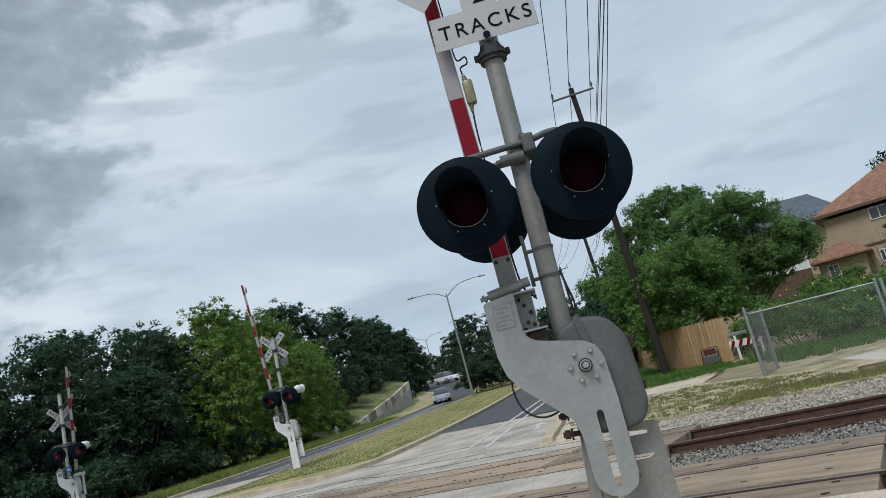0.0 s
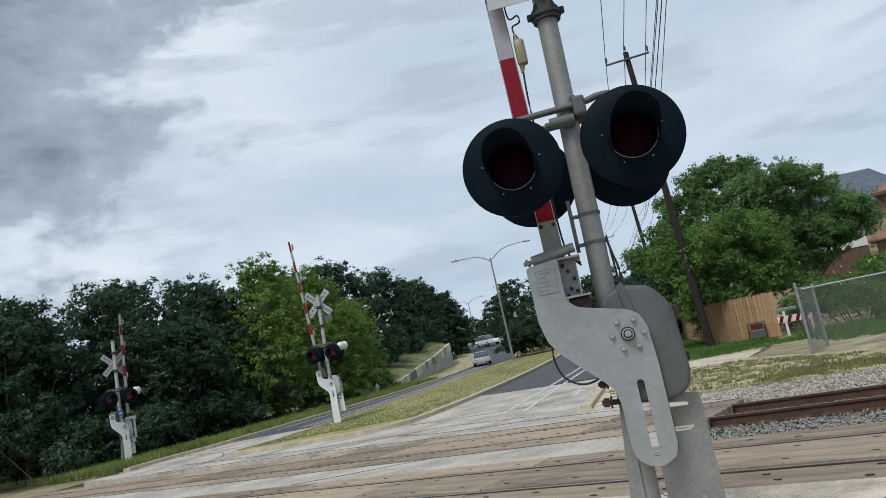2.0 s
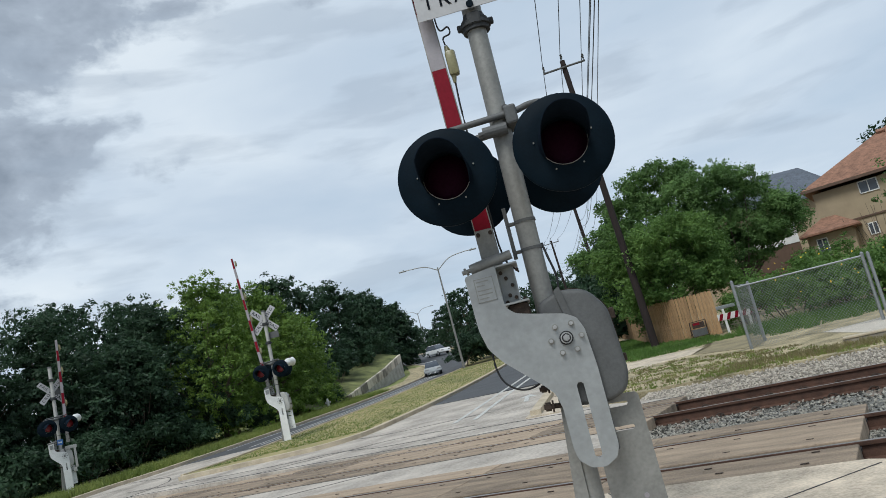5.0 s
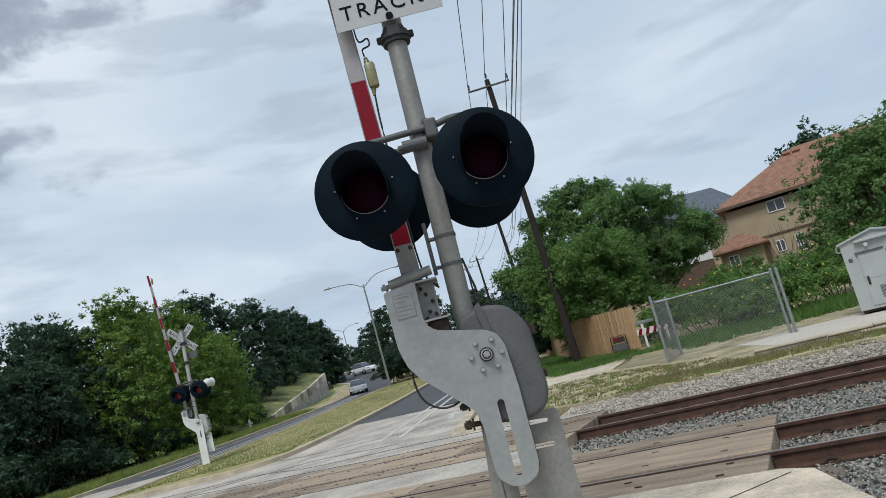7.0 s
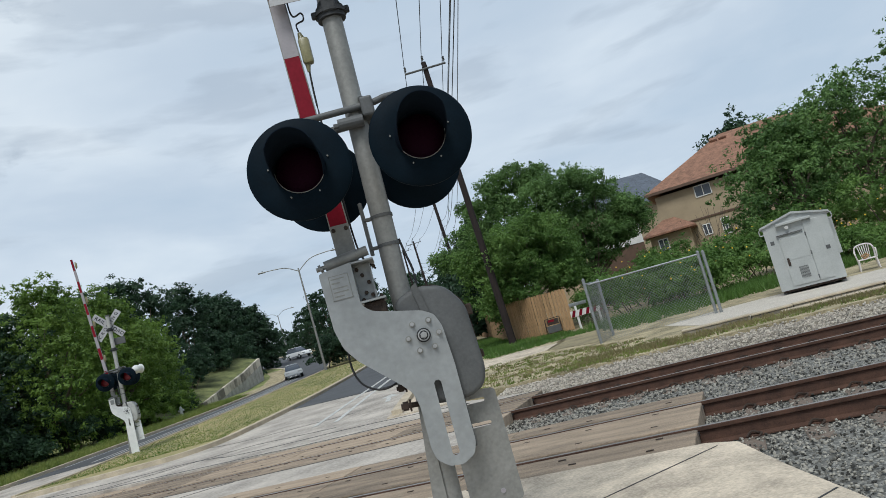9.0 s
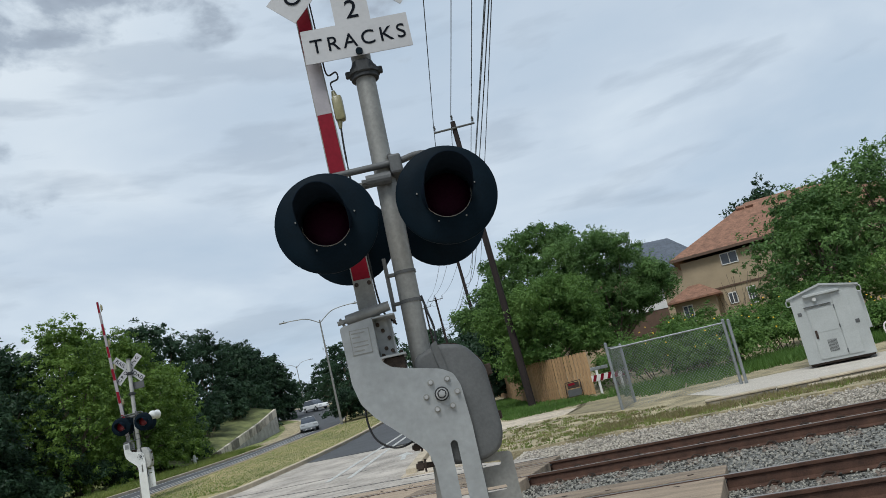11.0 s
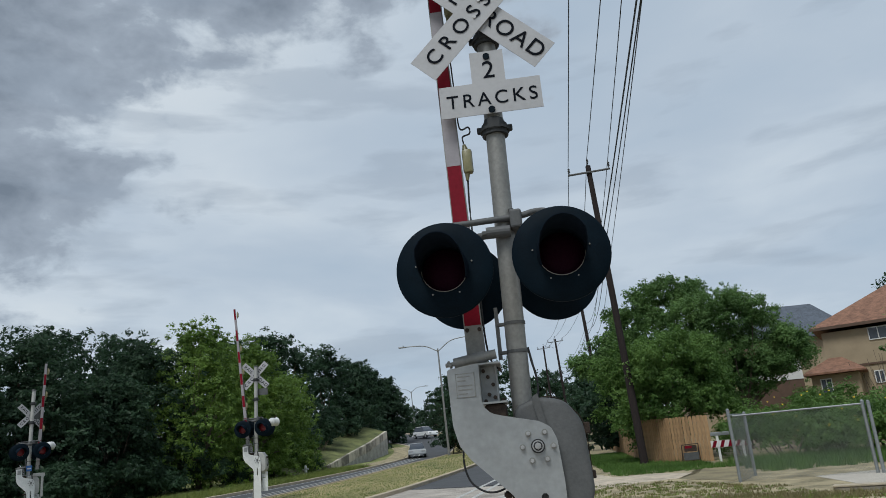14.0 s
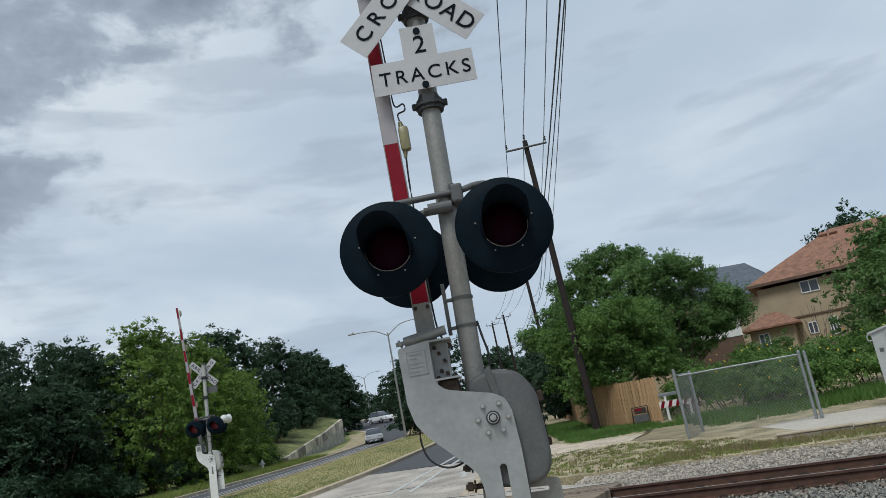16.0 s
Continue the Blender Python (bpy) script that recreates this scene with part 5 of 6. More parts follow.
# ---- chain-link fence ----
def link_panel(parent, a, b, z0, z1):
    """Woven wire mesh as crossing diagonal wires, with a frame tube on top."""
    a, b = Vector(a), Vector(b)
    L, H = (b - a).length, z1 - z0
    u = (b - a).normalized()
    bm = bmesh.new()
    step = 0.09
    k = -H
    while k < L:
        for sg in (1, -1):
            t0, t1 = max(0.0, -k), min(H, L - k)
            if t1 > t0 + 0.02:
                p, q = (k + t0, t0 if sg > 0 else H - t0), (k + t1, t1 if sg > 0 else H - t1)
                pipe(bm, [a + u * p[0] + Vector((0, 0.003 * sg, z0 + p[1])), a + u * q[0] + Vector((0, 0.003 * sg, z0 + q[1]))], 0.003, 3)
        k += step
    mesh = part("wire_mesh", bm, M_LINK, parent, "woven galvanised wire mesh")
    mesh["kind"] = "stuff"
    bm = bmesh.new()
    tube(bm, a + Vector((0, 0, z1)), b + Vector((0, 0, z1)), 0.024, seg=10)
    part("top_rail", bm, M_LINK, parent, "galvanised top rail", True)


def fence_post(parent, p, h, r=0.044):
    bm = bmesh.new()
    tube(bm, (p[0], p[1], -0.3), (p[0], p[1], h), r, seg=12)
    tube(bm, (p[0], p[1], h), (p[0], p[1], h + 0.04), r * 1.15, 0.01, 12)
    part("post", bm, M_LINK, parent, "galvanised post", True)


fence = thing("chain_link_fence", "galvanised chain-link fence with an open gate leaf", "fence", at=(0, 0, 0.1))
A, B, C2, D2 = (6.28, 21.6, 0), (7.12, 23.2, 0), (9.5, 20.95, 0), (9.60, 20.84, 0)
for p, h in ((A, 1.93), (B, 1.85), (C2, 1.83), (D2, 1.80)):
    fence_post(fence, p, h)
link_panel(fence, A, B, 0.03, 1.80)
link_panel(fence, (6.45, 21.9, 0), C2, 0.05, 1.76)

# ---- timber fence ----
wood = thing("timber_fence", "new tan cedar board fence under the trees", "fence")
bmf = bmesh.new()
extrude_poly(bmf, [(-0.068, 0), (0.068, 0), (0.068, 1.70), (0.045, 1.76), (-0.045, 1.76), (-0.068, 1.70)], -0.009, 0.009)
bmesh.ops.recalc_face_normals(bmf, faces=bmf.faces)
board_me = bpy.data.meshes.new("board")
bmf.to_mesh(board_me)
bmf.free()
board_me.materials.append(M_FENCEWOOD)
WF = smooth_line([(7.95, 31.4, 0), (7.1, 31.9, 0), (6.2, 33.4, 0), (5.75, 36.5, 0), (5.9, 45, 0), (6.2, 56, 0)], 50)
acc, last = 0.0, WF[0]
for p in WF[1:]:
    acc += (p - last).length
    if acc >= 0.143:
        d = (p - last).normalized()
        ob = new("board", board_me)
        ob.parent = wood
        ob.matrix_basis = Matrix.Translation((p.x, p.y, terrain(p.y) + random.uniform(-0.01, 0.015) + 0.04)) @ Matrix.Rotation(math.atan2(d.y, d.x), 4, "Z")
        acc = 0.0
    last = p

# ---- barricade, yard sign frame ----
bar = thing("barricade", "red and white striped barricade board on white posts", "barricade", at=(7.7, 30.8, terrain(30.8)))
for x in (0.28, 1.2):
    bm = bmesh.new()
    box(bm, x - 0.045, -0.03, -0.05, x + 0.045, 0.03, 0.98, 0.006)
    part("post", bm, M_TRIM, bar, "white post")
bm = bmesh.new()
box(bm, 0, -0.05, 0.55, 1.5, -0.032, 0.80)
board = part("board", bm, M_TRIM, bar, "white board with red stripes")
for i in range(5):
    x = 0.02 + i * 0.30
    bm = bmesh.new()
    extrude_poly(bm, [(x, 0.552), (x + 0.13, 0.552), (x + 0.23, 0.798), (x + 0.10, 0.798)], -0.054, -0.0505)
    part("stripe", bm, M_RED, board, "red reflective stripe")
bm = bmesh.new()
box(bm, 0.05, 0.04, 0.98, 1.5, 0.07, 1.12, 0.02)
part("guard_rail", bm, M_LINK, bar, "grey steel rail behind the board")

stand = thing("sign_stand", "small dark metal frame with a red panel on the grass", "sign", at=(7.05, 31.5, terrain(31.5)))
bm = bmesh.new()
for a, b in (((-0.32, 0, 0), (-0.32, 0, 0.72)), ((0.32, 0, 0), (0.32, 0, 0.74)), ((-0.32, 0, 0.72), (0.32, 0, 0.74)), ((-0.32, 0, 0.12), (0.32, 0, 0.12)), ((-0.32, 0.3, 0), (-0.32, 0, 0.72)), ((0.32, 0.3, 0), (0.32, 0, 0.74))):
    tube(bm, a, b, 0.016, seg=6)
part("frame", bm, M_RUST, stand, "dark metal frame")
bm = bmesh.new()
box(bm, -0.29, -0.012, 0.14, 0.29, 0.012, 0.42, 0.004)
part("lower_panel", bm, M_DKGALV, stand, "grey lower panel")
bm = bmesh.new()
box(bm, -0.24, -0.02, 0.46, 0.24, 0.0, 0.69, 0.004)
pan = part("panel", bm, M_RUST, stand, "dark panel")
bm = bmesh.new()
box(bm, -0.2, -0.026, 0.58, 0.06, -0.021, 0.67)
part("writing_bar", bm, M_RED, pan, "red lettering bar, unreadable")

# ---- signal cabinet ----
def cabinet():
    g = thing("signal_cabinet", "pale grey metal trackside cabinet with double door and gable roof", "cabinet")
    W, D, H, P = 1.66, 1.9, 1.88, 0.2
    bm = bmesh.new()
    extrude_poly(bm, [(-W / 2, 0.06), (W / 2, 0.06), (W / 2, H), (0, H + P), (-W / 2, H)], 0, D)
    part("body", bm, M_CABPAINT, g, "pale grey painted sheet metal")
    bm = bmesh.new()
    extrude_poly(bm, [(-W / 2 - 0.07, H - 0.02), (0, H + P + 0.0), (W / 2 + 0.07, H - 0.02), (W / 2 + 0.07, H + 0.03), (0, H + P + 0.055), (-W / 2 - 0.07, H + 0.03)], -0.06, D + 0.06)
    part("roof", bm, M_CABPAINT, g, "shallow gable roof sheet")
    bm = bmesh.new()
    box(bm, -W / 2 + 0.04, 0.05, 0, W / 2 - 0.04, D - 0.05, 0.06)
    part("plinth", bm, M_RUST, g, "dark base frame")
    door = None
    for x0, x1 in ((-0.50, 0.18), (0.19, 0.56)):
        bm = bmesh.new()
        box(bm, x0, -0.022, 0.14, x1, -0.001, 1.52 if x0 < 0 else 1.80, 0.006)
        d = part("door", bm, M_CABPAINT, g, "grey door leaf" if x0 < 0 else "grey fixed leaf")
        if x0 < 0:
            door = d
    bm = bmesh.new()
    box(bm, -0.46, -0.03, 0.85, 0.14, -0.023, 1.47, 0.003)
    part("upper_panel", bm, M_CABPAINT, door, "smoother upper door panel")
    for i in range(9):
        bm = bmesh.new()
        box(bm, -0.22 + i * 0.026, -0.034, 0.30, -0.206 + i * 0.026, -0.023, 0.62)
        part("louvre", bm, M_DKGALV, door)
    bm = bmesh.new()
    tube(bm, (-0.42, -0.06, 0.74), (-0.42, -0.06, 0.86), 0.02, seg=8)
    box(bm, -0.45, -0.05, 0.70, -0.39, -0.02, 0.92, 0.008)
    part("handle", bm, M_RUST, door, "dark lever handle")
    bm = bmesh.new()
    box(bm, -0.54, -0.07, 1.56, 0.14, -0.0, 1.585, 0.004)
    part("drip_rail", bm, M_DKGALV, g, "dark drip rail over the door")
    bm = bmesh.new()
    box(bm, -0.48, -0.12, 1.83, 0.42, 0.0, 1.90, 0.01)
    part("canopy", bm, M_CABPAINT, g, "sheet canopy below the gable")
    bm = bmesh.new()
    tube(bm, (-0.22, -0.09, 1.74), (-0.22, 0, 1.76), 0.05, 0.03, 12)
    part("lamp", bm, M_TRIM, g, "small round lamp")
    for x, z in ((-0.68, 1.42), (0.62, 0.95)):
        bm = bmesh.new()
        box(bm, x - 0.05, -0.012, z - 0.05, x + 0.05, 0.0, z + 0.05, 0.003)
        part("small_plate", bm, M_DKGALV, g)
    for z in (0.25, 0.92, 1.45):
        bm = bmesh.new()
        tube(bm, (0.185, -0.03, z - 0.05), (0.185, -0.03, z + 0.05), 0.014, seg=8)
        part("hinge", bm, M_DKGALV, g)
    for sx in (-1, 1):
        bm = bmesh.new()
        pipe(bm, smooth_line([(sx * W / 2, 0.02, H - 0.04), (sx * (W / 2 + 0.09), 0.02, H - 0.04), (sx * (W / 2 + 0.09), 0.02, H - 0.18), (sx * W / 2, 0.02, H - 0.18)], 4), 0.016, 6)
        part("lifting_lug", bm, M_CABPAINT, g)
    bm = bmesh.new()
    box(bm, W / 2, 0.3, 0.7, W / 2 + 0.09, 0.7, 1.7, 0.01)
    part("side_box", bm, M_CABPAINT, g, "slim box on the side")
    g.matrix_basis = Matrix.Translation((12.0, 20.1, 0.175)) @ Matrix.Rotation(radians(-30), 4, "Z")
    return g


cabinet()

# ---- white garden chair with litter on the seat ----
def garden_chair():
    g = thing("garden_chair", "white moulded plastic garden chair with litter on its seat", "chair", at=(14.5, 21.4, 0.06))
    bm = bmesh.new()
    box(bm, -0.24, -0.22, 0.38, 0.24, 0.22, 0.41, 0.012)
    part("seat", bm, M_PLASTIC, g)
    for x in (-0.23, 0.23):
        for y in (-0.22, 0.22):
            bm = bmesh.new()
            tube(bm, (x * 1.12, y * 1.1, 0), (x, y, 0.39), 0.02, 0.026, 8)
            part("leg", bm, M_PLASTIC, g)
        bm = bmesh.new()
        pipe(bm, smooth_line([(x * 1.1, -0.22, 0.40), (x * 1.2, -0.23, 0.62), (x * 1.2, 0.0, 0.65), (x * 1.05, 0.24, 0.66)], 4), 0.02, 8)
        part("armrest", bm, M_PLASTIC, g)
    bm = bmesh.new()
    pipe(bm, smooth_line([(-0.24, 0.23, 0.40), (-0.25, 0.28, 0.7), (-0.14, 0.31, 0.82), (0.14, 0.31, 0.82), (0.25, 0.28, 0.7), (0.24, 0.23, 0.40)], 5), 0.022, 8)
    back = part("backrest", bm, M_PLASTIC, g)
    for i in range(6):
        x = -0.15 + i * 0.06
        bm = bmesh.new()
        pipe(bm, [(x * 0.7, 0.235, 0.41), (x, 0.30, 0.80)], 0.012, 6)
        part("slat", bm, M_PLASTIC, back)
    g.rotation_euler = (0, 0, radians(-30))
    rng = random.Random(4)
    bm = bmesh.new()
    for k in range(5):
        box(bm, -0.09, -0.03, -0.02, 0.09, 0.03, 0.02, 0.006, Matrix.Translation((rng.uniform(-0.1, 0.1), rng.uniform(-0.08, 0.08), 0.03 + 0.02 * k)) @ Euler((rng.uniform(-0.4, 0.4), rng.uniform(-0.4, 0.4), rng.uniform(0, 3))).to_matrix().to_4x4())
    lit = tagged(part("litter", bm, M_FENCEWOOD), "crumpled brown rubbish piled on the plastic chair", "litter")
    lit.location = (14.5, 21.4, 0.475)


garden_chair()

# ---- houses ----
def hip_roof(bm, x0, x1, y0, y1, ze, xr0, xr1, yr, zr, t=0.12):
    e = [(x0, y0), (x1, y0), (x1, y1), (x0, y1)]
    lo = [bm.verts.new((x, y, ze - t)) for x, y in e]
    up = [bm.verts.new((x, y, ze)) for x, y in e]
    r0, r1 = bm.verts.new((xr0, yr, zr)), bm.verts.new((xr1, yr, zr))
    bm.faces.new((up[0], up[1], r1, r0))
    bm.faces.new((up[1], up[2], r1))
    bm.faces.new((up[2], up[3], r0, r1))
    bm.faces.new((up[3], up[0], r0))
    for i in range(4):
        bm.faces.new((lo[i], lo[(i + 1) % 4], up[(i + 1) % 4], up[i]))
    bm.faces.new(lo[::-1])


def window(parent, x0, x1, z0, z1, y, muntins=1, label="sliding window with a pale frame"):
    bm = bmesh.new()
    f = 0.055
    for b in ((x0, z0, x1, z0 + f), (x0, z1 - f, x1, z1), (x0, z0, x0 + f, z1), (x1 - f, z0, x1, z1)):
        box(bm, b[0], y - 0.05, b[1], b[2], y + 0.02, b[3])
    for k in range(muntins):
        xm = x0 + (x1 - x0) * (k + 1) / (muntins + 1)
        box(bm, xm - 0.025, y - 0.045, z0, xm + 0.025, y + 0.02, z1)
    w = part("window", bm, M_TRIM, parent, label)
    n = muntins + 1
    for k in range(n):
        bm = bmesh.new()
        box(bm, x0 + (x1 - x0) * k / n + 0.03, y - 0.02, z0 + f, x0 + (x1 - x0) * (k + 1) / n - 0.03, y - 0.008, z1 - f)
        part("pane", bm, M_GLASS, w, "dark reflecting glass")


house = thing("house", "two-storey tan stucco house with a terracotta shingle hip roof", "house", at=(17.2, 45.35, 0))
house.rotation_euler = (0, 0, radians(-25))
bm = bmesh.new()
box(bm, 0.8, 0.65, 0.3, 16.6, 11.6, 6.42)
part("wall", bm, M_STUCCO, house, "tan stucco wall")
bm = bmesh.new()
hip_roof(bm, 0.3, 17.2, 0.28, 12.0, 6.74, 5.6, 9.5, 5.7, 9.8)
roof = part("roof", bm, M_SHINGLE, house, "terracotta brown shingle roof")
bm = bmesh.new()
box(bm, 0.25, 0.20, 6.56, 17.2, 0.276, 6.72)
part("fascia", bm, M_BROWN, house, "dark brown fascia and gutter")
for xx in (5.15, 5.75):
    bm = bmesh.new()
    m = Matrix.Translation((xx, 4.9, 9.40)) @ Matrix.Rotation(radians(28.2), 4, "X")
    box(bm, -0.24, -0.2, -0.05, 0.24, 0.2, 0.12, 0.03, m)
    part("roof_vent", bm, M_SHINGLE, roof, "low reddish roof vent")
window(house, 3.15, 4.15, 5.68, 6.40, 0.65)
bm = bmesh.new()
box(bm, 2.2, 0.58, 4.36, 9.0, 0.648, 4.45)
part("band", bm, M_BROWN, house, "dark string course")
bm = bmesh.new()
box(bm, 0.0, -1.5, 0.3, 2.35, 0.65, 3.95)
part("bay_wall", bm, M_STUCCO, house, "tan stucco bay")
bm = bmesh.new()
hip_roof(bm, -0.35, 2.75, -1.95, 0.64, 4.08, 0.9, 1.6, 0.4, 4.95, 0.1)
part("bay_roof", bm, M_SHINGLE, house, "small terracotta roof over the bay")
window(house, 0.42, 1.0, 2.65, 3.75, -1.5)
window(house, 4.1, 4.6, 3.05, 4.08, 0.65, 2, "barred narrow window")
window(house, 3.0, 3.5, 3.3, 4.0, 0.65, 1, "small window")

blue = thing("neighbour_house", "house behind with a dark blue-grey shingle roof", "house")
bm = bmesh.new()
box(bm, 14.0, 60.6, 0.5, 25.8, 70, 7.9)
part("wall", bm, M_STUCCO, blue, "tan wall")
bm = bmesh.new()
hip_roof(bm, 13.4, 26.4, 60.0, 70.6, 8.0, 20.5, 24.8, 64.0, 10.95)
part("roof", bm, M_BLUESHINGLE, blue, "dark blue-grey shingle roof")

shed = thing("garden_shed", "white clapboard outbuilding with a dark brown base", "shed", at=(14.6, 43.5, terrain(43.5)))
for i in range(8):
    bm = bmesh.new()
    box(bm, -1.2, -0.02 - 0.008, 3.2 + i * 0.14, 1.4, 0.0, 3.34 + i * 0.14)
    part("board", bm, M_TRIM, shed)
bm = bmesh.new()
box(bm, -1.2, 0.0, 0.0, 1.4, 2.2, 4.3)
part("wall", bm, M_BROWN, shed, "dark brown timber wall")
bm = bmesh.new()
extrude_poly(bm, [(-1.45, 4.2), (0.1, 4.8), (1.65, 4.2), (1.65, 4.3), (0.1, 4.9), (-1.45, 4.3)], -0.2, 2.4)
part("roof", bm, M_BLUESHINGLE, shed, "grey shingle roof")

# ---- hydrant ----
hyd = thing("fire_hydrant", "small white fire hydrant on the verge", "hydrant", at=(-15.6, 55.0, terrain(55.0) + 0.08))
bm = bmesh.new()
tube(bm, (0, 0, 0), (0, 0, 0.5), 0.11, seg=14)
tube(bm, (0, 0, 0.5), (0, 0, 0.72), 0.13, 0.05, 14)
part("barrel", bm, M_TRIM, hyd, "white barrel", True)
for a, b in (((-0.22, 0, 0.42), (0.22, 0, 0.42)), ((0, -0.2, 0.36), (0, 0, 0.36))):
    bm = bmesh.new()
    tube(bm, a, b, 0.06, seg=10)
    part("outlet", bm, M_TRIM, hyd)

# ---- cars on the far bend ----
def car(x, y, ang, paint, label, tall=0.0):
    g = thing("car", label, "car", "cars on the far carriageway", (x, y, terrain(y) + 0.005))
    g.rotation_euler = (0, 0, ang)
    W, H = 1.8, 1.45 + tall
    bm = bmesh.new()
    prof = [(-2.3, 0.35), (-2.3, 0.75), (-2.1, 0.9 + tall * 0.5), (2.05, 0.85 + tall * 0.3), (2.28, 0.65), (2.3, 0.35)]
    vs = [[bm.verts.new((px, s * W / 2 * (1 if pz < 0.8 else 0.97), pz)) for px, pz in prof] for s in (-1, 1)]
    bm.faces.new(vs[0])
    bm.faces.new(vs[1][::-1])
    for i in range(len(prof)):
        bm.faces.new((vs[0][i], vs[0][(i + 1) % len(prof)], vs[1][(i + 1) % len(prof)], vs[1][i]))
    bmesh.ops.bevel(bm, geom=bm.edges[:], offset=0.06, segments=2, affect="EDGES")
    part("body", bm, paint, g, "", True)
    bm = bmesh.new()
    lo = [(-1.9, 0.88 + tall * 0.45), (1.15, 0.86 + tall * 0.3)]
    hi = [(-1.3 - tall, H), (0.25, H)]
    q = [bm.verts.new((px, s * w, pz)) for s in (-1, 1) for (px, pz), w in ((lo[0], 0.8), (lo[1], 0.8), (hi[1], 0.62), (hi[0], 0.62))]
    for f in ((0, 1, 2, 3), (7, 6, 5, 4), (0, 4, 5, 1), (1, 5, 6, 2), (2, 6, 7, 3), (3, 7, 4, 0)):
        bm.faces.new([q[i] for i in f])
    part("windows", bm, M_GLASS, g, "dark glass", True)
    bm = bmesh.new()
    box(bm, -1.25 - tall, -0.63, H - 0.03, 0.22, 0.63, H + 0.03, 0.025)
    part("roof", bm, paint, g)
    for wx in (-1.4, 1.4):
        for s in (-1, 1):
            bm = bmesh.new()
            tube(bm, (wx, s * 0.72, 0.32), (wx, s * 0.91, 0.32), 0.32, seg=20)
            wh = part("wheel", bm, M_CABLE, g, "black tyre", True)
            bm = bmesh.new()
            tube(bm, (wx, s * 0.90, 0.32), (wx, s * 0.918, 0.32), 0.2, seg=14)
            part("rim", bm, M_BOLT, wh, "grey alloy rim")
    for s in (-1, 1):
        bm = bmesh.new()
        box(bm, 2.2, s * 0.62 - 0.2, 0.58, 2.31, s * 0.62 + 0.2, 0.72, 0.03)
        part("headlight", bm, M_BOLT, g)
        bm = bmesh.new()
        box(bm, -2.31, s * 0.68 - 0.12, 0.62, -2.22, s * 0.68 + 0.12, 0.78, 0.02)
        part("tail_light", bm, M_RED, g, "red tail light")


car(-11.2, 80, radians(-80), mat("silver_paint", (0.45, 0.46, 0.46), 0.3, 0.5, var=0.05, bump=0.0), "silver saloon car driving on the bend")
car(-14.6, 111.5, radians(-48), mat("white_car_paint", (0.7, 0.7, 0.7), 0.3, 0.0, var=0.04, bump=0.0), "white estate car driving on the far bend", 0.2)


# ---- grass ----
def blades(name, count, region, h, material, seed, label):
    rng = np.random.default_rng(seed)
    P = region(rng, count)
    n = len(P)
    a = rng.uniform(0, 2 * np.pi, n)
    w = np.stack([np.cos(a), np.sin(a), np.zeros(n)], 1) * (0.006 + 0.012 * rng.random((n, 1)))
    hh = h * rng.uniform(0.35, 1.25, (n, 1))
    tip = np.concatenate([rng.normal(0, 0.35, (n, 2)) * hh, hh], 1)
    V = np.stack([P - w, P + w, P + tip * 0.55 + w * 0.7, P + tip], 1).reshape(-1, 3)
    return tagged(raw_mesh(name, V, np.arange(4 * n).reshape(-1, 4), material, 4), label, "grass", kind="stuff")


def ground_z(y):
    return np.where(y < 16.5, 0.0, 0.025 * (y - 16.5))


def clumped(rng, c, sample):
    """Tufts: most blades stand in clusters."""
    k = max(1, c // 14)
    q = sample(rng, k)
    P = np.repeat(q, 14, 0)[:c]
    P[:, :2] += rng.normal(0, 0.06, (len(P), 2))
    return P


def between(la, lb, y0, y1, dz, tufts=True):
    ya, xa = np.array([p[1] for p in la]), np.array([p[0] for p in la])
    yb, xb = np.array([p[1] for p in lb]), np.array([p[0] for p in lb])
    oa, ob = np.argsort(ya), np.argsort(yb)

    def s(rng, c):
        y = y0 + (y1 - y0) * rng.random(c) ** 1.6
        t = rng.random(c)
        x0, x1 = np.interp(y, ya[oa], xa[oa]), np.interp(y, yb[ob], xb[ob])
        return np.stack([x0 + (x1 - x0) * t, y, ground_z(y) + dz], 1)
    return (lambda rng, c: clumped(rng, c, s)) if tufts else s


def rail_band(s0, s1, n0, n1, dz):
    def s(rng, c):
        ss = s0 + (s1 - s0) * rng.random(c) ** 1.2
        nn = rng.uniform(n0, n1, c)
        x, y = U.x * ss + N.x * nn, U.y * ss + N.y * nn
        return np.stack([x, y, ground_z(y) + dz], 1)
    return lambda rng, c: clumped(rng, c, s)


med_in = [(p[0] - 0.3, p[1]) for p in mf if p[1] > 24.5]
med_out = [(p[0] + 0.3, p[1]) for p in mb]
blades("median_grass", 12000, between(med_in, med_out, 24.6, 75, 0.10, False), 0.045, M_BLADE, 1, "dry yellowing mown grass on the median")
blades("median_grass", 6000, between(med_in, med_out, 24.6, 75, 0.10, False), 0.045, M_BLADE_G, 2, "green grass patches on the median")
lf_v = [(p[0] - 0.25, p[1]) for p in lf if p[1] > 25]
lf_w = [(p[0] - 3.0, p[1]) for p in lf if p[1] > 25]
blades("verge_grass", 26000, between(lf_v, lf_w, 25, 62, 0.08), 0.30, M_BLADE, 3, "long light green grass below the trees")
blades("track_grass", 8000, rail_band(-3.5, 14, 17.4, 18.7, 0.0), 0.08, M_BLADE, 4, "sparse yellow-green grass along the ballast")
blades("wall_weeds", 9000, rail_band(4.5, 14, 18.0, 18.7, 0.0), 0.34, M_BLADE, 5, "tall pale weeds along the low wall")


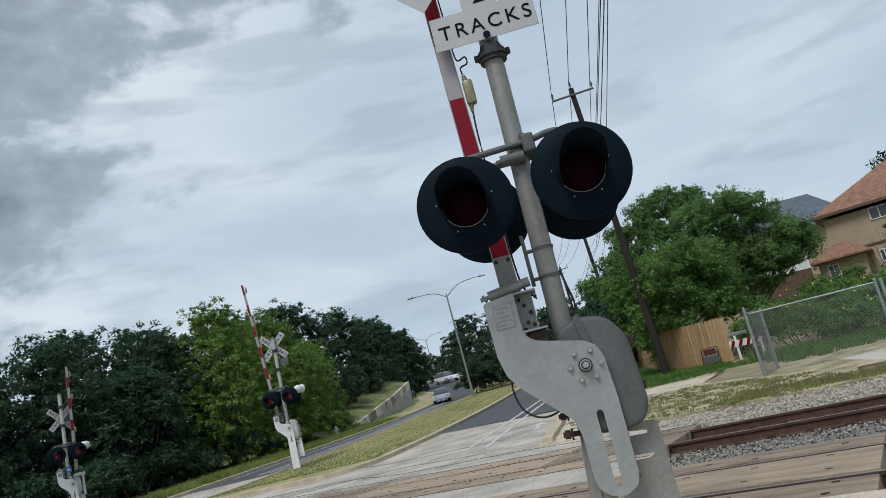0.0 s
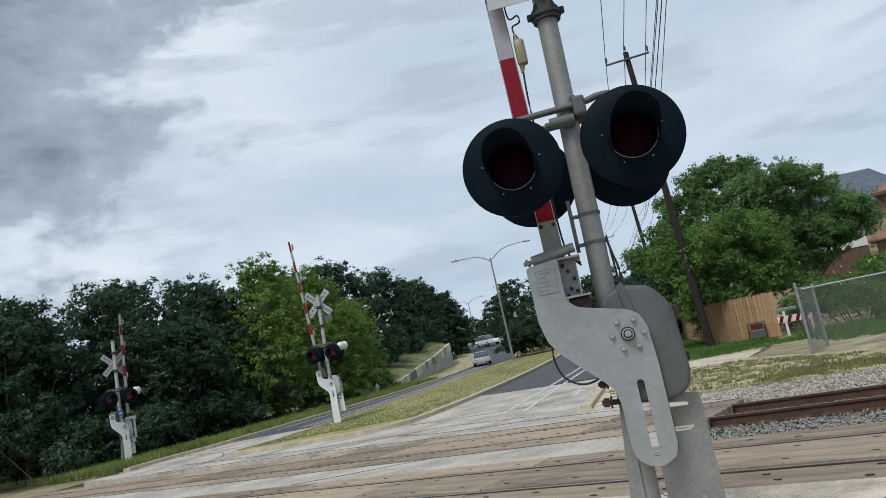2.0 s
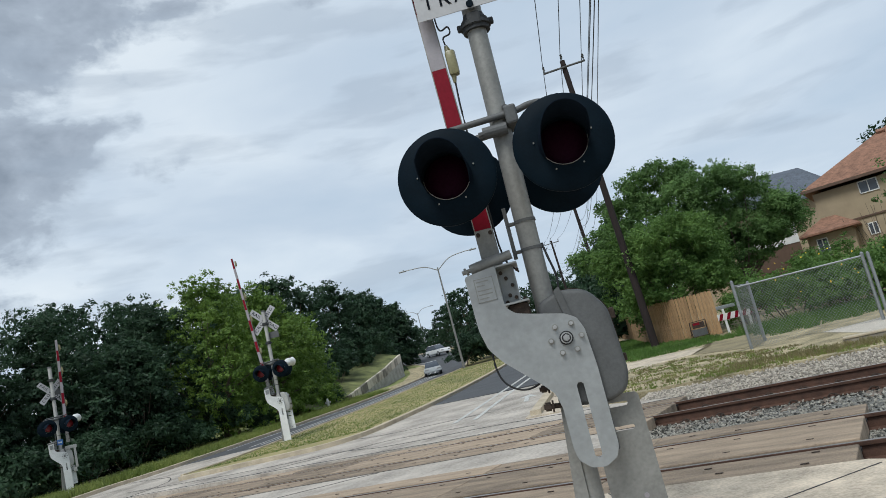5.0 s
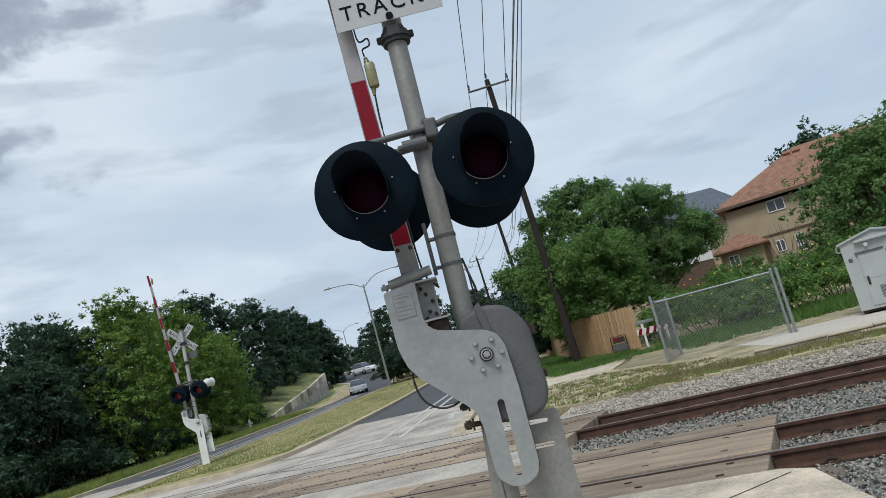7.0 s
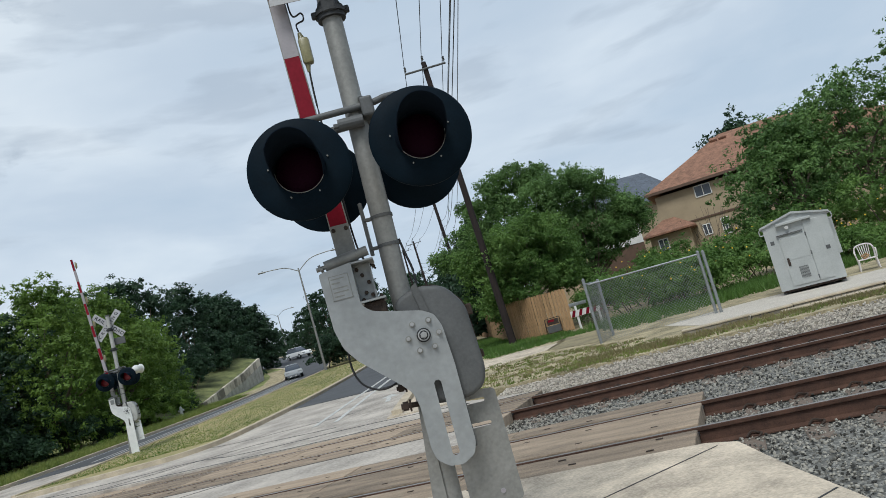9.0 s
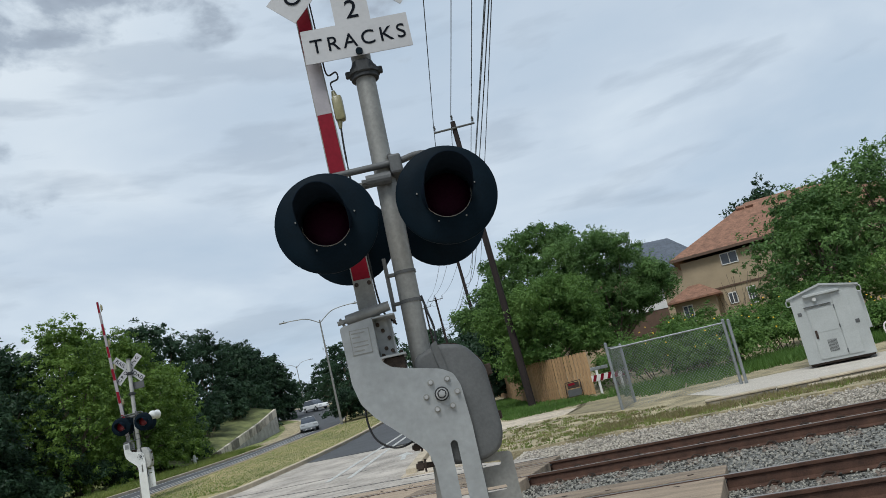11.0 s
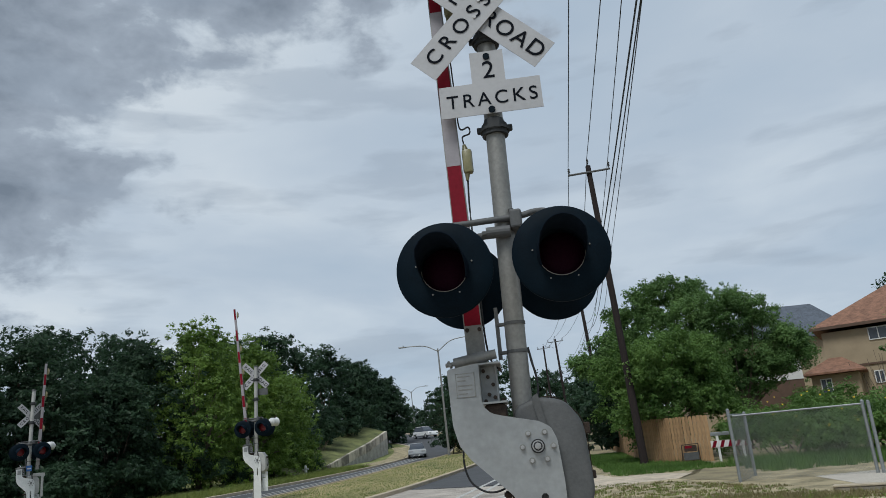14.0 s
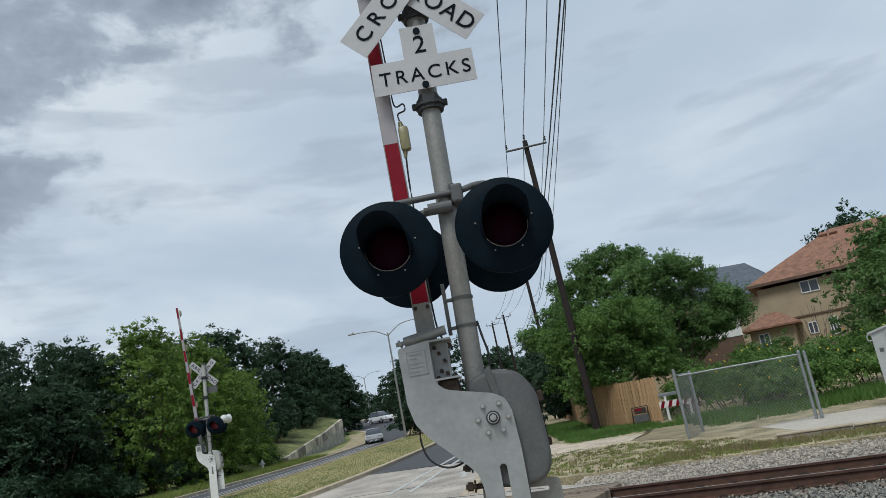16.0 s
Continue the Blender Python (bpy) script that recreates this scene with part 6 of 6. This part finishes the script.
def verge(rng, c):
    x, y = rng.uniform(0.9, 6.9, c * 2), rng.uniform(16.6, 25.0, c * 2)
    n = x * N.x + y * N.y
    ok = (n > 17.2) & (n < 23.6) & (x < 4.0 + (25 - y) * 0.55)
    return np.stack([x[ok], y[ok], ground_z(y[ok]) + 0.02], 1)[:c]


blades("verge_grass", 6000, lambda rng, c: clumped(rng, c, verge), 0.055, M_BLADE, 16, "short yellow-green grass beside the path")
blades("verge_grass", 5000, lambda rng, c: clumped(rng, c, verge), 0.05, M_BLADE_DRY, 6, "dry trodden grass beside the path")
blades("wall_grass", 9000, rail_band(-3.0, 12, 17.7, 19.0, 0.01), 0.10, M_BLADE_DRY, 26, "dry pale grass along the low wall")


def lawn(rng, c):
    y = rng.uniform(27.5, 46, c)
    x = 3.6 + rng.random(c) * (4.2 - 0.09 * (y - 26))
    return np.stack([x, y, ground_z(y) + 0.02], 1)


blades("lawn", 30000, lambda rng, c: clumped(rng, c, lawn), 0.13, M_BLADE_G, 7, "lush green grass below the timber fence")


def yard(rng, c):
    y = rng.uniform(24, 29, c)
    x = rng.uniform(7.6, 19, c)
    return np.stack([x, y, ground_z(y) + 0.02], 1)


blades("yard_grass", 16000, lambda rng, c: clumped(rng, c, yard), 0.35, M_BLADE_G, 8, "unmown green grass behind the wire fence")


# ---- trees ----
def crown_mesh(name, lobes, count, size, material, seed):
    """Leaves in clumps: each clump is a spray of small folded leaves on the shell of a lobe."""
    rng = np.random.default_rng(seed)
    L = np.array(lobes, dtype=float)
    w = (L[:, 3] * L[:, 4]) ** 1.0
    per = 26
    ncl = max(1, count // per)
    idx = rng.choice(len(L), ncl, p=w / w.sum())
    d = rng.normal(size=(ncl, 3))
    d /= np.linalg.norm(d, axis=1)[:, None]
    d[:, 2] = np.where(d[:, 2] < -0.6, -d[:, 2] * 0.7, d[:, 2])
    rad = np.where(rng.random((ncl, 1)) < 0.2, rng.uniform(1.0, 1.36, (ncl, 1)), rng.uniform(0.55, 1.04, (ncl, 1)))
    C = L[idx, :3] + d * L[idx][:, [3, 3, 4]] * rad
    csz = rng.uniform(0.3, 0.8, (ncl, 1)) * (0.16 + 2.6 * size)
    pos = C[:, None, :] + rng.normal(size=(ncl, per, 3)) * csz[:, None, :] * np.array([0.55, 0.55, 0.4])
    pos = pos.reshape(-1, 3)
    n = len(pos)
    out = np.repeat(d, per, 0)
    puff = pos - np.repeat(C, per, 0)
    puff /= np.linalg.norm(puff, axis=1)[:, None] + 1e-9
    nrm = out * 0.45 + puff * 0.3 + rng.normal(size=(n, 3)) * 0.5 + np.array([0, 0, 0.42])
    nrm /= np.linalg.norm(nrm, axis=1)[:, None]
    a = np.cross(nrm, rng.normal(size=(n, 3)))
    a /= np.linalg.norm(a, axis=1)[:, None] + 1e-9
    b = np.cross(nrm, a)
    s = size * rng.uniform(0.6, 1.35, (n, 1))
    tip, mid = a * s, b * s * 0.45
    V = np.stack([pos - tip, pos + mid - nrm * s * 0.12, pos + tip, pos - mid - nrm * s * 0.12], 1).reshape(-1, 3)
    F = np.arange(4 * n).reshape(-1, 4)
    ob = raw_mesh(name, V, F, material, 4)
    return ob


def trunk_mesh(bm, base, lobes, r, rng, top):
    b = Vector(base)
    t = Vector((rng.uniform(-0.3, 0.3), rng.uniform(-0.3, 0.3), top))
    pts = smooth_line([b, b + Vector((rng.uniform(-0.1, 0.1), 0.05, top * 0.4)), b + t], 4)
    for p, q, k in zip(pts, pts[1:], range(len(pts))):
        f0, f1 = 1 - 0.5 * k / len(pts), 1 - 0.5 * (k + 1) / len(pts)
        tube(bm, p, q, r * f0, r * f1, 9, caps=False)
    for lb in (lobes if len(lobes) < 25 else lobes[::5]):
        e = Vector(lb[:3])
        s = b + t * rng.uniform(0.6, 1.0)
        m = (s + e) / 2 + Vector((rng.uniform(-0.3, 0.3), rng.uniform(-0.3, 0.3), rng.uniform(0.0, 0.4)))
        q = smooth_line([s, m, e], 3)
        for i in range(len(q) - 1):
            tube(bm, q[i], q[i + 1], r * 0.42 * (1 - i / len(q)), r * 0.42 * (1 - (i + 1) / len(q)) + 0.008, 6, caps=False)


def tree(label, x, y, h, w, material, seed, leaves=26000, size=0.13, low=0.25, category="tree", nl=11):
    """A tree of height h and crown width w."""
    rng = random.Random(seed)
    g = thing("tree", label, category, "trees", (x, y, terrain(y)))
    lobes = []
    for i in range(nl):
        a = 2 * math.pi * (i * 0.382 + rng.uniform(-0.08, 0.08))
        f = (i + 0.5) / nl
        z = h * (low + (0.80 - low) * f) + rng.uniform(-0.05, 0.05) * h
        spread = w * 0.5 * (0.72 * math.sin(math.pi * min(1, 0.25 + 0.72 * f)) * rng.uniform(0.65, 1.0))
        lr = w * rng.uniform(0.17, 0.27)
        lobes.append((spread * math.cos(a), spread * math.sin(a), z, lr, min(lr * rng.uniform(0.7, 1.0), h * 0.2)))
    lobes.append((rng.uniform(-0.1, 0.1) * w, 0, h * 0.84, w * 0.2, h * 0.13))
    bm = bmesh.new()
    trunk_mesh(bm, (0, 0, -0.3), lobes, 0.035 * h * 0.6, rng, h * (low + 0.18))
    part("trunk", bm, M_BARK, g, "", True)
    cr = crown_mesh("crown", lobes, leaves, size, material, seed)
    cr.parent = g
    return g


def shrub(label, x, y, h, w, material, seed, leaves=9000, size=0.09, z0=0.0):
    """A leafy bush that reaches the ground, on several stems."""
    rng = random.Random(seed)
    g = thing("shrub", label, "shrub", "shrubs", (x, y, terrain(y) + z0))
    lobes = [(rng.uniform(-0.4, 0.4) * w, rng.uniform(-0.4, 0.4) * w, h * rng.uniform(0.25, 0.72), w * rng.uniform(0.2, 0.3), h * rng.uniform(0.2, 0.3)) for _ in range(7)]
    bm = bmesh.new()
    for lb in lobes:
        tube(bm, (lb[0] * 0.3, lb[1] * 0.3, -0.1), lb[:3], 0.03, 0.012, 6)
    part("stems", bm, M_BARK, g)
    cr = crown_mesh("leaves", lobes, leaves, size, material, seed)
    cr.parent = g
    return g


LEFT = [(-31, 34, 11.2, 10), (-26.5, 41, 10.6, 9), (-24.0, 36, 9.4, 8), (-25.5, 31, 8.6, 8), (-35, 34, 10.4, 9), (-37, 40, 12, 10), (-23.0, 45, 10.4, 8), (-29, 33.5, 8.8, 8), (-22.0, 40, 7.0, 6), (-43, 38, 11, 11)]
for i, (x, y, h, w) in enumerate(LEFT):
    tree("dense dark green oak at the road's edge", x, y, h, w, M_LEAF_DK, 20 + i, 32000, 0.115, 0.03, nl=20)
for i, (x, y, h, w) in enumerate([(-20.2, 47, 10.9, 9.8), (-18.6, 53, 10.6, 8.2), (-18.7, 60, 7.8, 6.2)]):
    tree("bright yellow-green leafy tree beside the road", x, y, h, w, M_LEAF_LT, 40 + i, 40000, 0.105, 0.03, nl=20)
for i, (x, y, h, w) in enumerate([(-24, 64, 12.5, 10), (-24, 75, 14.6, 11), (-22.8, 86, 13.7, 9.5), (-32, 60, 13.5, 11), (-21.0, 96, 12.3, 8.6), (-21.0, 103, 11.4, 8.5), (-19.0, 105, 9.4, 6.6), (-33, 78, 15, 12)]):
    tree("dark green oak behind the retaining wall", x, y, h, w, M_LEAF_DK, 50 + i, 18000, 0.2, 0.05, nl=16)
for i, (x, y, h, w) in enumerate([(-11.5, 139, 10.5, 11), (-4.5, 128, 11, 12), (-16.2, 150, 10.0, 9.5), (-26, 150, 8, 12), (3.5, 120, 8.6, 11), (-20, 172, 7.5, 14), (-36, 160, 9, 16), (9, 104, 8, 11), (-8, 168, 9, 16), (-56, 150, 11, 18), (-28, 182, 8, 16), (6, 150, 10, 16)]):
    tree("distant dark green tree beyond the bend", x, y, h, w, M_LEAF_DK, 60 + i, 6000, 0.26, 0.02, nl=14)
for i, (x, y, h, w) in enumerate([(-7.2, 79, 3.7, 4.4), (-5.9, 84, 3.9, 4.2), (-4.6, 80, 3.4, 3.4), (-3.6, 88, 3.9, 3.8)]):
    tree("small rounded dark green tree on the median", x, y, h, w, M_LEAF_DK, 70 + i, 6000, 0.14, 0.24)


def lobed_tree(label, x, y, lobes, material, seed, leaves, size):
    """A tree whose crown follows given masses: each is east, height above the ground and radius, at its own depth."""
    rng = random.Random(seed)
    g = thing("tree", label, "tree", "trees", (x, y, terrain(y)))
    full = []
    for lx, lz, r in lobes:
        c = Vector((lx - x, rng.uniform(-0.9, 0.9), lz - terrain(y)))
        full.append((*c, r * 0.85, r * 0.7))
        for k in range(4):
            d = Vector((rng.uniform(-1, 1), rng.uniform(-1, 1), rng.uniform(-1, 0.75))) * r * 0.85
            full.append((*(c + d), r * rng.uniform(0.3, 0.5), r * rng.uniform(0.28, 0.45)))
    bm = bmesh.new()
    trunk_mesh(bm, (0, 0, -0.3), full, 0.12, rng, 2.6)
    part("trunk", bm, M_BARK, g, "", True)
    cr = crown_mesh("crown", full, leaves, size, material, seed)
    cr.parent = g


lobed_tree("bushy bright green tree over the timber fence", 7.3, 34.2, [(6.0, 4.4, 1.35), (7.4, 5.0, 1.5), (8.6, 4.7, 1.4), (7.6, 3.6, 1.6), (6.0, 3.2, 1.25), (9.1, 3.5, 1.1), (5.1, 3.5, 1.1), (4.6, 4.6, 1.0), (8.4, 2.6, 1.0), (7.0, 2.8, 1.0), (9.3, 2.6, 0.8), (5.4, 2.6, 0.8)], M_LEAF_MD, 80, 70000, 0.066)
lobed_tree("broad green tree with spreading branches beside the house", 11.2, 38.2, [(10.1, 6.6, 1.5), (11.7, 6.8, 1.4), (12.9, 6.1, 1.35), (13.7, 5.3, 1.1), (14.3, 4.6, 0.7), (12.0, 5.2, 1.3), (10.7, 5.4, 1.5), (13.1, 4.7, 0.8), (9.8, 4.4, 1.3), (11.2, 4.2, 1.2), (12.2, 4.4, 0.9), (10.2, 3.4, 1.2), (11.4, 3.3, 0.9), (9.4, 7.2, 1.2), (10.9, 7.6, 1.1), (12.2, 7.1, 1.0), (13.6, 4.4, 0.9), (12.8, 3.7, 0.9), (14.0, 5.6, 0.8)], M_LEAF_RD, 81, 90000, 0.062)
lobed_tree("tall dark green tree behind the fence", 8.0, 42.0, [(8.2, 8.2, 1.5), (10.0, 8.7, 1.2), (10.9, 9.0, 0.8), (6.8, 7.7, 1.2), (5.8, 6.4, 1.35), (8.2, 6.9, 1.7), (4.6, 5.4, 1.2), (6.3, 5.0, 1.3)], M_LEAF_RD, 82, 50000, 0.08)
for i, (x, y, h, w) in enumerate([(18.9, 31.5, 7.0, 6.2), (22.6, 32, 8.6, 7.6), (26.5, 30, 9.6, 8)]):
    tree("leafy green tree in front of the house", x, y, h, w, M_LEAF_RD, 90 + i, 24000, 0.09, 0.28, nl=15)
for i, (x, y, h, w) in enumerate([(32.5, 62, 12.9, 9), (39, 64, 12.5, 10)]):
    tree("dark tree standing behind the house", x, y, h, w, M_LEAF_DK, 96 + i, 9000, 0.18, 0.2)
for i, (x, y, h, w) in enumerate([(7.5, 54, 7.0, 6.5), (6.6, 46, 7.6, 5.5), (7.2, 68, 6.5, 7), (8.5, 80, 7.5, 8)]):
    tree("green roadside tree beyond the fence", x, y, h, w, M_LEAF_DK, 100 + i, 8000, 0.2, 0.05)
for i, (x, y, h, w) in enumerate([(17.4, 30.0, 2.8, 3.8), (15.4, 29.6, 2.5, 3.4), (20.5, 28, 3.4, 4), (13.4, 28.6, 2.7, 3.4), (11.6, 28.2, 2.4, 3.2), (9.8, 28.6, 2.2, 3.0), (17.6, 26.6, 1.8, 3.0), (22.5, 26, 2.6, 4), (12.4, 35.0, 3.2, 3.4), (14.3, 36.0, 2.9, 3.4), (16.2, 37.0, 2.2, 3.2), (12.6, 31.5, 2.0, 3.0), (9.2, 31.8, 1.6, 2.4), (5.75, 36.6, 3.0, 2.4)]):
    shrub("unkempt green shrub with wild sunflowers behind the yard", x, y, h, w, M_LEAF_MD, 120 + i, 9000, 0.066)
for i, (x, y, h, w) in enumerate([(-20.6, 32, 2.4, 3.6), (-21.2, 37, 2.6, 4), (-20.6, 42, 2.4, 4), (-19.6, 47, 2.2, 3.6), (-18.9, 52, 2.0, 3.2), (-18.4, 60, 1.8, 3.0), (-22.5, 29, 2.6, 4), (-26, 31.5, 2.8, 4.5)]):
    shrub("dark undergrowth shrub below the oaks", x, y, h, w, M_LEAF_DK if i < 5 or i > 5 else M_LEAF_LT, 140 + i, 7000, 0.11)

for i, (x, y, h, w, up) in enumerate([(-18.3, 60.5, 2.2, 3.4, 0.1), (-19.0, 66, 3.0, 3.6, 0.7), (-19.6, 71.5, 3.2, 4.0, 1.4), (-20.0, 77, 3.4, 4.2, 2.0), (-19.6, 83, 3.4, 4.0, 2.6), (-19.0, 88.5, 3.6, 4.2, 3.0), (-22.5, 74, 4.0, 5.0, 1.9)]):
    shrub("dark undergrowth on the bank above the wall", x, y, h, w, M_LEAF_DK, 160 + i, 3500, 0.15, up)

# wild sunflowers over the shrubs
rng = random.Random(9)
bm = bmesh.new()
for k in range(70):
    x, y = rng.uniform(9, 19.5), rng.uniform(26, 28.6)
    z = terrain(y) + rng.uniform(1.0, 2.3)
    c = Vector((x, y, z))
    q = Euler((rng.uniform(0.6, 1.6), 0, rng.uniform(-0.6, 0.6))).to_matrix()
    ring = [bm.verts.new(c + q @ Vector((0.036 * (1 if j % 2 else 0.6) * math.cos(j * math.pi / 6), 0.036 * (1 if j % 2 else 0.6) * math.sin(j * math.pi / 6), 0.01 * (j % 2)))) for j in range(12)]
    top = bm.verts.new(c)
    for j in range(12):
        bm.faces.new((ring[j], ring[(j + 1) % 12], top))
tagged(part("sunflowers", bm, M_PETAL), "small yellow wild sunflowers above the shrubs", "flowers", kind="stuff")
# bare brushwood against the house
brush = thing("brushwood", "bare grey brushwood beside the house", "shrub")
for k in range(26):
    o = Vector((19.7 + rng.uniform(-0.5, 0.5), 43.0, terrain(43)))
    e = o + Vector((rng.uniform(-0.9, 2.0), rng.uniform(-0.4, 0.4), rng.uniform(2.4, 4.4)))
    bm = bmesh.new()
    pipe(bm, smooth_line([o, o.lerp(e, 0.5) + Vector((rng.uniform(-0.2, 0.2), 0, 0.1)), e], 3), 0.012, 4)
    part("branch", bm, M_BARK, brush)
